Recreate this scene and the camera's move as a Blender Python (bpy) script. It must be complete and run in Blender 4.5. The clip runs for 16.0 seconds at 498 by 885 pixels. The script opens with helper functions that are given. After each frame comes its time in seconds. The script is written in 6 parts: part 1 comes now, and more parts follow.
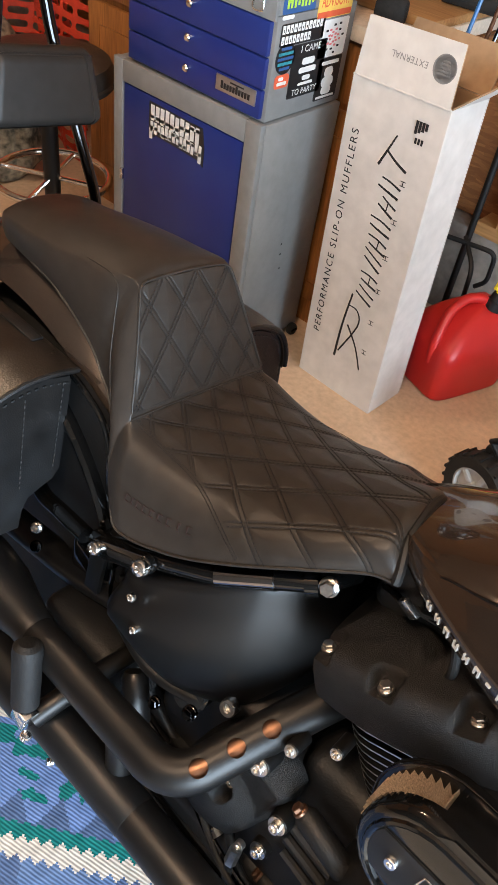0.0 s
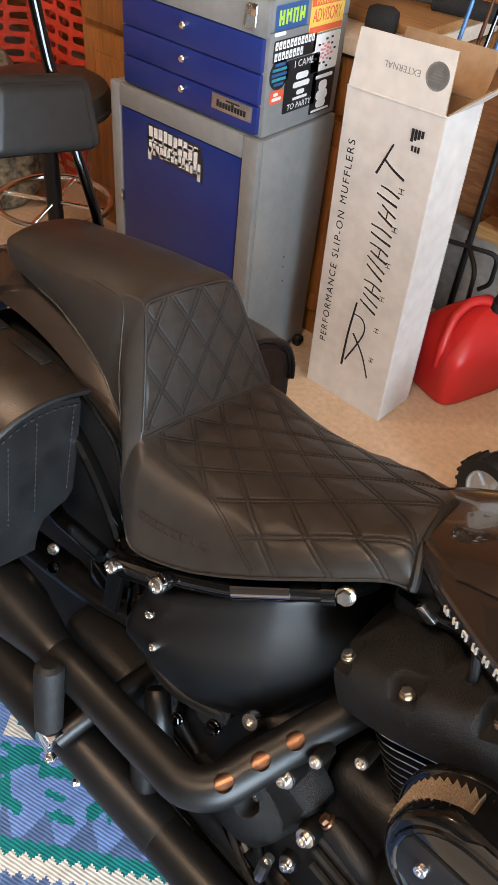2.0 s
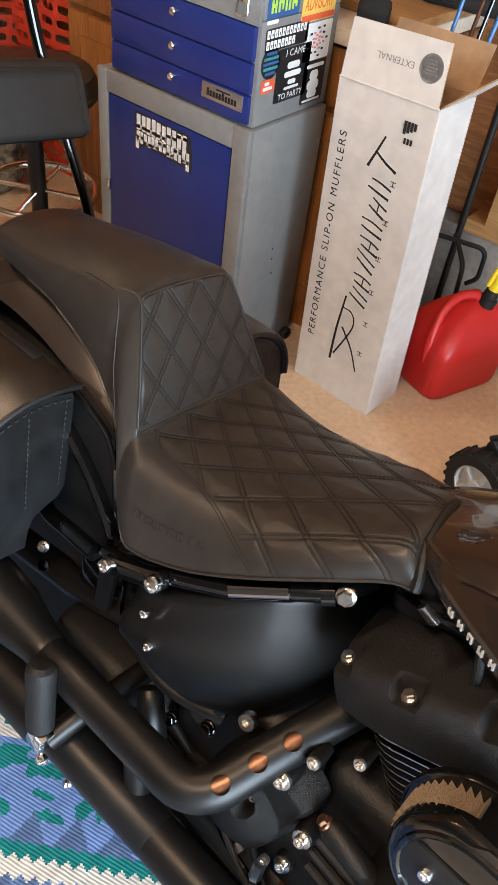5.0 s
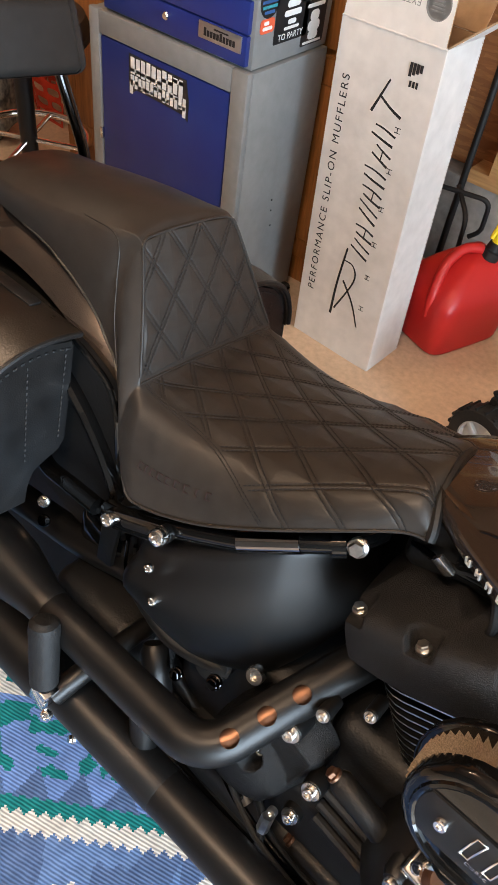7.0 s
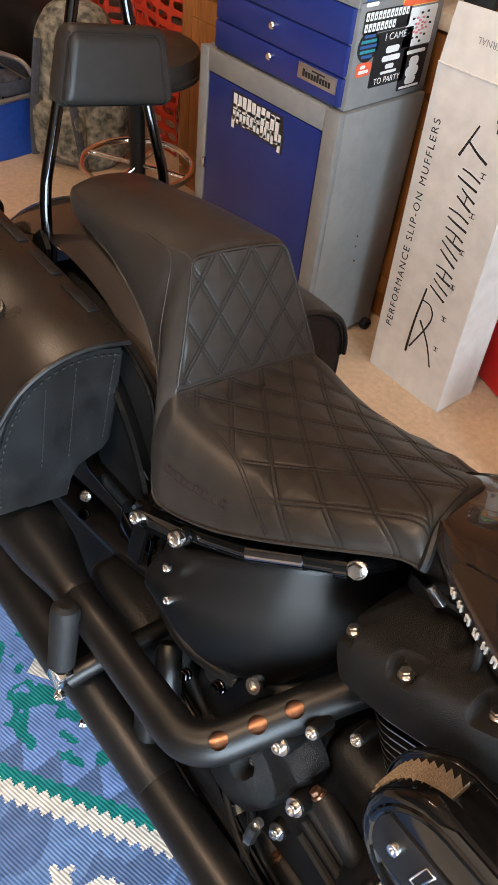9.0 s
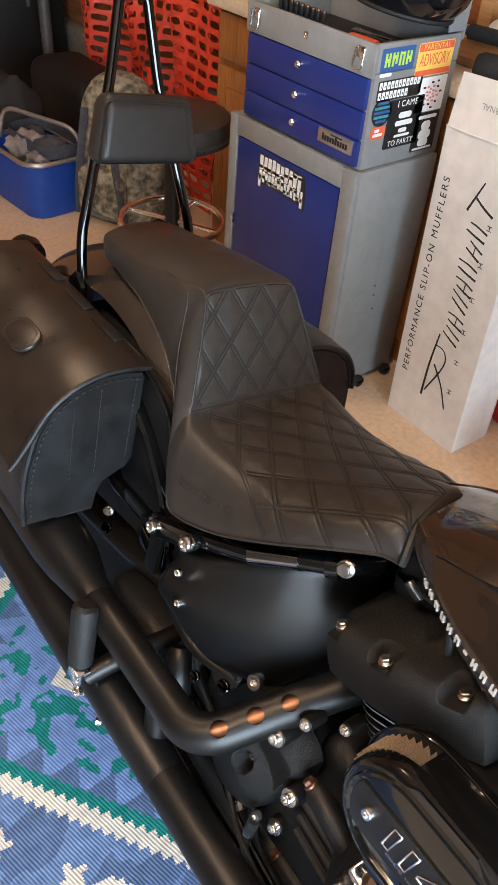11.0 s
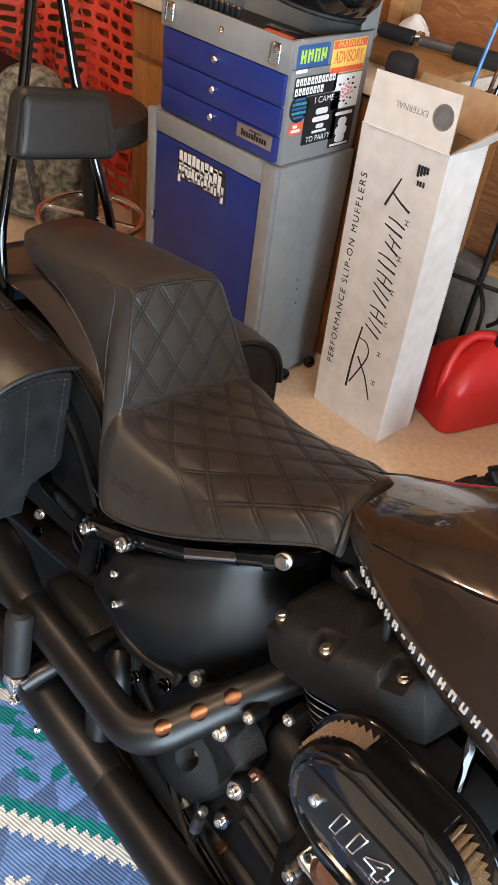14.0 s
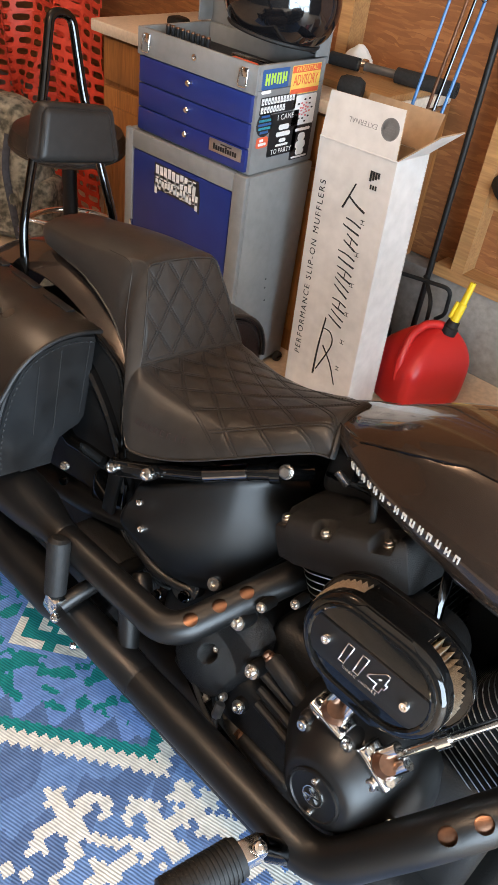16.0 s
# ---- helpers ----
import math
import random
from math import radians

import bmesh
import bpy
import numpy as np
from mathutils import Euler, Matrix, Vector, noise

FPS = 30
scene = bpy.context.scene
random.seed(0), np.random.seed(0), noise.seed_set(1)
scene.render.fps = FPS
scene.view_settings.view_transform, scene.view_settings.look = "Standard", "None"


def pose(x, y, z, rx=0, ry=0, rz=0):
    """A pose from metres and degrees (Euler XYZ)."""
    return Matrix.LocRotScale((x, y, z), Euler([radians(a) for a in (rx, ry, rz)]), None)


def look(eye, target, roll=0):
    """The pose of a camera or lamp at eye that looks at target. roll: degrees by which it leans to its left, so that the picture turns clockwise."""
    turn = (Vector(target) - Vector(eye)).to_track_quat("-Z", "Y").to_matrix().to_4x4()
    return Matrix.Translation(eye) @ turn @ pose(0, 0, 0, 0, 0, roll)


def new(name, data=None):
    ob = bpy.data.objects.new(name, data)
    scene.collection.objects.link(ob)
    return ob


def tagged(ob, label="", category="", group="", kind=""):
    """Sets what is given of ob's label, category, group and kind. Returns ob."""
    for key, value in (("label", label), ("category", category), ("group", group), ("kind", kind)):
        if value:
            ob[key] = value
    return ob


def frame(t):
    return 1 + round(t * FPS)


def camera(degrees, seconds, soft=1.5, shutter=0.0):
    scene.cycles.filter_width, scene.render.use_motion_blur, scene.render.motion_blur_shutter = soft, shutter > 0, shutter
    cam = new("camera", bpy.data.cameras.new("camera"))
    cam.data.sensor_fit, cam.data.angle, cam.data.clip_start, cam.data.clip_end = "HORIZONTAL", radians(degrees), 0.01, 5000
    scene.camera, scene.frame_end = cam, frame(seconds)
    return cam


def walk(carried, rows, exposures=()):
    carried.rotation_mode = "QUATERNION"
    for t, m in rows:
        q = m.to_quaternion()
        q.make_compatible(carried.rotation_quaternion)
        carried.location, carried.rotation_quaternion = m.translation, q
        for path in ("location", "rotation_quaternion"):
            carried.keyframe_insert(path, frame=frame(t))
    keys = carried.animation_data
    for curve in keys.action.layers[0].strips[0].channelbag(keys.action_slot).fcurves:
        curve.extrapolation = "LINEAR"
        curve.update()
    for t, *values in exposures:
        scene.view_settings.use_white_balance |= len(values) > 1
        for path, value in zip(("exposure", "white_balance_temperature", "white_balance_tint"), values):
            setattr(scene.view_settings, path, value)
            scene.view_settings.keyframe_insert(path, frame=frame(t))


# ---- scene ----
cam = camera(36.5, 16.0)
METRES, EYE, TILT, LEAN, TURN = 1.0, 1.335, -44.8, -7.2, 42.1
ROWS = [
    (0.0, 0.0, 0.0, 0.0, 0.0, 0.0, -0.0),
    (0.5, -0.0012, -0.0097, -0.0024, -0.33, 0.15, 0.74),
    (1.0, 0.0133, -0.0068, 0.0002, -0.57, 0.25, 1.85),
    (1.5, 0.0195, -0.0033, -0.0007, 0.04, 0.68, 2.68),
    (2.0, 0.0017, -0.006, 0.0003, 0.92, 0.99, 2.56),
    (2.5, -0.0065, -0.0056, 0.001, 0.98, 1.13, 2.51),
    (3.0, -0.0014, -0.005, 0.0042, 0.38, 0.85, 2.82),
    (3.5, 0.0053, -0.0004, -0.0019, -0.01, 0.58, 3.12),
    (4.0, -0.0019, 0.0041, 0.003, -0.4, 0.45, 2.82),
    (6.3, -0.0325, 0.0129, 0.0017, -0.88, -0.41, 1.98),
    (6.5, -0.0308, 0.0169, 0.0005, -1.02, -1.07, 2.34),
    (7.0, -0.0363, 0.0366, -0.0064, -1.18, -2.58, 2.57),
    (7.5, -0.0845, 0.0581, -0.0015, -1.33, -3.31, 2.17),
    (8.0, -0.1387, 0.0798, 0.0424, -1.08, -3.49, 0.86),
    (8.5, -0.0638, 0.0551, 0.043, 2.51, -2.17, -1.37),
    (8.7, 0.0056, 0.0311, 0.0079, 4.44, -1.41, -2.77),
    (10.8, 0.1073, -0.0879, -0.078, 9.04, 3.91, -4.75),
    (11.0, 0.1056, -0.0865, -0.0772, 8.95, 3.89, -4.55),
    (11.5, 0.1074, -0.0889, -0.0775, 8.26, 3.94, -4.53),
    (12.0, 0.1034, -0.0877, -0.0769, 6.96, 3.89, -4.28),
    (12.5, 0.1006, -0.0875, -0.0731, 5.47, 3.99, -3.44),
    (13.0, 0.1042, -0.0845, -0.0722, 5.02, 3.95, -2.53),
    (13.5, 0.0944, -0.0828, -0.0743, 4.35, 3.94, -2.25),
    (14.0, 0.0959, -0.0901, -0.0769, 3.45, 3.85, -2.17),
    (14.5, 0.0808, -0.0826, -0.0815, 2.3, 3.34, -1.65),
    (15.0, 0.0026, -0.0759, -0.0888, -0.44, 3.21, -0.93),
    (15.5, 0.0169, -0.1691, -0.1515, -0.36, 4.5, -0.56),
    (16.0, 0.0331, -0.2872, -0.2284, 0.12, 6.09, 0.36),
]
walk(cam, [(t, pose(0, 0, EYE, TILT, LEAN, TURN) @ pose(METRES * x, METRES * y, METRES * z, 90 + pitch, roll, yaw)) for t, x, y, z, yaw, pitch, roll in ROWS])

# ---- light ----
world = bpy.data.worlds.new("world")
scene.world = world
world.use_nodes = True
_nt = world.node_tree
_sky = _nt.nodes.new("ShaderNodeTexSky")
_sky.sky_type, _sky.sun_disc = "NISHITA", False
_sky.sun_elevation, _sky.sun_rotation = radians(55), radians(62)
_bg = _nt.nodes["Background"]
_bg.inputs["Strength"].default_value = 0.15
_nt.links.new(_sky.outputs[0], _bg.inputs[0])


def area_lamp(name, m, sx, sy, watts, colour):
    d = bpy.data.lights.new(name, "AREA")
    d.shape, d.size, d.size_y, d.energy, d.color = "RECTANGLE", sx, sy, watts, colour
    ob = new(name, d)
    ob.matrix_world = m
    return ob


# daylight of the open garage door, and the warm bulbs under the ceiling
area_lamp("door_daylight", look((2.64, -0.95, 1.12), (0, 0.2, 0.9)), 2.7, 2.0, 375, (0.68, 0.84, 1.0))
for bx, by, watts in ((-1.84, 0.38, 20), (-1.62, 0.50, 20), (-0.32, -0.40, 43), (-0.14, -0.43, 43)):
    bulb = bpy.data.lights.new("bulb_light", "POINT")
    bulb.energy, bulb.color, bulb.shadow_soft_size = watts, (1.0, 0.73, 0.51), 0.04
    new("bulb_light", bulb).location = (bx, by, 2.38)

sun = bpy.data.lights.new("sun", "SUN")
sun.energy, sun.angle, sun.color = 3.5, radians(0.5), (1.0, 0.95, 0.88)
new("sun", sun).matrix_world = look((3.0, 1.6, 5.0), (0, 0, 0))

# ---- materials ----


def material(name, colour, rough=0.5, metal=0.0, grain=0.0, scale=30.0, bump=0.0, bump_scale=200.0, second=None, mix_scale=4.0,
             coat=0.0, rough_var=0.0, stretch=(1, 1, 1), spec=0.5, detail=6.0):
    """A node material: base colour with two scales of variation, roughness variation and relief, in object metres."""
    m = bpy.data.materials.new(name)
    m.use_nodes = True
    nt = m.node_tree
    n, l = nt.nodes, nt.links
    b = n["Principled BSDF"]
    b.inputs["Roughness"].default_value, b.inputs["Metallic"].default_value = rough, metal
    b.inputs["Specular IOR Level"].default_value = spec
    b.inputs["Coat Weight"].default_value = coat
    b.inputs["Coat Roughness"].default_value = 0.02
    co = n.new("ShaderNodeTexCoord")
    mp = n.new("ShaderNodeMapping")
    mp.inputs["Scale"].default_value = stretch
    l.new(co.outputs["Object"], mp.inputs[0])

    def noise_tex(s, d=detail):
        t = n.new("ShaderNodeTexNoise")
        t.inputs["Scale"].default_value, t.inputs["Detail"].default_value = s, d
        l.new(mp.outputs[0], t.inputs["Vector"])
        return t

    base = n.new("ShaderNodeRGB")
    base.outputs[0].default_value = (*colour, 1)
    out = base.outputs[0]
    if second:
        t = noise_tex(mix_scale)
        r = n.new("ShaderNodeValToRGB")
        r.color_ramp.elements[0].position, r.color_ramp.elements[1].position = 0.38, 0.65
        l.new(t.outputs[0], r.inputs[0])
        mx = n.new("ShaderNodeMix")
        mx.data_type = "RGBA"
        l.new(r.outputs[0], mx.inputs[0])
        l.new(out, mx.inputs[6])
        mx.inputs[7].default_value = (*second, 1)
        out = mx.outputs[2]
    if grain:
        t = noise_tex(scale)
        mr = n.new("ShaderNodeMapRange")
        mr.inputs[1].default_value, mr.inputs[2].default_value = 0.3, 0.7
        mr.inputs[3].default_value, mr.inputs[4].default_value = 1 - grain, 1 + grain
        l.new(t.outputs[0], mr.inputs[0])
        mx = n.new("ShaderNodeVectorMath")
        mx.operation = "SCALE"
        l.new(out, mx.inputs[0])
        l.new(mr.outputs[0], mx.inputs["Scale"])
        out = mx.outputs[0]
    l.new(out, b.inputs["Base Color"])
    if rough_var:
        t = noise_tex(mix_scale * 3)
        mr = n.new("ShaderNodeMapRange")
        mr.inputs[1].default_value, mr.inputs[2].default_value = 0.3, 0.7
        mr.inputs[3].default_value, mr.inputs[4].default_value = max(0, rough - rough_var), min(1, rough + rough_var)
        l.new(t.outputs[0], mr.inputs[0])
        l.new(mr.outputs[0], b.inputs["Roughness"])
    if bump:
        t = noise_tex(bump_scale, 3.0)
        bp = n.new("ShaderNodeBump")
        bp.inputs["Strength"].default_value, bp.inputs["Distance"].default_value = bump, 0.002
        l.new(t.outputs[0], bp.inputs["Height"])
        l.new(bp.outputs[0], b.inputs["Normal"])
    return m


LEATHER = material("black_vinyl", (0.0255, 0.0222, 0.0195), 0.37, grain=0.15, scale=60, bump=0.12, bump_scale=900, rough_var=0.06, spec=0.36)
PAD_VINYL = material("matte_pad_vinyl", (0.016, 0.0148, 0.0138), 0.46, grain=0.15, scale=60, bump=0.12, bump_scale=900, rough_var=0.05, spec=0.28)
EMBOSS = material("embossed_vinyl", (0.028, 0.015, 0.014), 0.5, grain=0.2, scale=100)
THREAD = material("dark_thread", (0.006, 0.0055, 0.0055), 0.9, grain=0.2, scale=400)
LACE = material("bag_lacing", (0.018, 0.020, 0.021), 0.7, grain=0.2, scale=200)
BAG_LEATHER = material("bag_leather", (0.010, 0.0092, 0.0088), 0.40, grain=0.3, scale=25, bump=0.22, bump_scale=500, second=(0.012, 0.0128, 0.0138), mix_scale=8, rough_var=0.1, spec=0.30)
# bag leather for the lids, coloured browner for the warm light reflected there
LIT_LID_LEATHER = material("lit_lid_leather", (0.016, 0.0125, 0.0095), 0.34, grain=0.3, scale=25, bump=0.2, bump_scale=420, second=(0.013, 0.0105, 0.0085), mix_scale=8, rough_var=0.08, spec=0.6)
SATIN_BLACK = material("satin_black_metal", (0.0045, 0.0043, 0.0042), 0.40, metal=0.0, grain=0.2, scale=15, rough_var=0.04, bump=0.05, bump_scale=500, spec=0.4)
MATTE_COVER = material("matte_black_cover", (0.005, 0.0052, 0.0056), 0.42, grain=0.1, scale=20, rough_var=0.03, bump=0.06, bump_scale=900, spec=0.42)
WRINKLE = material("wrinkle_black_paint", (0.0058, 0.0054, 0.0052), 0.44, grain=0.5, scale=700, bump=0.9, bump_scale=850, rough_var=0.08, spec=0.42)
GLOSS_BLACK = material("gloss_black", (0.004, 0.004, 0.004), 0.08, coat=0.2, spec=0.42, grain=0.1, scale=10)
CHROME = material("chrome", (0.82, 0.81, 0.79), 0.17, metal=1.0, grain=0.06, scale=40, rough_var=0.05)
STEEL = material("zinc_bolt", (0.62, 0.6, 0.57), 0.28, metal=1.0, grain=0.2, scale=120, rough_var=0.1)
BLACK_CHROME = material("black_chrome", (0.05, 0.05, 0.052), 0.1, metal=1.0, grain=0.1, scale=30)
SMOKED_CHROME = material("smoked_chrome", (0.30, 0.30, 0.31), 0.09, metal=1.0, grain=0.08, scale=30)
TANK_PAINT = material("smoke_brown_paint", (0.040, 0.0285, 0.0225), 0.24, metal=0.5, coat=1.0, grain=0.25, scale=900, second=(0.033, 0.024, 0.019), mix_scale=3)
DARK = material("dark_engine", (0.0035, 0.0035, 0.0035), 0.55, grain=0.3, scale=60, bump=0.3, bump_scale=300)
RUBBER = material("rubber", (0.009, 0.009, 0.009), 0.6, grain=0.25, scale=80, bump=0.3, bump_scale=400, spec=0.35)
SILVER = material("silver_badge", (0.55, 0.54, 0.52), 0.35, metal=0.2, grain=0.1, scale=90)
FIN_EDGE = material("machined_fin", (0.55, 0.55, 0.54), 0.3, metal=1.0, grain=0.2, scale=100)
BRASS_MESH = material("filter_mesh", (0.42, 0.33, 0.24), 0.45, metal=0.6, grain=0.5, scale=700, bump=0.8, bump_scale=1500)
COPPER = material("heat_blued_pipe", (0.17, 0.085, 0.05), 0.35, metal=0.8, grain=0.3, scale=60)
TOOL_GREY = material("grey_powder_coat", (0.222, 0.226, 0.225), 0.42, grain=0.08, scale=40, bump=0.1, bump_scale=600, second=(0.198, 0.202, 0.202), mix_scale=5, rough_var=0.06)
TOOL_BLUE = material("blue_enamel", (0.013, 0.029, 0.165), 0.34, grain=0.07, scale=8, second=(0.011, 0.021, 0.15), mix_scale=6, rough_var=0.06, bump=0.05, bump_scale=400)
CARDBOARD_WHITE = material("white_cardboard", (0.64, 0.605, 0.565), 0.75, grain=0.07, scale=26, second=(0.59, 0.555, 0.515), mix_scale=7, bump=0.16, bump_scale=250)
CARDBOARD = material("brown_cardboard", (0.36, 0.23, 0.13), 0.8, grain=0.12, scale=40, bump=0.2, bump_scale=250)
INK = material("black_ink", (0.012, 0.012, 0.013), 0.6, grain=0.1, scale=50)
GREY_INK = material("grey_ink", (0.22, 0.21, 0.2), 0.7, grain=0.1, scale=50)
WHITE_VINYL = material("white_sticker", (0.78, 0.78, 0.76), 0.4, grain=0.05, scale=60)
GREEN_VINYL = material("lime_sticker", (0.45, 0.68, 0.07), 0.4, grain=0.05, scale=60)
NAVY_VINYL = material("navy_sticker", (0.03, 0.1, 0.28), 0.4, grain=0.05, scale=60)
RED_VINYL = material("red_sticker", (0.75, 0.12, 0.05), 0.4, grain=0.08, scale=60)
YELLOW_VINYL = material("yellow_sticker", (0.85, 0.55, 0.12), 0.4, grain=0.08, scale=60)
PINK_VINYL = material("pink_sticker", (0.72, 0.22, 0.22), 0.4, grain=0.2, scale=90)
BLACK_VINYL = material("black_sticker", (0.015, 0.015, 0.016), 0.35, grain=0.1, scale=60)
TEAL_VINYL = material("teal_sticker", (0.03, 0.25, 0.3), 0.4, grain=0.3, scale=120)
GAS_RED = material("red_polyethylene", (0.52, 0.018, 0.016), 0.42, grain=0.06, scale=12, bump=0.1, bump_scale=300, rough_var=0.07)
SPOUT_YELLOW = material("yellow_plastic", (0.82, 0.6, 0.02), 0.4, grain=0.05, scale=30)
CONCRETE = material("concrete_floor", (0.66, 0.51, 0.37), 0.5, grain=0.12, scale=60, second=(0.52, 0.39, 0.27), mix_scale=2.2, bump=0.2, bump_scale=180, rough_var=0.12)
BLOCK = material("foundation_concrete", (0.3, 0.28, 0.25), 0.85, grain=0.2, scale=40, second=(0.22, 0.2, 0.18), mix_scale=5, bump=0.6, bump_scale=120)
OSB = material("osb_board", (0.23, 0.085, 0.026), 0.7, bump=0.25, bump_scale=60)
OAK = material("honey_oak", (0.36, 0.150, 0.043), 0.4, grain=0.25, scale=30, second=(0.24, 0.098, 0.028), mix_scale=5, stretch=(6, 6, 0.5), bump=0.08, bump_scale=60)
PINE = material("pine_board", (0.42, 0.23, 0.09), 0.55, grain=0.2, scale=22, second=(0.35, 0.18, 0.07), mix_scale=5, stretch=(0.5, 6, 6), bump=0.08, bump_scale=60)
COUNTER = material("laminate_top", (0.70, 0.60, 0.48), 0.35, grain=0.1, scale=90)
CEILING = material("bare_ceiling_board", (0.36, 0.28, 0.21), 0.8, grain=0.2, scale=14, second=(0.31, 0.235, 0.17), mix_scale=3, bump=0.15, bump_scale=120)
DRYWALL = material("painted_wall", (0.11, 0.10, 0.09), 0.85, grain=0.05, scale=10, bump=0.15, bump_scale=120)
ORANGE_NET = material("orange_safety_net", (0.62, 0.055, 0.026), 0.5, grain=0.15, scale=30)
TUB_BLUE = material("blue_nylon", (0.008, 0.062, 0.38), 0.5, grain=0.15, scale=60, bump=0.3, bump_scale=900)
HUB_GREY = material("grey_wheel_plastic", (0.42, 0.43, 0.43), 0.45, grain=0.12, scale=40)
ALU = material("brushed_tube", (0.5, 0.5, 0.5), 0.35, metal=0.9, grain=0.1, scale=60)
DARK_TUBE = material("grey_pipe", (0.09, 0.085, 0.08), 0.45, metal=0.3, grain=0.2, scale=40)
GARMENT = material("crumpled_cloth", (0.42, 0.37, 0.33), 0.9, grain=0.3, scale=20, second=(0.16, 0.14, 0.16), mix_scale=9, bump=0.5, bump_scale=200)
HELMET = material("helmet_gloss", (0.006, 0.006, 0.007), 0.1, coat=0.8, grain=0.1, scale=20)
ROD_BLUE = material("blue_rod", (0.03, 0.13, 0.34), 0.3, grain=0.1, scale=50)
EVA = material("black_foam_grip", (0.012, 0.012, 0.012), 0.85, grain=0.3, scale=150, bump=0.4, bump_scale=500)
MESH_POCKET = material("grey_fabric", (0.05, 0.055, 0.07), 0.85, grain=0.3, scale=60, bump=0.4, bump_scale=400)


def strands(m, dark, pale):
    """Lays overlapping long wood strands, each of its own tone, over a board."""
    n, l = m.node_tree.nodes, m.node_tree.links
    co = n.new("ShaderNodeTexCoord")
    warp = n.new("ShaderNodeTexNoise")
    warp.inputs["Scale"].default_value, warp.inputs["Detail"].default_value = 7.0, 3.0
    l.new(co.outputs["Object"], warp.inputs["Vector"])
    add = n.new("ShaderNodeVectorMath")
    add.operation = "MULTIPLY_ADD"
    add.inputs[1].default_value = (0.035, 0.035, 0.035)
    l.new(warp.outputs["Color"], add.inputs[0])
    l.new(co.outputs["Object"], add.inputs[2])
    tones = []
    for turn, size in ((12, 1.0), (-38, 0.7)):
        mp = n.new("ShaderNodeMapping")
        mp.inputs["Rotation"].default_value = (0, radians(turn), 0)
        mp.inputs["Scale"].default_value = (13 / size, 13, 85 / size)
        l.new(add.outputs[0], mp.inputs[0])
        vo = n.new("ShaderNodeTexVoronoi")
        vo.inputs["Scale"].default_value = 1.0
        l.new(mp.outputs[0], vo.inputs["Vector"])
        sp = n.new("ShaderNodeSeparateColor")
        l.new(vo.outputs["Color"], sp.inputs[0])
        tones.append(sp.outputs[0])
    mean = n.new("ShaderNodeMath")
    mean.operation = "MULTIPLY"
    l.new(tones[0], mean.inputs[0])
    l.new(tones[1], mean.inputs[1])
    ramp = n.new("ShaderNodeValToRGB")
    ramp.color_ramp.elements[0].position, ramp.color_ramp.elements[1].position = 0.02, 0.7
    ramp.color_ramp.elements[0].color, ramp.color_ramp.elements[1].color = (*dark, 1), (*pale, 1)
    l.new(mean.outputs[0], ramp.inputs[0])
    l.new(ramp.outputs[0], n["Principled BSDF"].inputs["Base Color"])


strands(OSB, (0.215, 0.080, 0.024), (0.33, 0.135, 0.044))


def camouflage():
    m = material("camouflage_cloth", (0.30, 0.28, 0.22), 0.9, grain=0.3, scale=34, bump=0.4, bump_scale=500, second=(0.07, 0.072, 0.058), mix_scale=38, detail=3.0)
    return m


CAMO = camouflage()


def rug_material(name, colour):
    m = material(name, colour, 0.95, grain=0.16, scale=45, spec=0.1)
    nt = m.node_tree
    n, l = nt.nodes, nt.links
    co = n.new("ShaderNodeTexCoord")
    wv = n.new("ShaderNodeTexWave")
    wv.wave_type, wv.bands_direction = "BANDS", "X"
    wv.inputs["Scale"].default_value, wv.inputs["Distortion"].default_value = 57.0, 1.2
    turn = n.new("ShaderNodeMapping")
    turn.inputs["Rotation"].default_value = (0, 0, radians(-70))
    l.new(co.outputs["Object"], turn.inputs[0])
    l.new(turn.outputs[0], wv.inputs["Vector"])
    # the twill shows as darker grooves between the yarns
    yarn = n.new("ShaderNodeMapRange")
    yarn.inputs[3].default_value, yarn.inputs[4].default_value = 0.78, 1.22
    l.new(wv.outputs[1], yarn.inputs[0])
    tone = n.new("ShaderNodeVectorMath")
    tone.operation = "SCALE"
    base = n["Principled BSDF"].inputs["Base Color"]
    l.new(base.links[0].from_socket, tone.inputs[0])
    l.new(yarn.outputs[0], tone.inputs["Scale"])
    l.new(tone.outputs[0], base)
    bp = n.new("ShaderNodeBump")
    bp.inputs["Strength"].default_value, bp.inputs["Distance"].default_value = 0.35, 0.002
    l.new(wv.outputs[1], bp.inputs["Height"])
    l.new(bp.outputs[0], n["Principled BSDF"].inputs["Normal"])
    return m


RUG_BLUE = rug_material("rug_blue_wool", (0.112, 0.190, 0.370))
RUG_PALE = rug_material("rug_pale_blue_wool", (0.135, 0.225, 0.475))
RUG_NAVY = rug_material("rug_navy_wool", (0.085, 0.138, 0.270))
RUG_GREEN = rug_material("rug_teal_wool", (0.014, 0.175, 0.175))
RUG_CREAM = rug_material("rug_cream_wool", (0.56, 0.545, 0.50))

# ---- mesh helpers ----


def mesh_of(name, bm, mat, smooth=None):
    me = bpy.data.meshes.new(name)
    bmesh.ops.recalc_face_normals(bm, faces=bm.faces[:])
    bm.to_mesh(me)
    bm.free()
    for m in mat if isinstance(mat, (list, tuple)) else [mat]:
        me.materials.append(m)
    if smooth is not None:
        me.shade_smooth()
        if smooth < 180:
            me.set_sharp_from_angle(angle=radians(smooth))
    return me


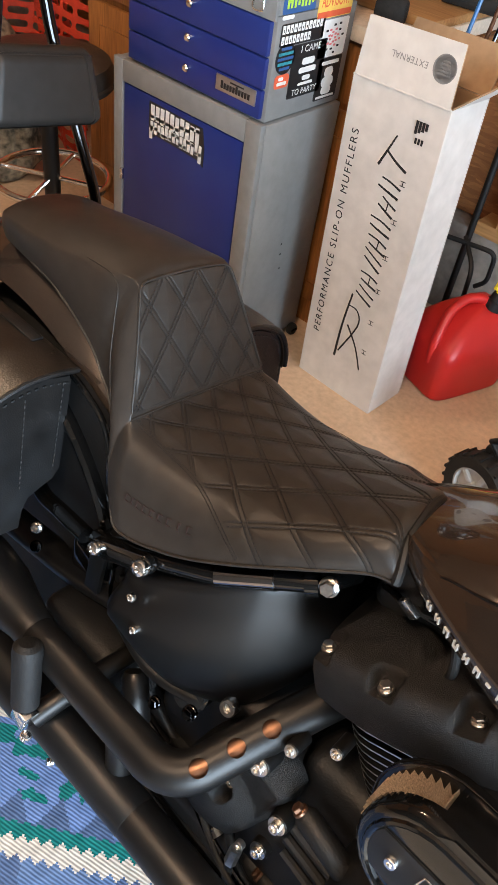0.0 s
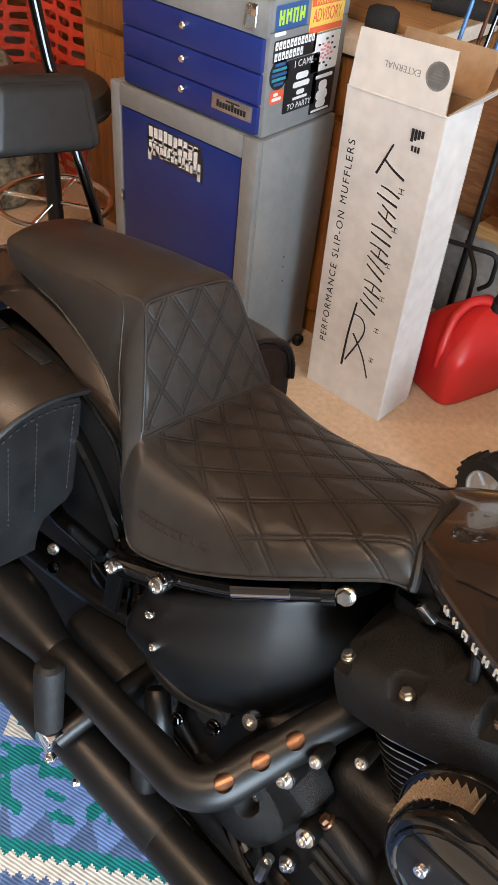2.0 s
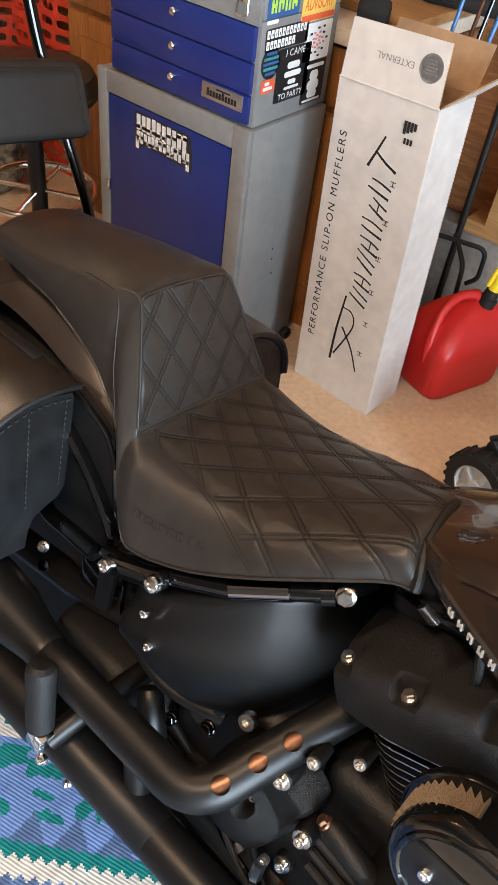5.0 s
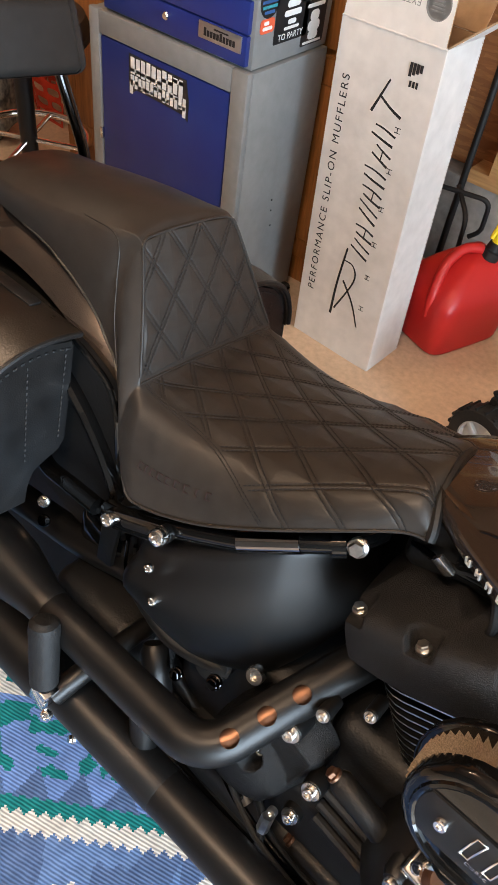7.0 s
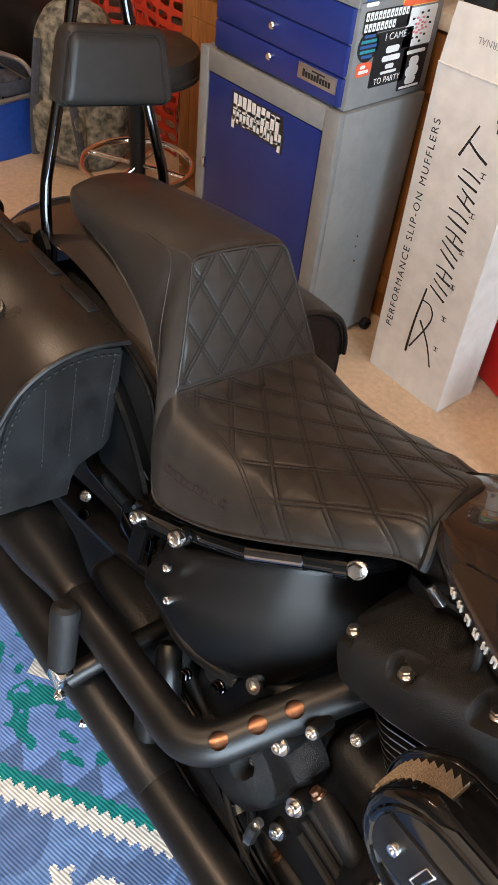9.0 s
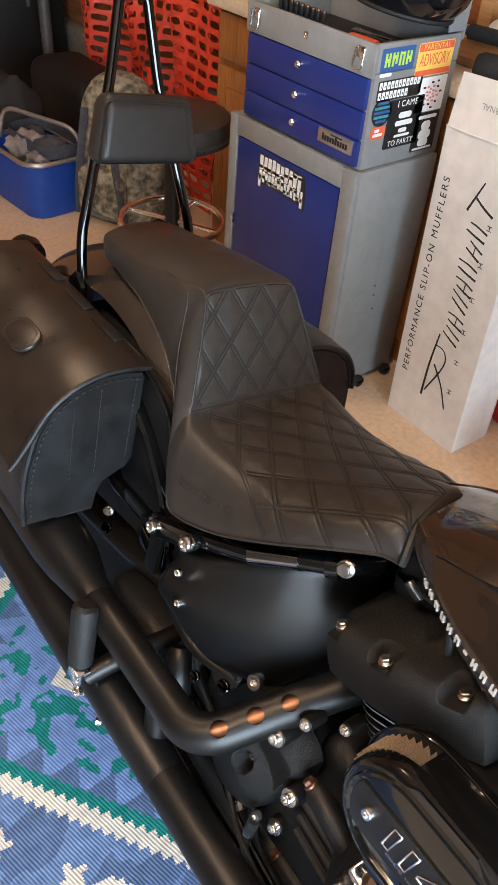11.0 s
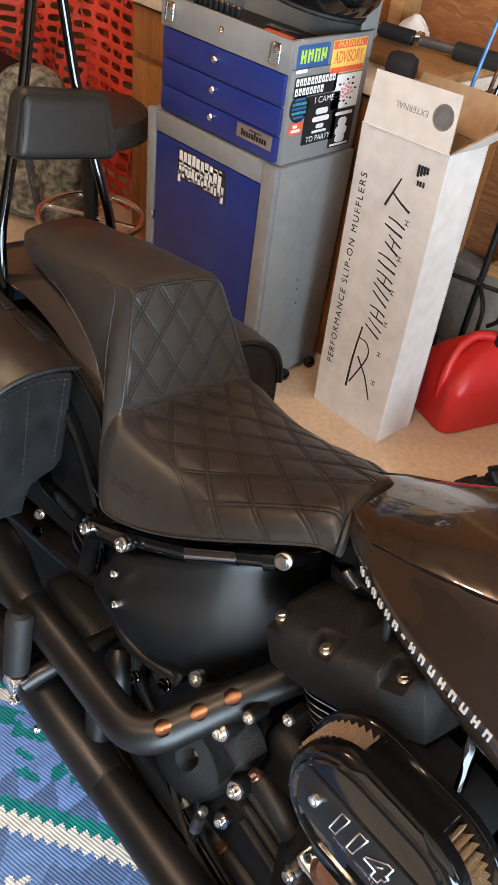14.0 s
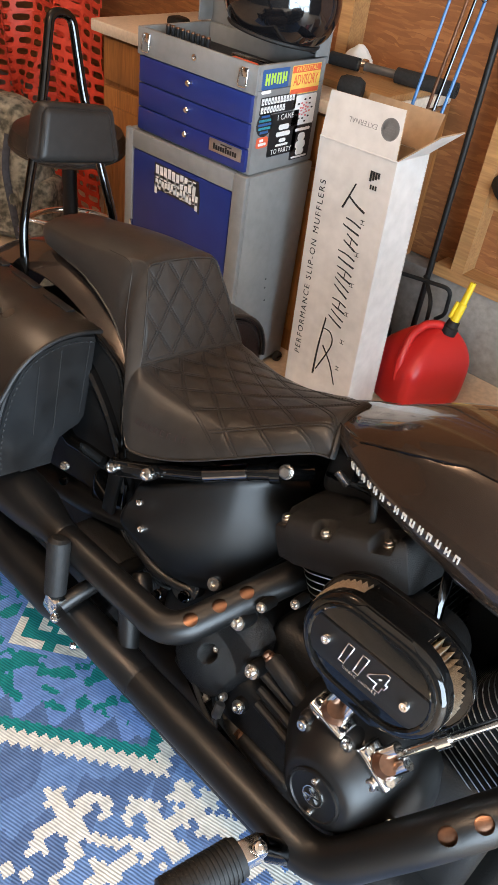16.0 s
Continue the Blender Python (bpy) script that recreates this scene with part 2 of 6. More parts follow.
def part(name, bm, mat, parent=None, label="", smooth=35):
    ob = new(name, mesh_of(name, bm, mat, smooth))
    if parent:
        ob.parent = parent
    return tagged(ob, label) if label else ob


def thing(name, label, category, m=None, group="", kind=""):
    ob = new(name)
    ob.empty_display_size = 0.05
    if m is not None:
        ob.matrix_world = m
    return tagged(ob, label, category, group, kind)


def solo(name, bm, mat, label, category, m=None, kind="", smooth=35, group=""):
    ob = part(name, bm, mat, None, "", smooth)
    if m is not None:
        ob.matrix_world = m
    return tagged(ob, label, category, group, kind)


def box(bm, x0, x1, y0, y1, z0, z1, bevel=0.0, seg=2, m=None):
    """Adds a box with rounded edges."""
    r = bmesh.ops.create_cube(bm, size=1.0)
    vs = r["verts"]
    bmesh.ops.transform(bm, matrix=Matrix.LocRotScale(((x0 + x1) / 2, (y0 + y1) / 2, (z0 + z1) / 2), None, (abs(x1 - x0), abs(y1 - y0), abs(z1 - z0))), verts=vs)
    if bevel:
        es = list({e for v in vs for e in v.link_edges})
        q = bmesh.ops.bevel(bm, geom=es, offset=bevel, segments=seg, affect="EDGES", profile=0.5)
        vs = list({v for f in q["faces"] for v in f.verts} | {v for v in vs if v.is_valid})
    if m is not None:
        bmesh.ops.transform(bm, matrix=m, verts=vs)
    return bm


def boxed(*a, **k):
    return box(bmesh.new(), *a, **k)


def spline(pts, n):
    """Points on a smooth curve through pts, n to each stretch."""
    p = [Vector(q) for q in pts]
    out = []
    for i in range(len(p) - 1):
        a, b, c, d = p[max(i - 1, 0)], p[i], p[i + 1], p[min(i + 2, len(p) - 1)]
        for k in range(n):
            t = k / n
            out.append(0.5 * ((2 * b) + (c - a) * t + (2 * a - 5 * b + 4 * c - d) * t * t + (3 * b - a - 3 * c + d) * t ** 3))
    out.append(p[-1])
    return out


def bend(pts, radius, n=6):
    """A path of straight stretches with rounded corners."""
    p = [Vector(q) for q in pts]
    out = [p[0]]
    for i in range(1, len(p) - 1):
        a, b, c = p[i - 1], p[i], p[i + 1]
        r = min(radius, (a - b).length * 0.45, (c - b).length * 0.45)
        s, e = b + (a - b).normalized() * r, b + (c - b).normalized() * r
        for k in range(n + 1):
            t = k / n
            out.append(s * (1 - t) ** 2 + b * 2 * t * (1 - t) + e * t * t)
    return out + [p[-1]]


def tube(bm, path, radius, sides=16, caps=True, squash=1.0):
    """A round tube along a path; radius is one number or one for each point."""
    p = [Vector(q) for q in path]
    rings, up = [], None
    for i, c in enumerate(p):
        d = (p[min(i + 1, len(p) - 1)] - p[max(i - 1, 0)]).normalized()
        if up is None:
            up = d.orthogonal().normalized()
        up = (up - d * up.dot(d)).normalized()
        side = d.cross(up)
        r = radius[i] if isinstance(radius, (list, tuple)) else radius
        rings.append([bm.verts.new(c + (up * math.cos(a) + side * math.sin(a) * squash) * r) for a in (math.tau * k / sides for k in range(sides))])
    for a, b in zip(rings, rings[1:]):
        for k in range(sides):
            bm.faces.new((a[k], a[(k + 1) % sides], b[(k + 1) % sides], b[k]))
    if caps:
        bm.faces.new(rings[0][::-1])
        bm.faces.new(rings[-1])
    return bm


def tubed(*a, **k):
    return tube(bmesh.new(), *a, **k)


def loft(bm, loops, closed=True, caps=True):
    """Skins a row of point loops."""
    rings = [[bm.verts.new(q) for q in lp] for lp in loops]
    n = len(rings[0])
    for a, b in zip(rings, rings[1:]):
        for k in range(n if closed else n - 1):
            bm.faces.new((a[k], a[(k + 1) % n], b[(k + 1) % n], b[k]))
    if caps and closed:
        bm.faces.new(rings[0][::-1])
        bm.faces.new(rings[-1])
    return bm


def lathe(bm, profile, m, sides=24):
    """Turns (radius, height) pairs round the z axis of m."""
    loops = []
    for r, h in profile:
        loops.append([m @ Vector((max(r, 1e-5) * math.cos(a), max(r, 1e-5) * math.sin(a), h)) for a in (math.tau * k / sides for k in range(sides))])
    return loft(bm, loops)


def prism(bm, outline, h0, h1, m, bevel=0.0, seg=2):
    """A slab with a given outline (x, y) from height h0 to h1 in the frame m."""
    a = [bm.verts.new(Vector((x, y, h0))) for x, y in outline]
    b = [bm.verts.new(Vector((x, y, h1))) for x, y in outline]
    n = len(a)
    bm.faces.new(a[::-1])
    top = bm.faces.new(b)
    for k in range(n):
        bm.faces.new((a[k], a[(k + 1) % n], b[(k + 1) % n], b[k]))
    vs = a + b
    if bevel:
        q = bmesh.ops.bevel(bm, geom=list(top.edges), offset=bevel, segments=seg, affect="EDGES", profile=0.5)
        vs = [v for v in vs if v.is_valid] + [v for f in q["faces"] for v in f.verts]
    bmesh.ops.transform(bm, matrix=m, verts=list(set(vs)))
    return bm


def stadium(length, height, n=14, power=2.0):
    """The outline of an oval slot, centred."""
    r = height / 2
    out = []
    for s in (1, -1):
        for k in range(n + 1):
            a = math.pi * k / n - math.pi / 2
            out.append((s * (length / 2 - r + r * math.cos(a)), s * r * math.sin(a)))
    return out


def facing(p, normal, up=(0, 0, 1)):
    """A frame at p whose z axis is the normal and whose y axis points up as far as it can."""
    z = Vector(normal).normalized()
    x = Vector(up).cross(z).normalized()
    y = z.cross(x)
    return Matrix.Translation(p) @ Matrix((x, y, z)).transposed().to_4x4()


def bolt(parent, p, normal, r=0.008, kind="hex", mat=None, name="bolt"):
    bm = bmesh.new()
    m = facing(p, normal)
    if kind == "hex":
        lathe(bm, [(0, -0.004), (r * 1.25, -0.004), (r * 1.25, 0.0), (r * 1.1, 0.001)], m, 20)
        lathe(bm, [(r, 0.0), (r, r * 0.75), (r * 0.85, r * 0.9), (0, r * 0.92)], m, 6)
    elif kind == "socket":
        lathe(bm, [(0, -0.003), (r, -0.003), (r, r * 0.7), (r * 0.9, r * 0.85), (r * 0.5, r * 0.85), (r * 0.48, r * 0.35), (0, r * 0.35)], m, 18)
    elif kind == "washer":
        lathe(bm, [(0, -0.002), (r * 1.35, -0.002), (r * 1.4, 0.0), (r * 1.35, 0.0015), (r * 0.9, 0.002)], m, 24)
        lathe(bm, [(r * 0.86, 0.0), (r * 0.86, r * 0.9), (r * 0.76, r * 1.02), (r * 0.5, r * 1.02), (r * 0.46, r * 0.5), (0, r * 0.5)], m, 18)
    else:
        lathe(bm, [(0, -0.003), (r, -0.003), (r, r * 0.25), (r * 0.8, r * 0.55), (r * 0.4, r * 0.7), (0.3 * r, r * 0.45), (0, r * 0.45)], m, 18)
    return part(name, bm, mat or STEEL, parent)


def lettering(name, body, size, m, mat, parent, depth=0.0006, spacing=1.0, label="", shear=0.0, outline=0.0):
    cu = bpy.data.curves.new(name, "FONT")
    cu.body, cu.size, cu.extrude, cu.align_x, cu.align_y = body, size, depth, "CENTER", "CENTER"
    cu.space_character, cu.shear = spacing, shear
    if outline:
        cu.fill_mode, cu.bevel_depth, cu.extrude, cu.offset = "NONE", outline, 0.0, size * 0.045
    tmp = new("tmp", cu)
    me = bpy.data.meshes.new_from_object(tmp.evaluated_get(bpy.context.evaluated_depsgraph_get()))
    bpy.data.objects.remove(tmp)
    me.materials.clear()
    me.materials.append(mat)
    ob = new(name, me)
    ob.parent = parent
    ob.matrix_basis = m
    return tagged(ob, label) if label else ob


def catmull(rows, j):
    """The numbers of a table at the broken row j, on a smooth curve."""
    i = max(0, min(int(j), len(rows) - 2))
    t = j - i
    a, b, c, d = (rows[max(i - 1, 0)], rows[i], rows[i + 1], rows[min(i + 2, len(rows) - 1)])
    return [0.5 * (2 * q + (r - p) * t + (2 * p - 5 * q + 4 * r - s) * t * t + (3 * q - p - 3 * r + s) * t ** 3) for p, q, r, s in zip(a, b, c, d)]


def rounded_rect(a, b, r, n=5):
    out = []
    for sx, sy, a0 in ((1, 1, 0), (-1, 1, 90), (-1, -1, 180), (1, -1, 270)):
        for k in range(n + 1):
            t = radians(a0 + 90 * k / n)
            out.append((sx * (a - r) + r * math.cos(t), sy * (b - r) + r * math.sin(t)))
    return out

# ---- the garage ----
NX0, NX1, NY0, NY1, CEIL = -4.2, 2.75, -2.6, 2.12, 2.5
solo("floor", boxed(NX0 - 0.2, NX1 + 4, NY0 - 0.2, NY1 + 0.2, -0.15, 0.0), CONCRETE, "tan stained concrete garage floor", "floor", kind="structure")
solo("ceiling", boxed(NX0 - 0.1, NX1 + 0.1, NY0 - 0.1, NY1 + 0.1, CEIL, CEIL + 0.1), CEILING, "plain painted garage ceiling", "ceiling", kind="structure")
solo("wall_south", boxed(NX0, NX1, NY0 - 0.12, NY0, 0, CEIL), DRYWALL, "plain painted garage wall", "wall", kind="structure")
solo("wall_west", boxed(NX0 - 0.12, NX0, NY0, NY1, 0, CEIL), OSB, "bare sheathing garage wall", "wall", kind="structure")
bm = bmesh.new()
box(bm, NX1, NX1 + 0.12, NY0, -2.5, 0, CEIL)
box(bm, NX1, NX1 + 0.12, 0.5, NY1, 0, CEIL)
box(bm, NX1, NX1 + 0.12, -2.5, 0.5, 2.15, CEIL)
solo("wall_east", bm, DRYWALL, "garage wall round the open door", "wall", kind="structure")
solo("wall_north", boxed(NX0, NX1, NY1, NY1 + 0.05, 0.3, CEIL), OSB, "bare oriented strand board garage wall", "wall", kind="structure")
solo("foundation", boxed(NX0, NX1, NY1 - 0.07, NY1 + 0.05, 0.0, 0.295, bevel=0.006), BLOCK, "grey concrete foundation kerb under the wall", "foundation", kind="structure")

# ---- rug: a flat-woven wool rug in stepped blocks of colour, partly under the machine ----
RUG = pose(0, 0, 0, 0, 0, 33)
MOTIF = [
    "...........#......................",
    "...........###....................",
    "..........###.....................",
    "...........##.....................",
    "...........##.###.................",
    ".......###########................",
    "......##########.##...............",
    ".##..###..####...##...............",
    ".##....#...###..##...#............",
    ".####.....####......###...........",
    "..###.....##.##....#####....##....",
    "....#....###..##...#..###.#####...",
    ".....#####.....##.....##...###....",
    "............#...###..###..#.##.#..",
    "............##....##.#############",
    "..........#######################.",
    "...........#######.#####..#.##.#..",
    ".............##...##..##....###...",
    "......................###..#####..",
    "....................#.###...###...",
]


def rug_colour(a, b):
    """Which wool lies at a, b (metres in the rug's own frame)."""
    ca, cb = a + 0.324, b - 0.64
    da, db = 0.297 - abs(ca), 0.282 - abs(cb)
    d = min(da, db)
    along = cb if da < db else ca
    saw = abs((along / 0.0216) % 1.0 - 0.5) * 0.0216
    if -0.018 + saw < d < 0.010 + saw:
        return 4
    if d >= 0.010:
        if d < 0.036 + 0.3 * saw:
            return 3
        if d < 0.040 + 0.046 * max(0.0, 1 - abs((along / 0.072) % 1.0 - 0.5) * 2.5):
            return 2
        r = max(abs(ca), abs(cb))
        if r < 0.085:
            if 0.064 < r and (abs(ca) > 0.012 and abs(cb) > 0.012):
                return 4
            if r > 0.046:
                return 3
            if 0.022 < r < 0.036 and (abs(ca) > 0.008):
                return 4
            return 3 if r > 0.010 else 1
        v = noise.noise(Vector((a * 26, b * 26, 0.3))) + 0.6 * noise.noise(Vector((a * 58, b * 58, 5.1)))
        if 0.095 < r < 0.21 and v > 0.16:
            return 3
        return 1
    # hooked figures on a grid turned by 45 degrees, mirrored along the border
    if d < -0.030:
        fa, fb = (a + 0.27) % 0.74 - 0.27, b
        if fa > 0.10:
            fa = 0.20 - fa
        if fb < 0.135:
            fb = 0.27 - fb
        u, w = math.floor((fa + fb) / 0.016688) + 8, math.floor((fa - fb) / 0.016688) + 30
        if 0 <= w < len(MOTIF) and 0 <= u < len(MOTIF[0]) and MOTIF[w][u] == "#":
            return 4
    v = noise.noise(Vector((a * 9, b * 9, 7.0))) + 0.5 * noise.noise(Vector((a * 40, b * 12, 2.0)))
    return 2 if v > 0.10 else 0


bm = bmesh.new()
CELL = 0.0036
na, nb = 500, 420
A0, B0 = -1.16, -0.42
vs = [[bm.verts.new((A0 + i * CELL, B0 + k * CELL, 0.006 + 0.0004 * math.sin(i * 0.11) * math.sin(k * 0.13))) for k in range(nb + 1)] for i in range(na + 1)]
for i in range(na):
    for k in range(nb):
        f = bm.faces.new((vs[i][k], vs[i + 1][k], vs[i + 1][k + 1], vs[i][k + 1]))
        f.material_index = rug_colour(A0 + (i + 0.5) * CELL, B0 + (k + 0.5) * CELL)
low = [bm.verts.new((x, y, 0.0005)) for x, y in ((A0, B0), (A0 + na * CELL, B0), (A0 + na * CELL, B0 + nb * CELL), (A0, B0 + nb * CELL))]
bm.faces.new(low[::-1])
edge = [[vs[i][0] for i in range(na + 1)], [vs[na][k] for k in range(nb + 1)], [vs[i][nb] for i in range(na, -1, -1)], [vs[0][k] for k in range(nb, -1, -1)]]
for q in range(4):
    e = edge[q]
    bm.faces.new([low[q], low[(q + 1) % 4]] + e[::-1])
solo("rug", bm, [RUG_BLUE, RUG_PALE, RUG_NAVY, RUG_GREEN, RUG_CREAM], "blue and teal flat-woven rug with cream zigzag border", "rug", RUG, smooth=None)

# ---- tool cabinet ----
CX0, CX1, CY0, CY1 = -1.507, -1.022, 1.30, 1.588
cab = thing("tool_cabinet", "grey steel roller cabinet with a closed blue door", "cabinet", Matrix.Translation((CX0, CY0, 0)))
W_, D_ = CX1 - CX0, CY1 - CY0
part("body", boxed(0, W_, 0.014, D_, 0.022, 0.672, bevel=0.004), TOOL_GREY, cab)
bm = bmesh.new()
box(bm, 0.0, 0.033, -0.004, 0.014, 0.022, 0.674, bevel=0.003)
box(bm, W_ - 0.045, W_, -0.004, 0.014, 0.022, 0.674, bevel=0.003)
box(bm, 0.033, W_ - 0.045, -0.004, 0.014, 0.622, 0.674, bevel=0.003)
box(bm, 0.033, W_ - 0.045, -0.004, 0.014, 0.022, 0.10, bevel=0.003)
part("frame", bm, TOOL_GREY, cab)
door = part("door", boxed(0.036, W_ - 0.048, -0.001, 0.012, 0.103, 0.619, bevel=0.003), TOOL_BLUE, cab, "blue enamelled steel door")
part("door_catch", boxed(0.030, 0.040, -0.010, 0.0, 0.37, 0.40, bevel=0.003), STEEL, door)
for q in ((-0.004, 0.215), (-0.002, 0.185), (0.004, 0.14)):
    part("rivet", lathe(bmesh.new(), [(0.003, 0), (0.002, 0.0012), (0, 0.0014)], facing((W_, 0.15 + q[0], q[1] + 0.12), (1, 0, 0)), 10), DARK, cab)
for x, y in ((0.03, 0.05), (0.03, D_ - 0.06), (W_ + 0.010, D_ * 0.50), (W_ + 0.010, D_ - 0.03)):
    cs = part("caster", boxed(x - 0.014, x + 0.014, y - 0.012, y + 0.012, 0.016, 0.0215, bevel=0.002), BLACK_CHROME, cab)
    part("caster_wheel", lathe(bmesh.new(), [(0.006, -0.009), (0.016, -0.009), (0.018, -0.005), (0.018, 0.005), (0.016, 0.009), (0.006, 0.009)], facing((x, y, 0.0182), (1, 0, 0)), 20), RUBBER, cs)
# sticker on the door: a plain white shape with ragged outline on black, in two bands
stk = part("sticker", bmesh.new(), BLACK_VINYL, door)
rnd = random.Random(4)


def band(bm, x0, x1, zt0, zt1, zb0, zb1, y, n, gap, spikes):
    """Upright bars between a sloping top line and a sloping bottom line, as worn block letters of a logo."""
    w = (x1 - x0) / n
    for k in range(n):
        for sub in ((0.0, 0.40), (0.52, 0.9)):
            a, b = x0 + w * (k + sub[0]) + gap, x0 + w * (k + sub[1])
            ta = (a - x0) / (x1 - x0)
            t, bt = zt0 + (zt1 - zt0) * ta, zb0 + (zb1 - zb0) * ta
            box(bm, a, b, y - 0.0008, y, bt + rnd.uniform(-1, 1) * spikes, t + rnd.uniform(-1, 1) * spikes)
        a, b = x0 + w * k + gap, x0 + w * (k + 0.9)
        ta = (a - x0) / (x1 - x0)
        t, bt = zt0 + (zt1 - zt0) * ta, zb0 + (zb1 - zb0) * ta
        mz = (t + bt) / 2 + rnd.choice((-0.3, 0, 0.3)) * (t - bt)
        box(bm, a, b, y - 0.0008, y, mz - 0.004, mz + 0.004)


bm = bmesh.new()
LX, LZ = 0.136, 0.0
band(bm, LX, LX + 0.17, 0.604, 0.600, 0.566, 0.562, -0.0022, 5, 0.001, 0.002)
band(bm, LX, LX + 0.18, 0.560, 0.562, 0.534, 0.535, -0.0022, 7, 0.001, 0.003)
box(bm, LX - 0.002, LX + 0.008, -0.003, -0.0022, 0.518, 0.545)
box(bm, LX + 0.168, LX + 0.178, -0.003, -0.0022, 0.520, 0.545)
part("logo", bm, WHITE_VINYL, stk, "white block logo sticker", smooth=None)
bm = bmesh.new()
prism(bm, [(LX - 0.006, 0.608), (LX - 0.006, 0.524), (LX + 0.006, 0.520), (LX + 0.02, 0.530), (LX + 0.10, 0.528), (LX + 0.165, 0.525), (LX + 0.185, 0.514), (LX + 0.186, 0.560), (LX + 0.176, 0.606), (LX + 0.09, 0.606)][::-1], 0.0006, 0.0020, Matrix(((1, 0, 0, 0), (0, 0, -1, 0), (0, 1, 0, 0), (0, 0, 0, 1))))
part("logo_backing", bm, BLACK_VINYL, stk, smooth=None)

# ---- tool chest on the cabinet, lid open ----
chest = thing("tool_chest", "grey steel tool chest with three blue drawers and open lid", "tool chest", Matrix.Translation((CX0 + 0.035, CY0 + 0.006, 0.675)))
CW, CD, CH = 0.442, 0.28, 0.272
part("body", boxed(0, CW, 0.008, CD, 0.0, 0.212, bevel=0.003), TOOL_GREY, chest)
for q in ((0, CW, CD - 0.012, CD), (0, 0.012, 0.008, CD - 0.012), (CW - 0.012, CW, 0.008, CD - 0.012)):
    part("tray_wall", boxed(*q, 0.213, CH, bevel=0.002), TOOL_GREY, chest)
part("front_rim", boxed(0.0, CW, -0.002, 0.008, 0.203, CH, bevel=0.002), TOOL_GREY, chest)
part("tray_liner", boxed(0.014, CW - 0.014, 0.022, CD - 0.014, 0.2125, 0.222), DARK, chest)
for z0, z1 in ((0.006, 0.066), (0.069, 0.131), (0.134, 0.201)):
    dr = part("drawer", boxed(0.010, CW - 0.010, -0.003, 0.016, z0, z1, bevel=0.003), TOOL_BLUE, chest, "blue drawer front")
    zk = (z0 + z1) / 2 + 0.012
    part("knob", lathe(bmesh.new(), [(0.004, 0), (0.0035, 0.008), (0.008, 0.012), (0.0085, 0.016), (0.006, 0.019), (0, 0.0195)], facing((0.218, -0.003, zk), (0, -1, 0)), 18), CHROME, dr, "chrome knob")
pl = part("plaque", boxed(0.302, 0.420, -0.0062, -0.0032, 0.030, 0.064, bevel=0.001), ALU, chest)
bm = bmesh.new()
for k in range(10):
    box(bm, 0.318 + 0.0088 * k, 0.3245 + 0.0088 * k, -0.0070, -0.0060, 0.038, 0.050 + 0.004 * (k % 5 == 0))
box(bm, 0.345, 0.385, -0.0070, -0.0060, 0.055, 0.058)
part("plaque_bars", bm, INK, pl, smooth=None)
for x in (0.042, 0.402):
    lt = part("latch", boxed(x - 0.012, x + 0.012, -0.007, -0.002, 0.238, 0.262, bevel=0.002), CHROME, chest, "chrome draw latch")
    part("loop", tubed(bend([(x - 0.012, -0.009, 0.258), (x - 0.014, -0.013, 0.216), (x + 0.014, -0.013, 0.216), (x + 0.012, -0.009, 0.258)], 0.008), 0.0022, 8), CHROME, lt)
part("lock", lathe(bmesh.new(), [(0.0085, 0), (0.0085, 0.003), (0.004, 0.0035), (0.0035, 0.001), (0, 0.001)], facing((0.222, -0.002, 0.242), (0, -1, 0)), 18), CHROME, chest)
lid = bmesh.new()
box(lid, 0, CW, CD + 0.003, CD + 0.008, 0.255, 0.50, bevel=0.002)
box(lid, 0, 0.006, CD - 0.052, CD + 0.003, 0.275, 0.50, bevel=0.002)
box(lid, CW - 0.006, CW, CD - 0.052, CD + 0.003, 0.275, 0.50, bevel=0.002)
box(lid, 0, CW, CD - 0.052, CD + 0.003, 0.495, 0.50, bevel=0.002)
part("lid", lid, TOOL_GREY, chest, "raised grey lid")
# stickers on the end panel; the frame has x to the rear and y up
SIDE = Matrix.Translation((CW + 0.0004, 0.0, 0.0)) @ Matrix(((0, 0, 1, 0), (1, 0, 0, 0), (0, 1, 0, 0), (0, 0, 0, 1)))


def sticker(x0, x1, z0, z1, mat, name="sticker", h=0.0, parent=None, label="", r=0.004):
    """A flat patch on the chest's end panel; x from the front edge, z from the chest's foot."""
    bm = bmesh.new()
    cx, cz = (x0 + x1) / 2, (z0 + z1) / 2
    prism(bm, [(cx + a, cz + b) for a, b in rounded_rect((x1 - x0) / 2, (z1 - z0) / 2, r, 3)], h, h + 0.0006, SIDE)
    return part(name, bm, mat, parent or chest, label, smooth=None)


s = sticker(0.018, 0.124, 0.214, 0.262, NAVY_VINYL, label="navy sticker with lime shapes")
for k in range(4):
    x = 0.030 + 0.0225 * k
    sticker(x, x + 0.006, 0.224, 0.252, GREEN_VINYL, "shape", 0.0006, s, r=0.001)
    sticker(x + 0.011, x + 0.017, 0.224 + 0.004 * (k % 2), 0.252, GREEN_VINYL, "shape", 0.0006, s, r=0.001)
    sticker(x + 0.006, x + 0.011, 0.234 + 0.006 * (k % 3), 0.241 + 0.005 * (k % 3), GREEN_VINYL, "shape", 0.0006, s, r=0.001)
sticker(0.020, 0.058, 0.204, 0.212, WHITE_VINYL)
s = sticker(0.136, 0.258, 0.190, 0.262, YELLOW_VINYL, label="orange and yellow warning sticker")
sticker(0.138, 0.256, 0.244, 0.260, RED_VINYL, "band", 0.0006, s, r=0.001)
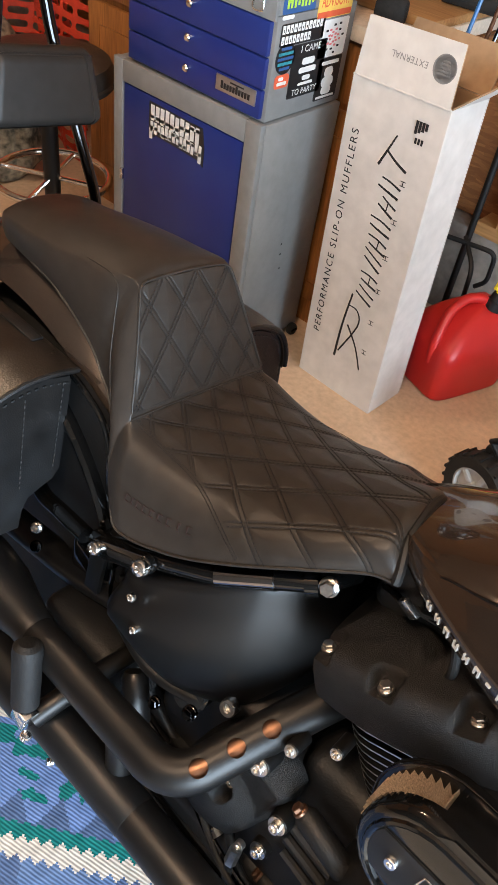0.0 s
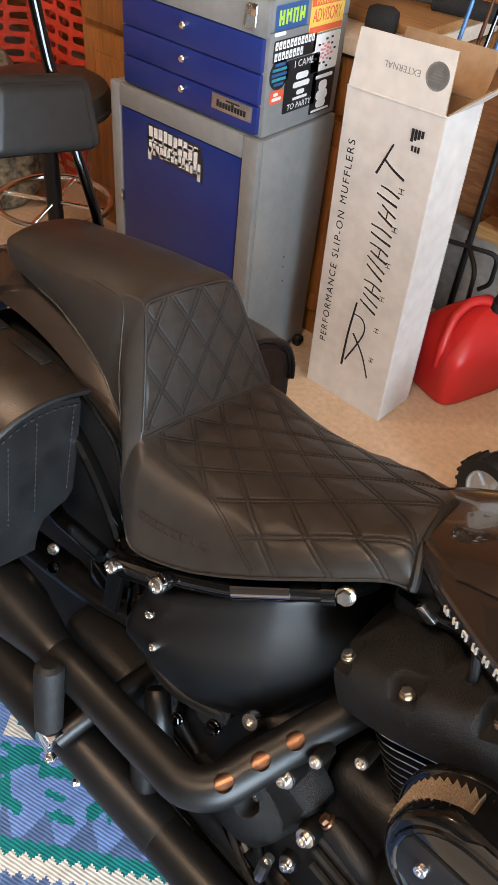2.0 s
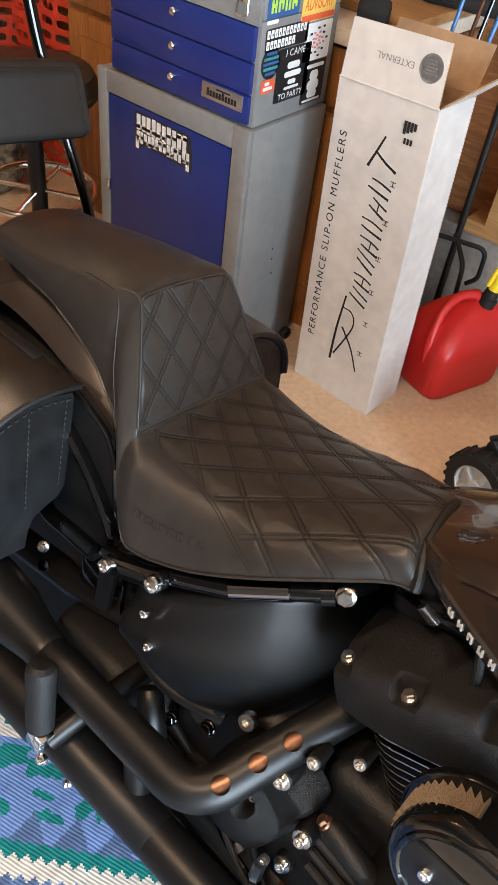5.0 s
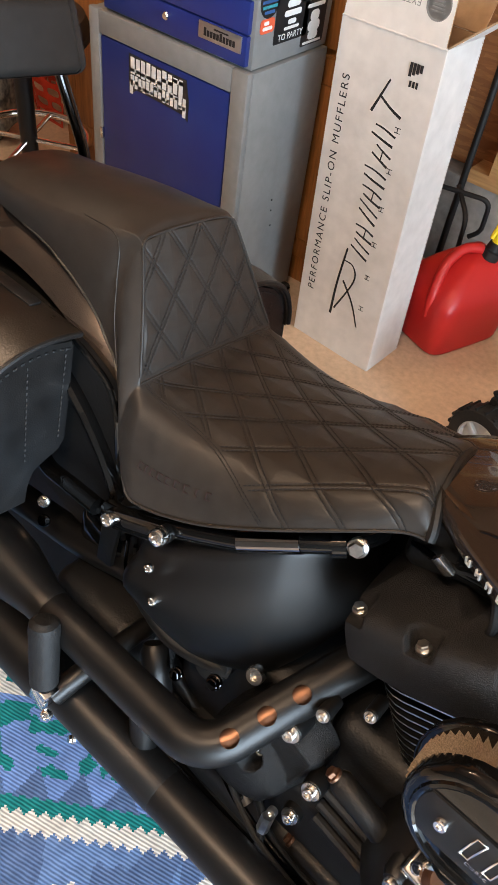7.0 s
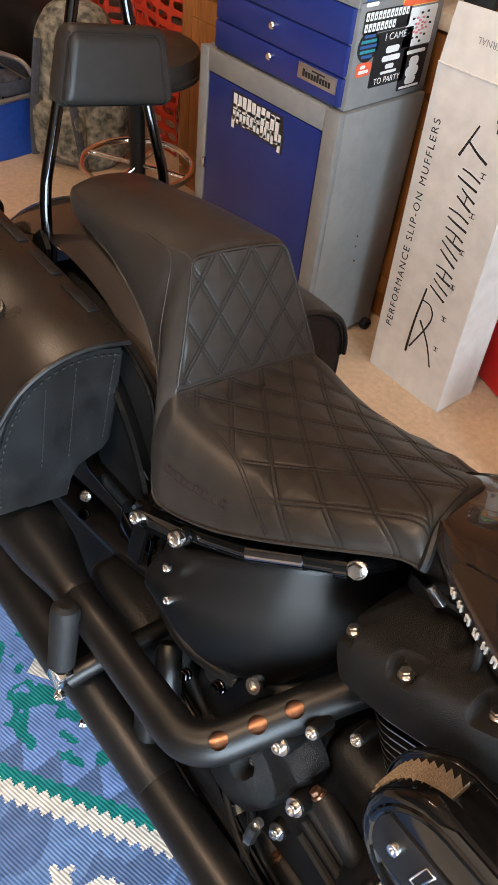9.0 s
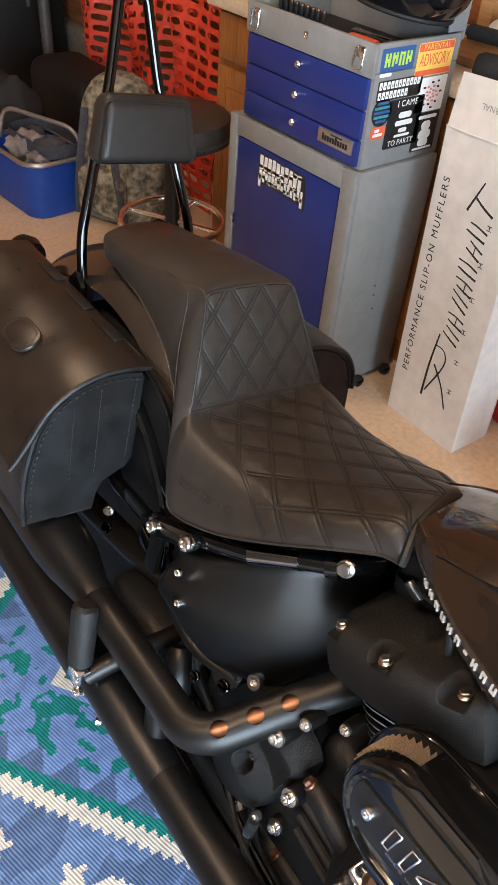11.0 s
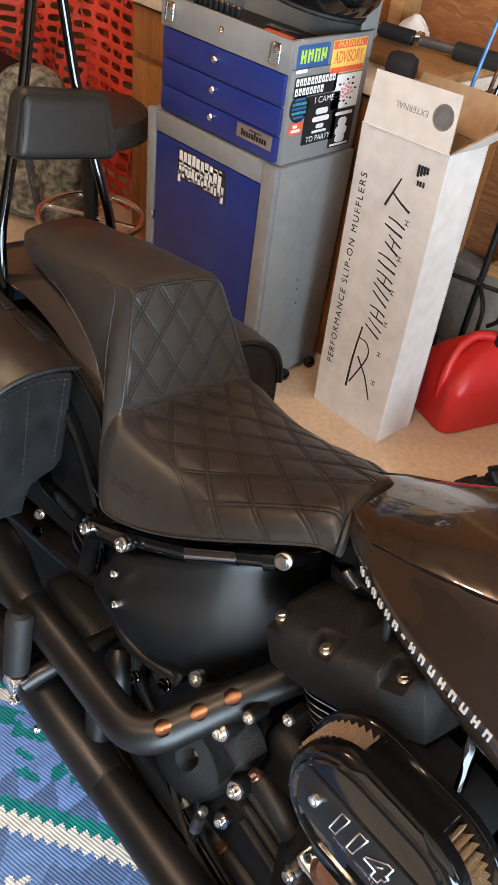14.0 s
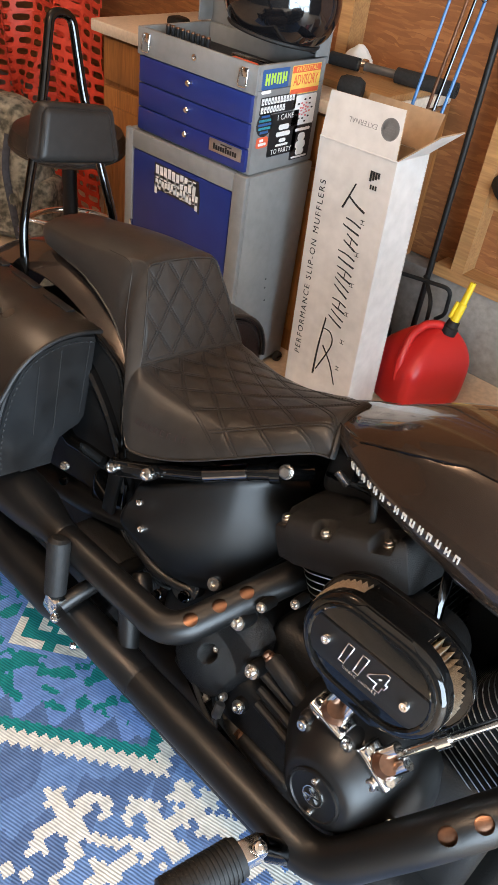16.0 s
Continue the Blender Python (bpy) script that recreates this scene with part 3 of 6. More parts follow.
sticker(0.138, 0.256, 0.192, 0.204, RED_VINYL, "band", 0.0006, s, r=0.001)
lettering("wording", "PARENTAL", 0.017, SIDE @ Matrix.Translation((0.197, 0.252, 0.0016)), YELLOW_VINYL, s, 0.0002, 1.15)
lettering("wording", "ADVISORY", 0.030, SIDE @ Matrix.Translation((0.197, 0.224, 0.0010)) @ Matrix.Diagonal((0.72, 1.25, 1, 1)), RED_VINYL, s, 0.0002, 1.0)
s = sticker(0.022, 0.168, 0.152, 0.196, BLACK_VINYL, label="black sticker with white block bars")
for r_ in range(2):
    for k in range(11 if r_ == 0 else 8):
        x = 0.026 + 0.0125 * k
        sticker(x, x + 0.009, 0.177 - 0.021 * r_, 0.193 - 0.021 * r_, WHITE_VINYL, "bar", 0.0006, s, r=0.001)
        sticker(x + 0.0035, x + 0.0055, 0.181 - 0.021 * r_, 0.186 - 0.021 * r_, BLACK_VINYL, "bar", 0.0012, s, r=0.0005)
s = sticker(0.160, 0.258, 0.108, 0.186, WHITE_VINYL, label="white sticker with a pink blot")
for k in range(26):
    a, r2 = k * 2.4, 0.006 + 0.0011 * k
    x, z = 0.209 + r2 * math.cos(a) * 1.1, 0.147 + r2 * math.sin(a)
    sticker(x - 0.004, x + 0.004, z - 0.0022, z + 0.0022, PINK_VINYL if k < 15 else INK, "blot", 0.0006 + 0.00005 * k, s, r=0.0015)
bm = lathe(bmesh.new(), [(0.032, 0), (0.032, 0.0006), (0, 0.0006)], SIDE @ Matrix.Translation((0.048, 0.128, 0)), 28)
s = part("sticker", bm, BLACK_VINYL, chest, "round black sticker with teal bands", smooth=None)
for k in range(5):
    hw = math.sqrt(max(0, 0.026 ** 2 - (0.010 * (k - 2)) ** 2))
    sticker(0.048 - hw, 0.048 + hw, 0.128 + 0.010 * (k - 2) - 0.003, 0.128 + 0.010 * (k - 2) + 0.003, TEAL_VINYL if k % 2 else NAVY_VINYL, "stripe", 0.0008, s, r=0.001)
s = sticker(0.022, 0.070, 0.068, 0.096, RED_VINYL, label="small orange and white sticker", r=0.008)
sticker(0.030, 0.062, 0.074, 0.081, WHITE_VINYL, "bar", 0.0006, s, r=0.003)
sticker(0.034, 0.050, 0.084, 0.091, WHITE_VINYL, "bar", 0.0006, s, r=0.003)
s = sticker(0.072, 0.190, 0.038, 0.150, BLACK_VINYL, label="black sticker with white lettering")
lettering("wording", "I CAME", 0.020, SIDE @ Matrix.Translation((0.133, 0.138, 0.0010)), WHITE_VINYL, s, 0.0002, 1.1)
lettering("wording", "TO PARTY", 0.018, SIDE @ Matrix.Translation((0.131, 0.049, 0.0010)), WHITE_VINYL, s, 0.0002, 1.05)
for x, z, a, b in ((0.131, 0.112, 0.022, 0.014), (0.131, 0.094, 0.030, 0.012), (0.131, 0.077, 0.014, 0.010), (0.131, 0.065, 0.026, 0.006)):
    sticker(x - a, x + a, z - b / 2, z + b / 2, WHITE_VINYL, "shape", 0.0006 + 0.0001 * a * 100, s, r=min(a, b / 2) * 0.9)
s = sticker(0.174, 0.258, 0.014, 0.106, BLACK_VINYL, label="black sticker with a pale shape")
for x, z, a, b in ((0.216, 0.095, 0.032, 0.008), (0.216, 0.074, 0.016, 0.022), (0.216, 0.053, 0.022, 0.022), (0.216, 0.034, 0.018, 0.018), (0.216, 0.020, 0.034, 0.005)):
    sticker(x - a, x + a, z - b / 2, z + b / 2, WHITE_VINYL, "shape", 0.0006 + 0.0001 * a * 100, s, r=min(a, b / 2) * 0.9)

# things in and on the chest
for k in range(9):
    x = CX0 + 0.10 + 0.019 * k
    sd = solo("screwdriver", tubed([(x, CY0 + 0.055, 0.915), (x + 0.004, CY0 + 0.052, 0.958)], 0.0065, 10), BLACK_VINYL, "dark handled screwdriver standing in the tray", "screwdriver", group="screwdrivers in the chest")
    part("cap", lathe(bmesh.new(), [(0.0062, 0), (0.005, 0.004), (0, 0.005)], Matrix.Translation((x + 0.004, CY0 + 0.052, 0.958)), 10), COPPER, sd)
for k, (x, y, l, mt) in enumerate(((0.30, 0.10, 0.09, RED_VINYL), (0.27, 0.14, 0.12, STEEL), (0.33, 0.12, 0.07, BLACK_VINYL))):
    solo("hand_tool", boxed(CX0 + x, CX0 + x + l, CY0 + y - 0.012, CY0 + y + 0.012, 0.8975, 0.925, bevel=0.006), mt, "small coloured tool lying in the tray", "tool", group="tools in the chest")

# helmet
HM = pose(-1.125, 1.475, 1.075, 0, -8, 205)
loops = []
for k in range(25):
    a = radians(-38 + 128 * k / 24)
    r, z = math.cos(a), math.sin(a)
    loops.append([HM @ Vector((0.150 * r * math.cos(t) * (1.06 if math.cos(t) < 0 else 1.0), 0.122 * r * math.sin(t), 0.135 * z)) for t in (math.tau * q / 40 for q in range(40))])
hel = thing("helmet", "glossy black open-face helmet with small decals", "helmet", Matrix.Identity(4))
part("shell", loft(bmesh.new(), loops), HELMET, hel, smooth=60)
rim = loops[0]
part("trim", tubed(rim + rim[:1], 0.006, 8, caps=False), RUBBER, hel)
part("peak", tubed([HM @ Vector((-0.10 - 0.02 * math.cos(radians(t)), 0.115 * math.sin(radians(t)), -0.055)) for t in range(-80, 81, 10)], 0.012, 10, squash=0.4), HELMET, hel)
for a, b, mt in ((-62, 25, WHITE_VINYL), (-58, 12, WHITE_VINYL), (-100, 48, YELLOW_VINYL), (-104, 40, RED_VINYL), (-30, 30, WHITE_VINYL)):
    ca, cb = radians(a - 205), radians(b)
    n = Vector((math.cos(cb) * math.cos(ca), math.cos(cb) * math.sin(ca), math.sin(cb)))
    p = HM @ Vector((0.1505 * n.x, 0.1225 * n.y, 0.1355 * n.z))
    part("decal", prism(bmesh.new(), rounded_rect(0.016, 0.011, 0.004, 3), -0.002, 0.0012, facing(p, HM.to_3x3() @ Vector((n.x / 0.15, n.y / 0.122, n.z / 0.135)))), mt, hel, smooth=None)

# ---- cardboard carton ----
BM = Matrix.Translation((-0.643, 1.445, 0)) @ pose(0, 0, 0, 0, 0, -2.5) @ pose(0, 0, 0, 0, -1.9, 0)
carton = thing("cardboard_box", "tall white cardboard muffler carton with open top flaps", "box", BM)
BW, BD, BH, TH = 0.252, 0.146, 0.802, 0.004
for nm, a in (("front_panel", (-BW, 0, 0, TH, 0.001, BH)), ("back_panel", (-BW, 0, BD - TH, BD, 0.001, BH)), ("side_panel", (-TH, 0, TH, BD - TH, 0.001, BH)), ("side_panel", (-BW, -BW + TH, TH, BD - TH, 0.001, BH)), ("bottom", (-BW + TH, -TH, TH, BD - TH, 0.001, 0.006))):
    bm = boxed(*a, bevel=0.0015)
    bm.normal_update()
    inward = {"front_panel": (0, 1, 0), "back_panel": (0, -1, 0), "bottom": (0, 0, 1)}.get(nm, (-1, 0, 0) if a[1] == 0 else (1, 0, 0))
    for f in bm.faces:
        f.material_index = 1 if f.normal.dot(Vector(inward)) > 0.5 else 0
    part(nm, bm, [CARDBOARD_WHITE, CARDBOARD], carton, smooth=None)


def flap(w, h, m, name="flap", ragged=0.0, brown=False):
    bm = bmesh.new()
    prism(bm, [(-w / 2, 0), (w / 2, 0), (w / 2 - 0.003 - ragged, h), (-w / 2 + 0.004, h - ragged)], 0, 0.0035, m)
    bm.normal_update()
    n = m.to_3x3() @ Vector((0, 0, 1))
    for f in bm.faces:
        f.material_index = (1 if brown else 0) if f.normal.dot(n) > 0.5 else (1 if abs(f.normal.dot(n)) < 0.5 or not brown else 0)
    return part(name, bm, [CARDBOARD_WHITE, CARDBOARD], carton, smooth=None)


ff = flap(0.244, 0.118, Matrix.Translation((-BW / 2, 0.002, BH)) @ pose(0, 0, 0, 84, 0, 0), ragged=0.004)
flap(0.136, 0.125, Matrix.Translation((-0.001, BD / 2, BH)) @ pose(0, 0, 0, 0, 0, -90) @ pose(0, 0, 0, 40, 0, 0), ragged=0.008, brown=True)
flap(0.244, 0.10, Matrix.Translation((-BW / 2, BD - 0.002, BH)) @ pose(0, 0, 0, 62, 0, 0), brown=True)
part("hinge_crease", tubed([(-BW + 0.002 + 0.248 * k / 24, -0.0015 + 0.0012 * math.sin(k * 1.9), BH + 0.0012 * math.sin(k * 2.7)) for k in range(25)], 0.0022, 8), CARDBOARD_WHITE, carton)
FACE = Matrix.Translation((0, -0.0006, 0)) @ Matrix(((1, 0, 0, 0), (0, 0, -1, 0), (0, 1, 0, 0), (0, 0, 0, 1)))
FLAPM = Matrix.Translation((-BW / 2, 0.002, BH)) @ pose(0, 0, 0, 84, 0, 0)
lettering("wording", "PERFORMANCE SLIP-ON MUFFLERS", 0.0275, FACE @ Matrix.Translation((-0.217, 0.425, 0)) @ pose(0, 0, 0, 0, 0, 90), INK, carton, 0.0002, 1.30)
lettering("wording", "EXTERNAL", 0.018, FLAPM @ Matrix.Translation((0.0, 0.062, 0.0038)) @ pose(0, 0, 0, 0, 0, 180), GREY_INK, carton, 0.0002, 1.05)
seal = lathe(bmesh.new(), [(0.027, 0.0036), (0.027, 0.0042), (0.024, 0.0042), (0.024, 0.0036)], FLAPM @ Matrix.Translation((0.083, 0.066, 0)), 36)
for k in range(5):
    box(seal, -0.016 + 0.002 * k, 0.016 - 0.002 * k, -0.012 + 0.006 * k, -0.009 + 0.006 * k, 0.0036, 0.0042, m=FLAPM @ Matrix.Translation((0.083, 0.066, 0)))
part("seal_print", seal, GREY_INK, carton, smooth=None)
# the brush-stroke trade mark as plain slanted strokes; u runs up the carton, v to its left
MARK = FACE @ Matrix.Translation((-0.075, 0.115, 0)) @ pose(0, 0, 0, 0, 0, 90)


def stroke(pts, w0, w1):
    """A tapered brush stroke as a flat ribbon."""
    bm = bmesh.new()
    p = [Vector((a, b, 0)) for a, b in pts]
    p = spline(p, 5)
    rows = []
    for i, q in enumerate(p):
        d = (p[min(i + 1, len(p) - 1)] - p[max(i - 1, 0)]).normalized()
        s2 = Vector((-d.y, d.x, 0)) * (w0 + (w1 - w0) * i / (len(p) - 1)) / 2
        rows.append((bm.verts.new(MARK @ (q + s2 + Vector((0, 0, 0.0006)))), bm.verts.new(MARK @ (q - s2 + Vector((0, 0, 0.0006))))))
    for a, b in zip(rows, rows[1:]):
        bm.faces.new((a[0], a[1], b[1], b[0]))
    return bm


mk = part("trade_mark", stroke([(0.0, 0.07), (0.10, 0.066), (0.20, 0.055)], 0.0075, 0.005), INK, carton, "black brush-stroke trade mark", smooth=None)
for pts, w in (([(0.02, 0.062), (0.12, 0.02), (0.16, 0.03), (0.165, 0.06)], 0.005), ([(0.11, 0.05), (0.06, 0.012), (0.0, -0.015)], 0.006)):
    part("stroke", stroke(pts, w, w * 0.7), INK, mk, smooth=None)
# slanted strokes of uneven length and lean, some crossed
rnd = random.Random(12)
x = 0.190
for k in range(7):
    lean, tall = rnd.uniform(0.014, 0.034), rnd.uniform(0.034, 0.056)
    part("stroke", stroke([(x, -0.004 + rnd.uniform(-4, 4) / 1000), (x + lean * 0.5, tall * 0.5), (x + lean, tall)], 0.0062, 0.0042), INK, mk, smooth=None)
    part("stroke", stroke([(x + 0.021, -0.006), (x + 0.026 + lean * 0.3, tall * 0.45), (x + 0.016 + lean * 1.2, tall + rnd.uniform(-8, 8) / 1000)], 0.0052, 0.0036), INK, mk, smooth=None)
    if k % 2:
        part("stroke", stroke([(x + 0.006, tall * 0.44), (x + 0.030, tall * 0.40)], 0.0036, 0.003), INK, mk, smooth=None)
    x += 0.047
part("stroke", stroke([(0.535, -0.008), (0.548, 0.022), (0.566, 0.052)], 0.0066, 0.005), INK, mk, smooth=None)
part("stroke", stroke([(0.528, 0.066), (0.560, 0.052), (0.602, 0.034)], 0.0066, 0.004), INK, mk, smooth=None)
for k in range(6):
    b2 = bmesh.new()
    m = FACE @ Matrix.Translation((-0.058 - 0.002 * k, 0.175 + 0.090 * k, 0.0006))
    box(b2, -0.007, 0.007, -0.006, -0.0045, 0, 0.0005, m=m)
    box(b2, -0.007, 0.007, 0.0045, 0.006, 0, 0.0005, m=m)
    box(b2, -0.001, 0.001, -0.0045, 0.0045, 0, 0.0005, m=m)
    part("small_bar", b2, INK, mk, smooth=None)
st2 = bmesh.new()
for k in range(4):
    box(st2, -0.072 + 0.008 * k, -0.0655 + 0.008 * k, 0.735 + 0.004 * k, 0.762, 0.0006, 0.0012, m=FACE)
for k in range(3):
    box(st2, -0.066 + 0.008 * k, -0.061 + 0.008 * k, 0.716, 0.728, 0.0006, 0.0012, m=FACE)
part("stamp_print", st2, INK, carton, smooth=None)

# ---- fuel can ----
GM = Matrix.Translation((-0.597, 1.776, 0)) @ pose(0, 0, 0, 0, 0, -20)
can = thing("gas_can", "red plastic fuel can with yellow spout", "fuel can", GM)
loops = []
GAS = [(0.0, 0.090, 0.115, 0.0), (0.004, 0.100, 0.126, 0.0), (0.016, 0.105, 0.132, 0.0), (0.08, 0.108, 0.135, 0.0), (0.135, 0.107, 0.134, 0.0), (0.165, 0.100, 0.126, 0.004), (0.195, 0.085, 0.108, 0.012), (0.22, 0.066, 0.084, 0.022), (0.240, 0.045, 0.056, 0.032), (0.250, 0.026, 0.03, 0.04)]
for jj in range(6 * (len(GAS) - 1) + 1):
    z, a, b, dy = catmull(GAS, jj / 6)
    lp = []
    for k in range(64):
        t = math.tau * k / 64
        c, s_ = math.cos(t), math.sin(t)
        # side faces slightly dished between rounded corners
        dish = 1 - 0.02 * math.cos(2 * t) ** 8 * min(1, z / 0.03)
        lp.append((a * dish * math.copysign(abs(c) ** 0.33, c), b * dish * math.copysign(abs(s_) ** 0.33, s_) + dy, z))
    loops.append(lp)
part("body", loft(bmesh.new(), loops), GAS_RED, can, smooth=75)
part("grip", tubed(bend([(0.035, -0.122, 0.105), (0.028, -0.122, 0.17), (0.0, -0.075, 0.236), (-0.005, -0.02, 0.266), (0.01, 0.03, 0.262), (0.015, 0.04, 0.235)], 0.05, 8), 0.0135, 16), GAS_RED, can)
part("rib", tubed(bend([(0.094, -0.100, 0.13), (0.070, -0.085, 0.185), (0.045, 0.0, 0.222)], 0.04), 0.006, 10), GAS_RED, can)
part("collar", lathe(bmesh.new(), [(0.026, 0), (0.026, 0.022), (0.021, 0.026), (0.019, 0.045), (0, 0.045)], Matrix.Translation((0.028, 0.048, 0.238)) @ pose(0, 0, 0, -16, 2, 0), 24), RUBBER, can)
part("spout", tubed([(0.028, 0.060, 0.275), (0.026, 0.078, 0.335), (0.026, 0.079, 0.338), (0.024, 0.096, 0.405)], [0.0145, 0.014, 0.011, 0.0095], 18), SPOUT_YELLOW, can, "yellow spout")
part("spout_tab", tubed([(0.016, 0.050, 0.29), (0.016, 0.066, 0.34)], 0.0065, 10), SPOUT_YELLOW, can)

# ---- lawn mower, only its corner shows ----
mower = thing("lawn_mower", "red lawn mower with grey-hubbed wheels", "lawn mower", Matrix.Translation((-0.275, 1.345, 0)) @ pose(0, 0, 0, 0, 0, -15))
for wx, wy in ((0, 0), (0.52, 0.0), (0.0, 0.46), (0.52, 0.46)):
    mwx = facing((wx, wy, 0.090), (0, -1 if wy < 0.2 else 1, 0))
    wh = part("wheel", lathe(bmesh.new(), [(0.058, -0.024), (0.084, -0.024), (0.090, -0.014), (0.090, 0.014), (0.084, 0.024), (0.058, 0.024), (0.058, -0.024)], mwx, 40), RUBBER, mower)
    part("hub", lathe(bmesh.new(), [(0.060, -0.02), (0.060, 0.022), (0.054, 0.023), (0.050, 0.012), (0.02, 0.012), (0.018, 0.024), (0, 0.024)], mwx, 32), HUB_GREY, wh)
    for k in range(5):
        part("spoke", boxed(0.016, 0.054, -0.007, 0.007, 0.010, 0.021, bevel=0.003, m=mwx @ pose(0, 0, 0, 0, 0, 72 * k)), HUB_GREY, wh)
    for k in range(22):
        part("lug", boxed(0.086, 0.0925, -0.004, 0.004, -0.022, 0.022, bevel=0.001, m=mwx @ pose(0, 0, 0, 0, 0, 360 / 22 * k)), RUBBER, wh)
part("deck", boxed(-0.02, 0.56, 0.035, 0.42, 0.07, 0.16, bevel=0.03, seg=3), GAS_RED, mower)
part("height_lever", boxed(-0.04, 0.05, 0.02, 0.06, 0.155, 0.19, bevel=0.01), RUBBER, mower)
part("lever_arm", tubed([(0.0, 0.03, 0.18), (-0.03, 0.025, 0.205), (0.0, 0.02, 0.235)], 0.009, 10), RUBBER, mower)
part("motor", boxed(0.15, 0.42, 0.12, 0.36, 0.16, 0.30, bevel=0.04, seg=3), RUBBER, mower)

# ---- workbench along the wall ----
bench = thing("workbench", "honey oak base cabinets with a pale counter top", "workbench", Matrix.Translation((-2.02, 1.62, 0)))
BL = 1.12
part("carcass", boxed(0, BL, 0.02, 0.49, 0.0, 0.80), OAK, bench)
for x0, x1 in ((0.02, 0.37), (0.385, 0.735), (0.75, 1.10)):
    d1 = part("drawer_front", boxed(x0, x1, 0.0, 0.02, 0.655, 0.79, bevel=0.004), OAK, bench, "oak drawer front")
    d2 = part("door", boxed(x0, x1, 0.0, 0.02, 0.09, 0.635, bevel=0.004), OAK, bench, "oak cabinet door")
    part("door_panel", boxed(x0 + 0.055, x1 - 0.055, -0.004, 0.0, 0.15, 0.575, bevel=0.004), OAK, d2)
part("counter_top", boxed(-0.02, BL, -0.025, 0.49, 0.802, 0.84, bevel=0.006), COUNTER, bench, "pale laminate counter top")
solo("pine_board", boxed(-1.24, -0.905, 1.72, 2.04, 0.8405, 0.862, bevel=0.003), PINE, "pale pine board lying on the bench", "board")
solo("bench_end", boxed(-0.899, -0.878, 1.66, 2.04, 0.0, 0.80, bevel=0.002), OAK, "oak end panel of the bench", "panel", kind="structure")
# trimmer handle on the board
hd = thing("tool_shaft", "grey tool shaft with black foam grips lying on the bench", "tool shaft", Matrix.Identity(4))
P0, P1 = Vector((-1.22, 1.86, 0.885)), Vector((-0.80, 1.925, 0.885))
part("shaft", tubed([P0, P1], 0.0125, 14), DARK_TUBE, hd)
part("grip", tubed([P0.lerp(P1, 0.02), P0.lerp(P1, 0.25)], 0.019, 16), EVA, hd)
part("grip", tubed([P0.lerp(P1, 0.55), P0.lerp(P1, 1.0)], 0.022, 16), EVA, hd)
part("ring", tubed([P0.lerp(P1, 0.28), P0.lerp(P1, 0.31)], 0.020, 18), CHROME, hd)
part("grip_end", lathe(bmesh.new(), [(0.0, -0.035), (0.026, -0.034), (0.032, -0.02), (0.032, 0.02), (0.024, 0.034), (0, 0.036)], pose(-0.985, 1.66, 0.8726, 0, 90, 20), 24), EVA, hd)
solo("plastic_bag", loft(bmesh.new(), [[(-1.19 + (0.04 + 0.010 * math.sin(5 * t + k)) * g * math.cos(t), 1.985 + 0.035 * g * math.sin(t), 0.8625 + 0.011 * k) for t in (math.tau * q / 18 for q in range(18))] for k, g in enumerate((0.8, 1.1, 1.05, 0.8, 0.5, 0.2))]), WHITE_VINYL, "crumpled white plastic bag on the bench", "bag", smooth=30)
solo("jar", lathe(bmesh.new(), [(0.03, 0), (0.034, 0.004), (0.034, 0.075), (0.03, 0.08), (0.03, 0.095), (0, 0.096)], Matrix.Translation((-1.62, 1.75, 0.8405)), 24), ALU, "pale cylindrical jar on the counter", "jar")
solo("clamp", boxed(-1.76, -1.70, 1.68, 1.74, 0.8405, 0.90, bevel=0.012), RUBBER, "small black clamp on the counter", "clamp")

# ---- wall framing and things by the wall ----
solo("wall_stud", boxed(-0.70, -0.655, 2.03, 2.118, 0.336, CEIL), PINE, "bare pine wall stud", "stud", kind="structure")
solo("wall_stud", boxed(-1.32, -1.275, 2.03, 2.12, 0.84, CEIL), PINE, "bare pine wall stud", "stud", kind="structure")
solo("wall_rail", boxed(-0.654, 1.2, 2.06, 2.118, 0.56, 0.60), PINE, "pine blocking across the wall", "blocking", kind="structure")
solo("sill_plate", boxed(-0.76, 2.0, 2.032, 2.118, 0.297, 0.335), PINE, "pine sill plate on the foundation", "sill plate", kind="structure")
rod = thing("floor_stand", "black steel pole stand with a wire bracket", "stand", Matrix.Translation((-0.752, 1.985, 0)))
part("pole", tubed([(0, 0, 0.0), (0, 0, 1.75)], 0.010, 14), DARK, rod)
part("bracket", tubed(bend([(-0.09, -0.06, 0.30), (0.02, -0.03, 0.30), (0.10, -0.01, 0.30), (0.10, 0.0, 0.20), (0.07, 0.0, 0.17)], 0.03), 0.007, 10), DARK, rod)
part("bracket", tubed(bend([(0.0, -0.02, 0.31), (0.07, -0.07, 0.26), (0.08, -0.08, 0.14)], 0.03), 0.007, 10), DARK, rod)
part("foot", tubed([(-0.14, 0, 0.012), (0.14, 0, 0.012)], 0.012, 12), DARK, rod)
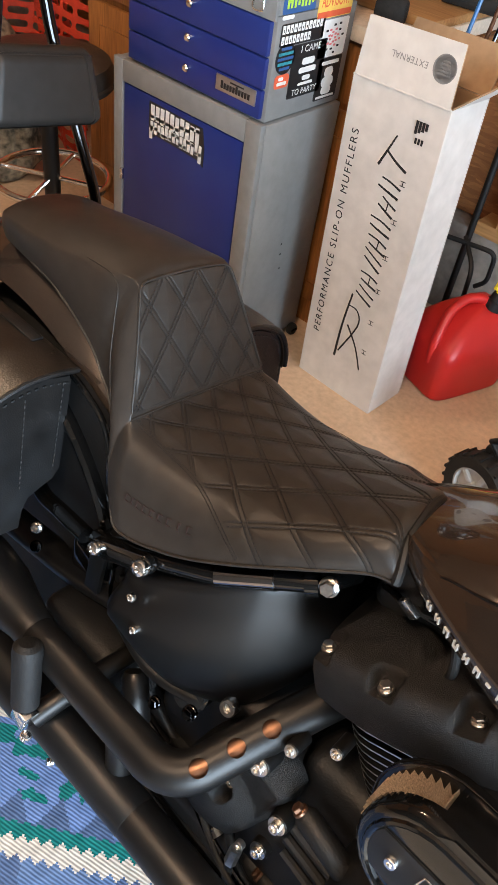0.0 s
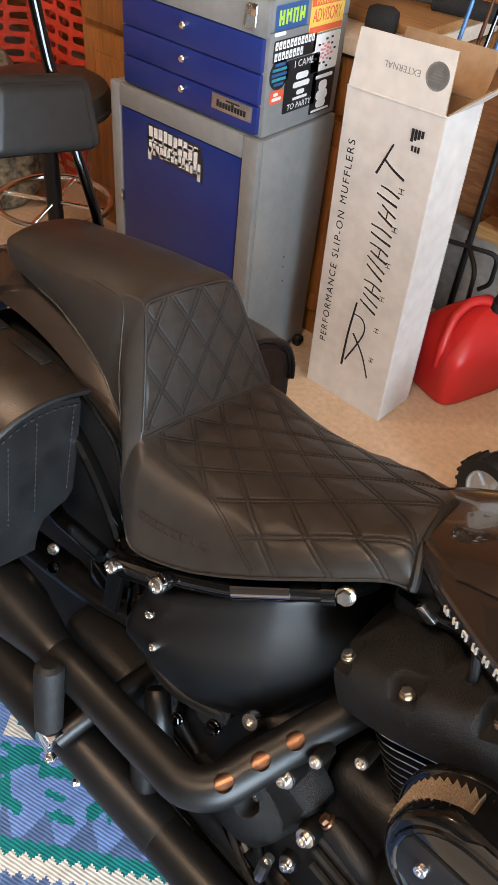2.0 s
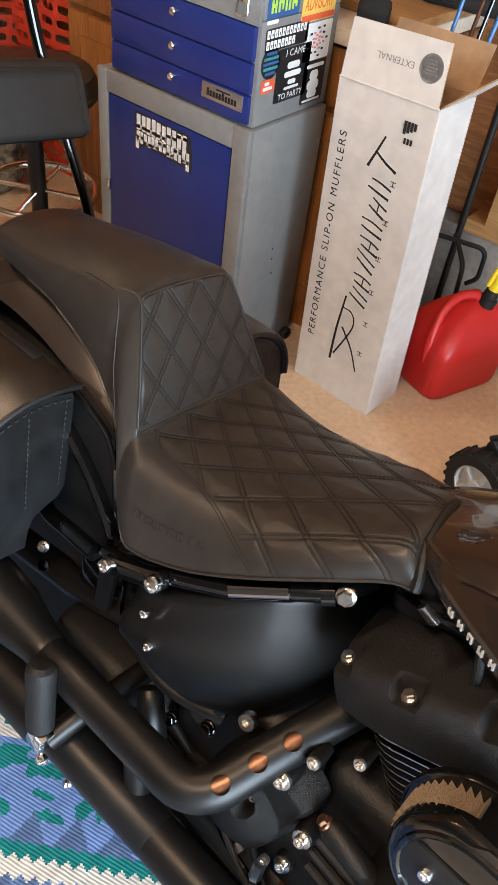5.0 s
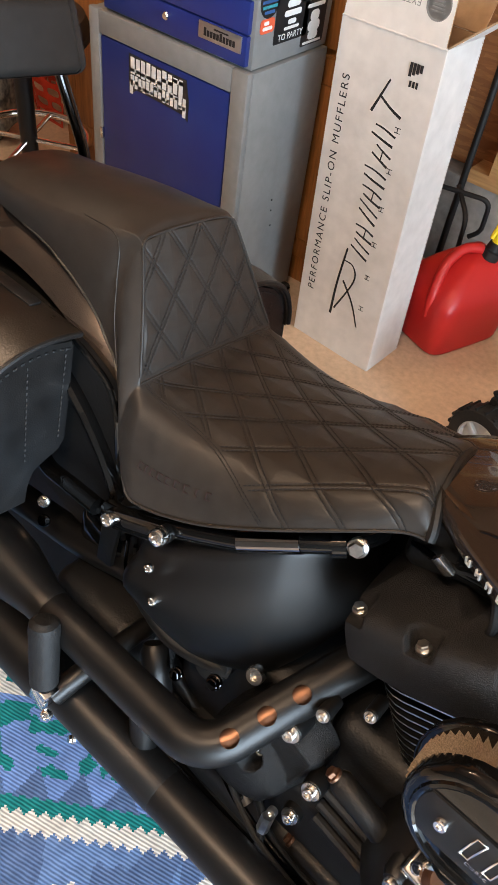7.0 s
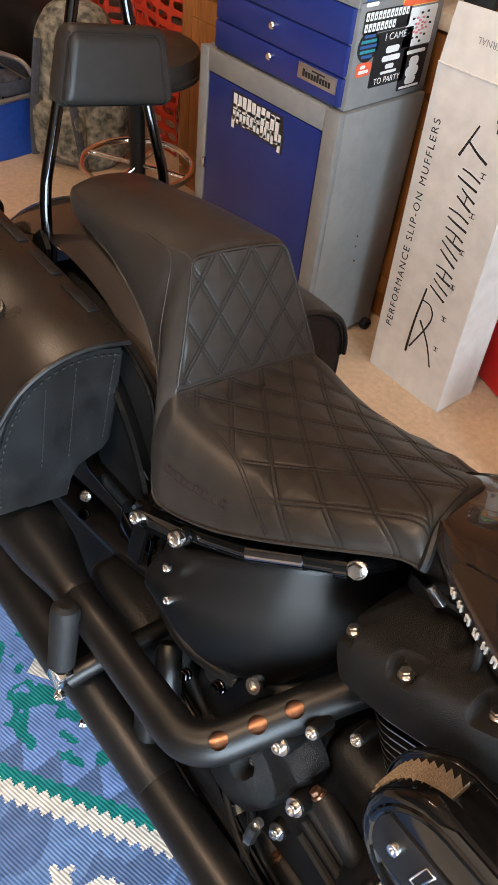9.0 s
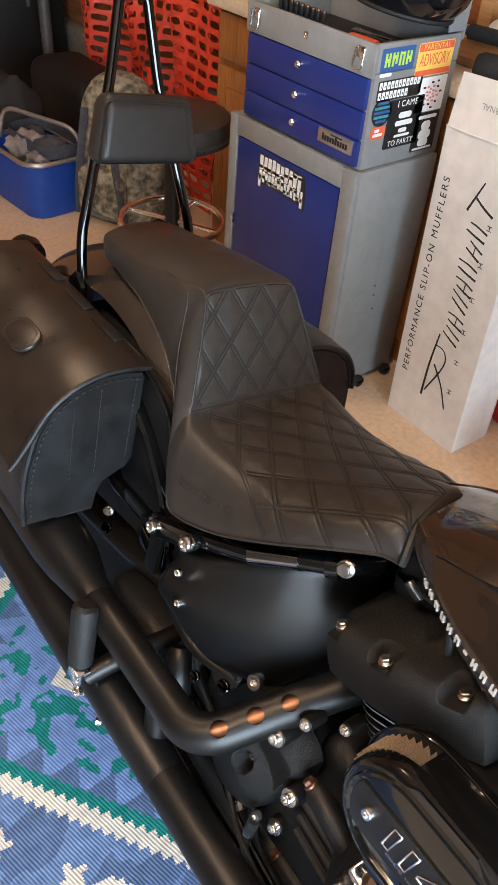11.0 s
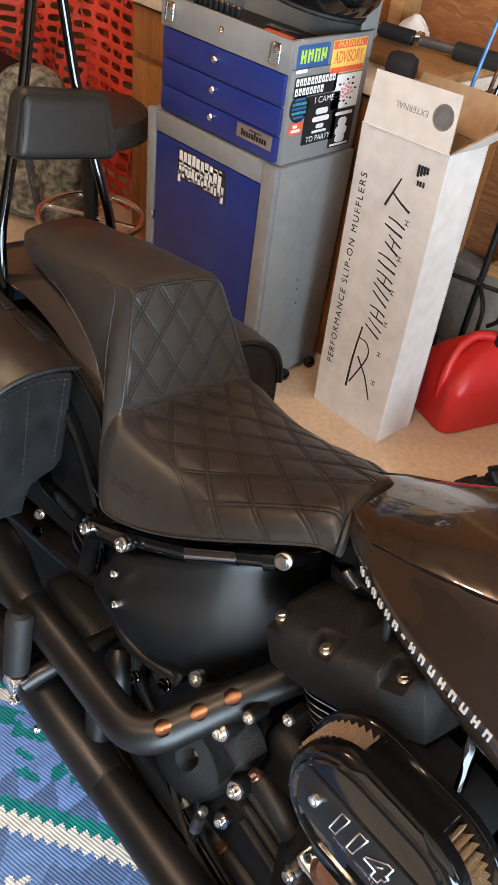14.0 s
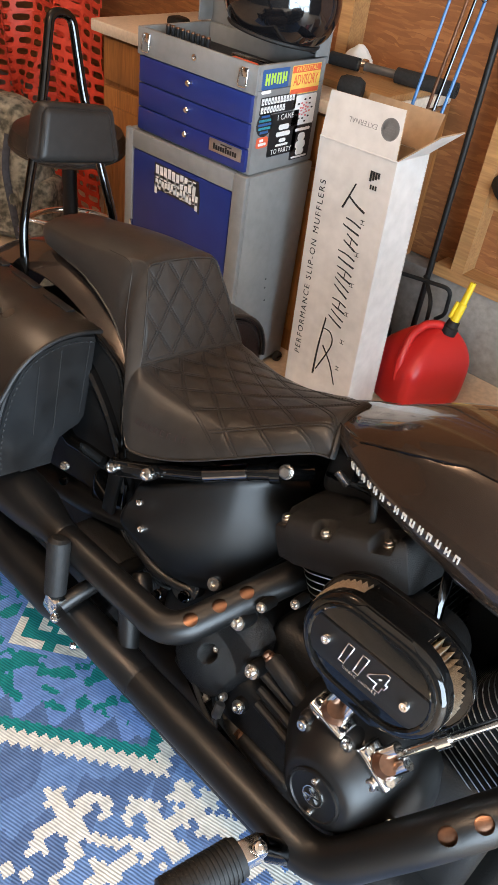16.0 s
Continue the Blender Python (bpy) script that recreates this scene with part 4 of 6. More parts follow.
for k, (x0, y0, z0, x1, y1, z1, mt) in enumerate(((-0.806, 1.633, 0.62, -0.79, 1.93, 1.90, ROD_BLUE), (-0.727, 1.645, 0.60, -0.70, 1.98, 1.95, ROD_BLUE), (-0.752, 1.650, 0.62, -0.72, 1.99, 2.05, BLACK_CHROME), (-0.738, 1.672, 0.60, -0.71, 2.0, 1.98, DARK_TUBE), (-0.772, 1.660, 0.62, -0.765, 2.0, 2.0, COPPER))):
    fr = solo("fishing_rod", tubed([(x0, y0, 0.0), (x0, y0, z0), (x1, y1, z1)], [0.008, 0.0055, 0.0022], 10), mt, "slender blue fishing rod leaning on the wall" if mt is ROD_BLUE else "slender dark fishing rod leaning on the wall", "fishing rod", group="fishing rods")
    for q in (0.4, 0.6, 0.78):
        c = Vector((x0, y0, z0)).lerp(Vector((x1, y1, z1)), q)
        part("line_guide", tubed([c + Vector((0.009 * math.cos(t), -0.010, 0.009 * math.sin(t))) for t in (math.tau * w / 12 for w in range(13))], 0.0012, 6), BLACK_CHROME, fr)
solo("rubber_visor", tubed(spline([(-0.64, 2.05, 0.655), (-0.60, 2.01, 0.64), (-0.55, 2.02, 0.615), (-0.50, 2.05, 0.605)], 6), 0.028, 14, squash=0.7), RUBBER, "dark curved rubber piece resting on the rail", "rubber piece")
solo("bottle", lathe(bmesh.new(), [(0.0, 0), (0.028, 0.002), (0.03, 0.01), (0.03, 0.12), (0.018, 0.15), (0.016, 0.18), (0, 0.182)], Matrix.Translation((-0.80, 1.86, 0)), 20), RUBBER, "small black bottle on the floor", "bottle")

# ---- bar stool ----
stool = thing("bar_stool", "black vinyl bar stool with chrome foot ring", "stool", Matrix.Translation((-1.745, 1.268, 0)))
part("seat", lathe(bmesh.new(), [(0.0, 0.525), (0.15, 0.525), (0.178, 0.54), (0.182, 0.575), (0.17, 0.60), (0.12, 0.612), (0, 0.616)], Matrix.Identity(4), 48), LEATHER, stool, "round black vinyl seat")
part("band", lathe(bmesh.new(), [(0.1795, 0.546), (0.186, 0.55), (0.186, 0.556), (0.1815, 0.56)], Matrix.Identity(4), 48), LEATHER, stool)
part("post", tubed([(0, 0, 0.02), (0, 0, 0.53)], 0.024, 18), SATIN_BLACK, stool)
part("base", lathe(bmesh.new(), [(0.0, 0.0), (0.19, 0.0), (0.195, 0.008), (0.18, 0.016), (0.05, 0.03), (0.026, 0.06), (0, 0.06)], Matrix.Identity(4), 48), CHROME, stool, "chrome base disc")
ring = [(0.165 * math.cos(math.tau * k / 48), 0.165 * math.sin(math.tau * k / 48), 0.27) for k in range(49)]
part("foot_ring", tubed(ring, 0.0105, 12, caps=False), CHROME, stool, "chrome foot ring")
for k in range(4):
    a = math.tau * k / 4 + 0.5
    part("spoke", tubed([(0.02 * math.cos(a), 0.02 * math.sin(a), 0.27), (0.16 * math.cos(a), 0.16 * math.sin(a), 0.27)], 0.007, 10), CHROME, stool)

# ---- orange safety netting ----


def netting(x0, x1, z0, z1, y, fold, seed):
    bm = bmesh.new()
    px, pz = 0.062, 0.044
    n, mz = int((x1 - x0) / px), int((z1 - z0) / pz)
    place = lambda u, w: Vector((x0 + u * px + 0.012 * math.sin(w * 0.6 + seed), y + fold * math.sin(u * 0.9 + 0.22 * w + seed) + 0.4 * fold * math.sin(u * 2.3 - 0.15 * w), z0 + w * pz + 0.012 * math.sin(u * 0.7 + seed)))
    for i in range(n):
        for k in range(mz):
            sh = 0.12 * math.sin(k * 1.7)
            outer = [(0, 0), (0.5, 0), (1, 0), (1, 0.5), (1, 1), (0.5, 1), (0, 1), (0, 0.5)]
            innr = [(0.16, 0.26), (0.5, 0.20), (0.84, 0.26), (0.90, 0.5), (0.84, 0.74), (0.5, 0.80), (0.16, 0.74), (0.10, 0.5)]
            o = [bm.verts.new(place(i + sh + a, k + b)) for a, b in outer]
            q = [bm.verts.new(place(i + sh + a, k + b)) for a, b in innr]
            for e in range(8):
                bm.faces.new((o[e], o[(e + 1) % 8], q[(e + 1) % 8], q[e]))
    bmesh.ops.remove_doubles(bm, verts=bm.verts[:], dist=0.0008)
    ext = bmesh.ops.solidify(bm, geom=bm.faces[:], thickness=0.003)
    return bm


solo("safety_netting", netting(-3.45, -2.36, 0.02, 1.05, 1.90, 0.05, 0.4), ORANGE_NET, "crumpled orange plastic safety netting hung by the bench", "netting", smooth=None)
solo("safety_netting", netting(-2.44, -2.14, 0.01, 1.05, 1.76, 0.02, 1.7), ORANGE_NET, "upright roll end of orange plastic safety netting", "netting", smooth=None)

# ---- camouflage rucksack ----
loops = []
PK = [(0.0, 0.13, 0.10), (0.02, 0.155, 0.12), (0.15, 0.165, 0.13), (0.30, 0.155, 0.12), (0.42, 0.135, 0.10), (0.49, 0.10, 0.075), (0.52, 0.05, 0.04)]
for jj in range(6 * (len(PK) - 1) + 1):
    z, a, b = catmull(PK, jj / 6)
    lp = []
    for k in range(36):
        t = math.tau * k / 36
        c, s_ = math.cos(t), math.sin(t)
        w = 1 + 0.06 * noise.noise(Vector((c * 2, s_ * 2, z * 12)))
        lp.append((a * w * math.copysign(abs(c) ** 0.7, c), b * w * math.copysign(abs(s_) ** 0.7, s_), z))
    loops.append(lp)
pack = thing("rucksack", "camouflage cloth rucksack standing on the floor", "rucksack", Matrix.Translation((-2.37, 1.46, 0.002)) @ pose(0, 0, 0, 0, 0, 25))
part("bag", loft(bmesh.new(), loops), CAMO, pack, smooth=60)
part("pocket", boxed(-0.10, 0.10, -0.17, -0.10, 0.04, 0.22, bevel=0.025, seg=3), CAMO, pack)
part("pocket", boxed(0.12, 0.20, -0.07, 0.07, 0.05, 0.24, bevel=0.025, seg=3), CAMO, pack)
for x in (-0.07, 0.07):
    part("strap", tubed(spline([(x, -0.12, 0.42), (x, -0.155, 0.30), (x * 1.3, -0.16, 0.15), (x * 1.5, -0.15, 0.03)], 6), 0.014, 8, squash=0.3), MESH_POCKET, pack)

# ---- blue collapsible basket ----
tub = thing("tote_basket", "blue nylon basket with folded clothes inside", "basket", Matrix.Translation((-2.64, 1.235, 0)) @ pose(0, 0, 0, 0, 0, 4))
loops = []
for z, g in ((0.0, 0.93), (0.006, 0.96), (0.10, 0.99), (0.215, 1.03), (0.215, 1.0), (0.10, 0.965), (0.012, 0.93)):
    loops.append([(x * g, y * g, z) for x, y in rounded_rect(0.182, 0.130, 0.075)])
part("shell", loft(bmesh.new(), loops), TUB_BLUE, tub)
rimp = [(x * 1.035, y * 1.035, 0.215) for x, y in rounded_rect(0.182, 0.130, 0.075)]
part("rim", tubed(rimp + rimp[:1], 0.009, 10, caps=False), ALU, tub)
part("carry_handle", tubed(bend([(-0.17, -0.06, 0.21), (-0.15, -0.04, 0.33), (0.12, 0.10, 0.30), (0.16, 0.12, 0.21)], 0.06), 0.009, 10), ALU, tub)
part("mesh_side", loft(bmesh.new(), [[(x * 0.98, y * 0.98 + 0.04, z) for x, y in rounded_rect(0.165, 0.09, 0.06)] for z in (0.215, 0.25, 0.262)], caps=False), MESH_POCKET, tub)
for k, (x, y, z, r) in enumerate(((-0.04, -0.01, 0.205, 0.095), (0.07, 0.02, 0.215, 0.085), (0.10, -0.05, 0.20, 0.055), (-0.10, 0.05, 0.21, 0.06))):
    lps = []
    for q in range(13):
        a = -1.3 + 2.85 * q / 12
        lp = []
        for w in range(40):
            c, s2 = math.cos(math.tau * w / 40), math.sin(math.tau * w / 40)
            d = Vector((c * math.cos(a), s2 * math.cos(a), math.sin(a)))
            g = 1 + 0.38 * noise.noise(d * 2.1 + Vector((k * 3, 0, 0))) - 0.22 * abs(noise.noise(d * 5.5 + Vector((0, k * 5, 0))))
            lp.append(tub.matrix_world @ Vector((x + r * g * d.x, y + r * g * 0.8 * d.y, z + 0.62 * r * g * d.z)))
        lps.append(lp)
    solo("folded_cloth", loft(bmesh.new(), lps), (GARMENT, MESH_POCKET, GARMENT, MESH_POCKET)[k], "crumpled pale cloth lying in the basket" if k % 2 == 0 else "crumpled dark cloth lying in the basket", "cloth", smooth=60, group="cloths in the basket")

# ---- dark clutter beyond the basket ----
solo("steel_post", tubed([(-3.62, 1.80, 0.0), (-3.72, 1.82, CEIL - 0.002)], 0.028, 18), DARK_TUBE, "grey steel post standing on the floor", "post")
solo("tool_bag", boxed(-3.30, -2.78, 1.52, 1.80, 0.001, 0.36, bevel=0.07, seg=4), RUBBER, "dark soft tool bag on the floor", "bag")
# lumps for a black object here, added also to darken the shaded floor
for k, (x, y, rx, ry, rz) in enumerate(((-3.02, 1.30, 0.17, 0.15, 0.20), (-2.98, 1.02, 0.13, 0.12, 0.11))):
    lps = []
    for q in range(15):
        a = -1.45 + 3.0 * q / 14
        lp = []
        for w in range(36):
            d = Vector((math.cos(math.tau * w / 36) * math.cos(a), math.sin(math.tau * w / 36) * math.cos(a), math.sin(a)))
            g = 1 + 0.25 * noise.noise(d * 1.8 + Vector((k * 4, 0, 0))) - 0.14 * abs(noise.noise(d * 4.5))
            lp.append((x + rx * g * d.x, y + ry * g * d.y, max(0.001, rz * 0.92 + rz * g * d.z)))
        lps.append(lp)
    solo("dark_lump", loft(bmesh.new(), lps), EVA, "slumped black lump for clutter and shaded floor by the basket", "bag", smooth=60, group="black bags by the basket")
# made-up dark cabinet shape that fills the corner in place of its clutter
dc = thing("corner_stand_in", "dark cabinet shape standing in for clutter in the garage corner", "cabinet", Matrix.Translation((-4.18, 1.2, 0.001)))
part("body", boxed(0, 0.36, 0, 0.8, 0, 0.9, bevel=0.008), DARK, dc)
for y0 in (0.01, 0.405):
    dd = part("door", boxed(0.361, 0.38, y0, y0 + 0.385, 0.04, 0.88, bevel=0.006), DARK, dc)
    part("handle", boxed(0.38, 0.395, y0 + 0.18, y0 + 0.20, 0.42, 0.54, bevel=0.004), DARK_TUBE, dd)

# ---- motorcycle ----
BIKE = Matrix.Translation((0, 0.445, 0)) @ pose(0, 0, 0, 0, 0, -3) @ pose(0, 0, 0, -9, 0, 0)
bike = thing("motorcycle", "brown and black cruiser motorcycle with quilted seat and leather saddlebags", "motorcycle", BIKE)
OUT = Vector((0, -1, 0))


# seat, from the nose back: x, z of the crest, half width of the top, crown, then x, z, half width of the lower edge
SEAT = [
    (-0.128, 0.776, 0.070, 0.020, -0.126, 0.722, 0.094),
    (-0.150, 0.773, 0.078, 0.012, -0.152, 0.717, 0.101),
    (-0.200, 0.748, 0.090, 0.014, -0.205, 0.688, 0.125),
    (-0.270, 0.715, 0.102, 0.016, -0.270, 0.647, 0.148),
    (-0.340, 0.690, 0.112, 0.016, -0.335, 0.607, 0.163),
    (-0.410, 0.677, 0.119, 0.012, -0.390, 0.580, 0.170),
    (-0.470, 0.675, 0.121, 0.006, -0.425, 0.567, 0.172),
    (-0.496, 0.679, 0.121, 0.003, -0.446, 0.565, 0.171),
    (-0.504, 0.690, 0.119, 0.002, -0.466, 0.578, 0.164),
    (-0.521, 0.727, 0.107, 0.002, -0.490, 0.608, 0.150),
    (-0.542, 0.772, 0.093, 0.003, -0.515, 0.650, 0.135),
    (-0.562, 0.812, 0.081, 0.004, -0.545, 0.682, 0.120),
    (-0.572, 0.826, 0.077, 0.006, -0.568, 0.692, 0.113),
    (-0.592, 0.833, 0.078, 0.012, -0.600, 0.713, 0.107),
    (-0.650, 0.834, 0.082, 0.024, -0.655, 0.733, 0.099),
    (-0.730, 0.822, 0.084, 0.026, -0.720, 0.745, 0.090),
    (-0.800, 0.808, 0.080, 0.022, -0.782, 0.747, 0.084),
    (-0.862, 0.797, 0.071, 0.016, -0.845, 0.750, 0.079),
    (-0.882, 0.780, 0.056, 0.012, -0.870, 0.745, 0.062),
]


def ease(q):
    q = max(0.0, min(1.0, q))
    return q * q * (3 - 2 * q)


def seat_point(j, v):
    """j: along the seat, 0 at the nose; v: -1 at the lower right edge, 0 on the crest, 1 at the lower left edge."""
    x, z, w, crown, xe, ze, we = catmull(SEAT, j)
    s = abs(v)
    # the nose is hollowed round the back of the tank and arched over it
    hollow = max(0.0, 1 - j / 3.0) ** 1.5 * max(0.0, 1 - (s / 0.95) ** 2)
    x, z = x - 0.026 * hollow, z - 0.006 * hollow
    z -= 0.030 * max(0.0, 1 - j / 2.4) * ease(v / 0.7)
    sg = -1 if v < 0 else 0.56 + 0.44 * min(1, max(0, j) / 3.2)
    if s < 0.62:
        u = s / 0.62
        return Vector((x, sg * w * u, z - crown * u ** 2.4))
    u = (s - 0.62) / 0.38
    p0, p2 = Vector((x, w, z - crown)), Vector((xe, we, ze))
    p1 = Vector((x + (xe - x) * 0.10 - 0.014, w + (we - w) * 0.45 + 0.012, z - crown - 0.004 - (z - ze) * 0.34))
    roll = max(1 - ease((j - 6.4) / 1.5), ease((j - 12.4) / 1.2))
    run = (we - w) * 0.62 + 0.006
    p1 = p1.lerp(Vector((x + (xe - x) * 0.22, w + run, z - crown - min(0.022, run * 2.4 * crown / w))), roll)
    q = p0 * (1 - u) ** 2 + p1 * 2 * u * (1 - u) + p2 * u * u
    return Vector((q.x, sg * q.y, q.z))


def seat_across(j, v):
    """Distance across the seat from the crest, down over the side."""
    x, z, w, crown, xe, ze, we = catmull(SEAT, j)
    s = abs(v)
    side = math.hypot(we - w, z - crown - ze)
    d = w * s / 0.62 if s < 0.62 else w + side * (s - 0.62) / 0.38
    return math.copysign(d, v)


def quilt_edge(x):
    """How far out the quilting reaches at x: along the rim at the back, down the side in front."""
    return 0.55 if x < -0.43 else min(0.985, 0.55 + 0.45 * ((x + 0.43) / 0.164) ** 1.85)


def seat_zone(j, v):
    """1 where the cover is quilted, falling to 0 at the borders of the plain panels."""
    s = abs(v)
    x = catmull(SEAT, j)[0]
    if j < 7.4:
        return ease((quilt_edge(x) + 0.01 - s) / 0.10) * ease(j / 0.5) * ease((7.4 - j) / 0.4)
    # the face of the step, with rounded upper corners
    e = 0.60 if j < 11.1 else 0.60 - 0.09 * (1 - math.sqrt(max(0.0, 1 - ((j - 11.1) / 0.75) ** 2)))
    return ease((e - s) / 0.03) * ease((j - 7.8) / 0.15) * ease((11.8 - j) / 0.15)


def seam_value(family, j, v):
    """The running number of the quilt's seam lines: whole at a seam."""
    p = seat_point(j, v)
    y = seat_across(j, v)
    if j < 7.6:
        q = p.x + 0.45
        return (y + 0.726 * q + 0.0165) / 0.0537 if family == 0 else (y - 0.959 * q + 1.391 * q * q + 0.0491) / 0.0649
    h = p.z - 0.68
    return (y + 0.62 * h - 0.004) / 0.0517 if family == 0 else (y - 0.95 * h) / 0.0597


NV = 150
grid = []
steps = [q / 36 for q in range(36 * 12)] + [12 + q / 8 for q in range(8 * (len(SEAT) - 13) + 1)]
for j in steps:
    row = []
    for vv in range(-NV, NV + 1):
        v = vv / NV
        p = seat_point(j, v)
        lift = 0.0
        zone = seat_zone(j, v)
        if zone:
            near = min(abs(f - round(f)) for f in (seam_value(0, j, v), seam_value(1, j, v))) * 0.055
            lift = zone * (0.0018 * (1 - math.exp(-(near / 0.015) ** 2)) - 0.0009 * math.exp(-((near - 0.0031) / 0.0013) ** 2))
        row.append((p, lift))
    grid.append(row)
loops = []
for a in range(len(grid)):
    lp = []
    for b in range(2 * NV + 1):
        p, lift = grid[a][b]
        if lift:
            du = grid[min(a + 1, len(grid) - 1)][b][0] - grid[max(a - 1, 0)][b][0]
            dv = grid[a][min(b + 1, 2 * NV)][0] - grid[a][max(b - 1, 0)][0]
            n = dv.cross(du).normalized()
            if n.dot(p - Vector((p.x - 0.03, 0, 0.60))) < 0:
                n = -n
            p = p + n * lift
        lp.append(p)
    loops.append(lp)
seat = part("seat", loft(bmesh.new(), loops, closed=False), LEATHER, bike, "black vinyl step seat with diamond quilting", smooth=75)


def seat_normal(j, v):
    a = seat_point(j + 0.05, v) - seat_point(j - 0.05, v)
    b = seat_point(j, min(v + 0.02, 1)) - seat_point(j, max(v - 0.02, -1))
    n = b.cross(a).normalized()
    return n if n.z > -0.05 or n.x > 0 else -n


def stitch_row(bm, pts, nrm, pitch=0.0052, length=0.0036, r=0.0006, lift=0.0008):
    """Short threads laid end to end along a row of points."""
    acc, k = 0.0, 0
    nextp = 0.0
    for a, b, n in zip(pts, pts[1:], nrm):
        d = (b - a).length
        while nextp < acc + d and d > 1e-7:
            c = a + (b - a) * ((nextp - acc) / d)
            t = (b - a).normalized()
            s = t.cross(n).normalized()
            c = c + n * lift
            e0, e1 = c - t * length / 2, c + t * length / 2
            vs = [bm.verts.new(q) for q in (e0 + s * r, e0 - s * r, e1 - s * r, e1 + s * r, c + n * r * 1.4 + t * length * 0.25, c + n * r * 1.4 - t * length * 0.25)]
            for f in ((0, 3, 4, 5), (1, 5, 4, 2), (0, 5, 1), (3, 2, 4)):
                bm.faces.new([vs[i] for i in f])
            nextp += pitch
        acc += d


stitches = bmesh.new()
for j0, j1 in ((0.18, 7.25), (7.95, 11.55)):
    for fam in (0, 1):
        for k in range(-7, 8):
            for off in (-0.055, 0.055):
                run, nrm = [], []
                for q in range(int((j1 - j0) * 22) + 1):
                    j = j0 + q / 22
                    lo, hi = -0.985, 0.985
                    flo, fhi = seam_value(fam, j, lo) - k - off, seam_value(fam, j, hi) - k - off
                    if flo * fhi > 0:
                        continue
                    for _ in range(22):
                        mid = (lo + hi) / 2
                        if (seam_value(fam, j, mid) - k - off) * flo > 0:
                            lo = mid
                        else:
                            hi = mid
                    if seat_zone(j, lo) > 0.03 and lo < 0.6:
                        run.append(seat_point(j, lo))
                        nrm.append(seat_normal(j, lo))
                if len(run) > 2:
                    stitch_row(stitches, run, nrm)
# rows along the border of the quilting
for s in (-1, 1):
    for off in (0.0, 0.02):
        run = [(q / 40, s * min(0.985, quilt_edge(catmull(SEAT, q / 40)[0]) + 0.012 + off)) for q in range(294, 124, -1)]
        stitch_row(stitches, [seat_point(*q) for q in run], [seat_normal(*q) for q in run])
part("stitching", stitches, THREAD, seat, "black stitching", smooth=None)


def on_seat(path, r, name, mat=LEATHER):
    part(name, tubed([seat_point(j, v) + seat_normal(j, v) * r * 0.3 for j, v in path], r, 8), mat, seat)


corner = [(11.15 + 0.75 * math.sin(radians(9 * q)), -0.525 - 0.09 * math.cos(radians(9 * q))) for q in range(11)]
rim_path = [(7.9 + 3.25 * q / 36, -0.615) for q in range(36)] + corner + [(11.9, -0.52 + 1.04 * q / 30) for q in range(31)] + [(j, -v) for j, v in corner[::-1]] + [(11.15 - 3.25 * q / 36, 0.615) for q in range(1, 37)]
on_seat(rim_path, 0.0017, "piping")
on_seat([(7.45, -0.62 + 1.24 * k / 40) for k in range(41)], 0.0012, "piping")
# seam down the flank, from the shoulder to the lower edge
flank = spline([(14.2, -0.60, 0), (13.7, -0.63, 0), (13.1, -0.69, 0), (12.5, -0.755, 0), (12.0, -0.81, 0), (11.2, -0.905, 0), (10.3, -0.965, 0), (9.5, -0.99, 0)], 8)
on_seat([(q.x, q.y) for q in flank], 0.0009, "piping")
on_seat([(j / 8, -0.995) for j in range(2, 128)], 0.0018, "edge_binding")
on_seat([(0.02, -0.98 + 1.96 * k / 40) for k in range(41)], 0.0055, "nose_binding", DARK)
# maker's mark as raised bars
for k in range(9):
    j, v = 5.95 - 1.8 * k / 8, -0.888 + 0.020 * k / 8
    n = seat_normal(j, v)
    a = (seat_point(j - 0.1, v) - seat_point(j + 0.1, v)).normalized()
    m = Matrix.Translation(seat_point(j, v)) @ Matrix((a, n.cross(a), n)).transposed().to_4x4()
    w = 0.0036 if k not in (1, 7) else 0.0016
    mark = boxed(-w, w, 0.0035, 0.0048, -0.0006, 0.0010, m=m)
    box(mark, -w, w, -0.0048, -0.0035, -0.0006, 0.0010, m=m)
    box(mark, -w, -w + 0.0014, -0.0035, 0.0035, -0.0006, 0.0010, m=m)
    part("embossed_mark", mark, EMBOSS, seat, smooth=None)

# ---- rear wheel, fender, struts ----
AX, AZ = -0.80, 0.325
mw = facing((AX, 0, AZ), (0, -1, 0))
wheel = part("rear_wheel", lathe(bmesh.new(), [(0.02, -0.05), (0.06, -0.05), (0.19, -0.03), (0.215, -0.055), (0.22, -0.05), (0.22, 0.05), (0.215, 0.055), (0.19, 0.03), (0.06, 0.05), (0.02, 0.05)], mw, 48), GLOSS_BLACK, bike)
part("tyre", lathe(bmesh.new(), [(0.215, -0.055), (0.24, -0.07), (0.285, -0.075), (0.312, -0.055), (0.322, -0.02), (0.322, 0.02), (0.312, 0.055), (0.285, 0.075), (0.24, 0.07), (0.215, 0.055)], mw, 56), RUBBER, wheel)


def fender_shell(r0, half, drop, a0, a1, n=48):
    loops = []
    for k in range(n + 1):
        a = radians(a0 + (a1 - a0) * k / n)
        lp = []
        for i in range(-10, 11):
            s = i / 10
            r = r0 - drop * abs(s) ** 2.6
            lp.append((AX + r * math.cos(a), s * half, AZ + r * math.sin(a)))
        for i in range(10, -11, -1):
            s = i / 10
            r = r0 - 0.004 - drop * abs(s) ** 2.6
            lp.append((AX + r * math.cos(a), s * (half - 0.003), AZ + r * math.sin(a)))
        loops.append(lp)
    return loft(bmesh.new(), loops)


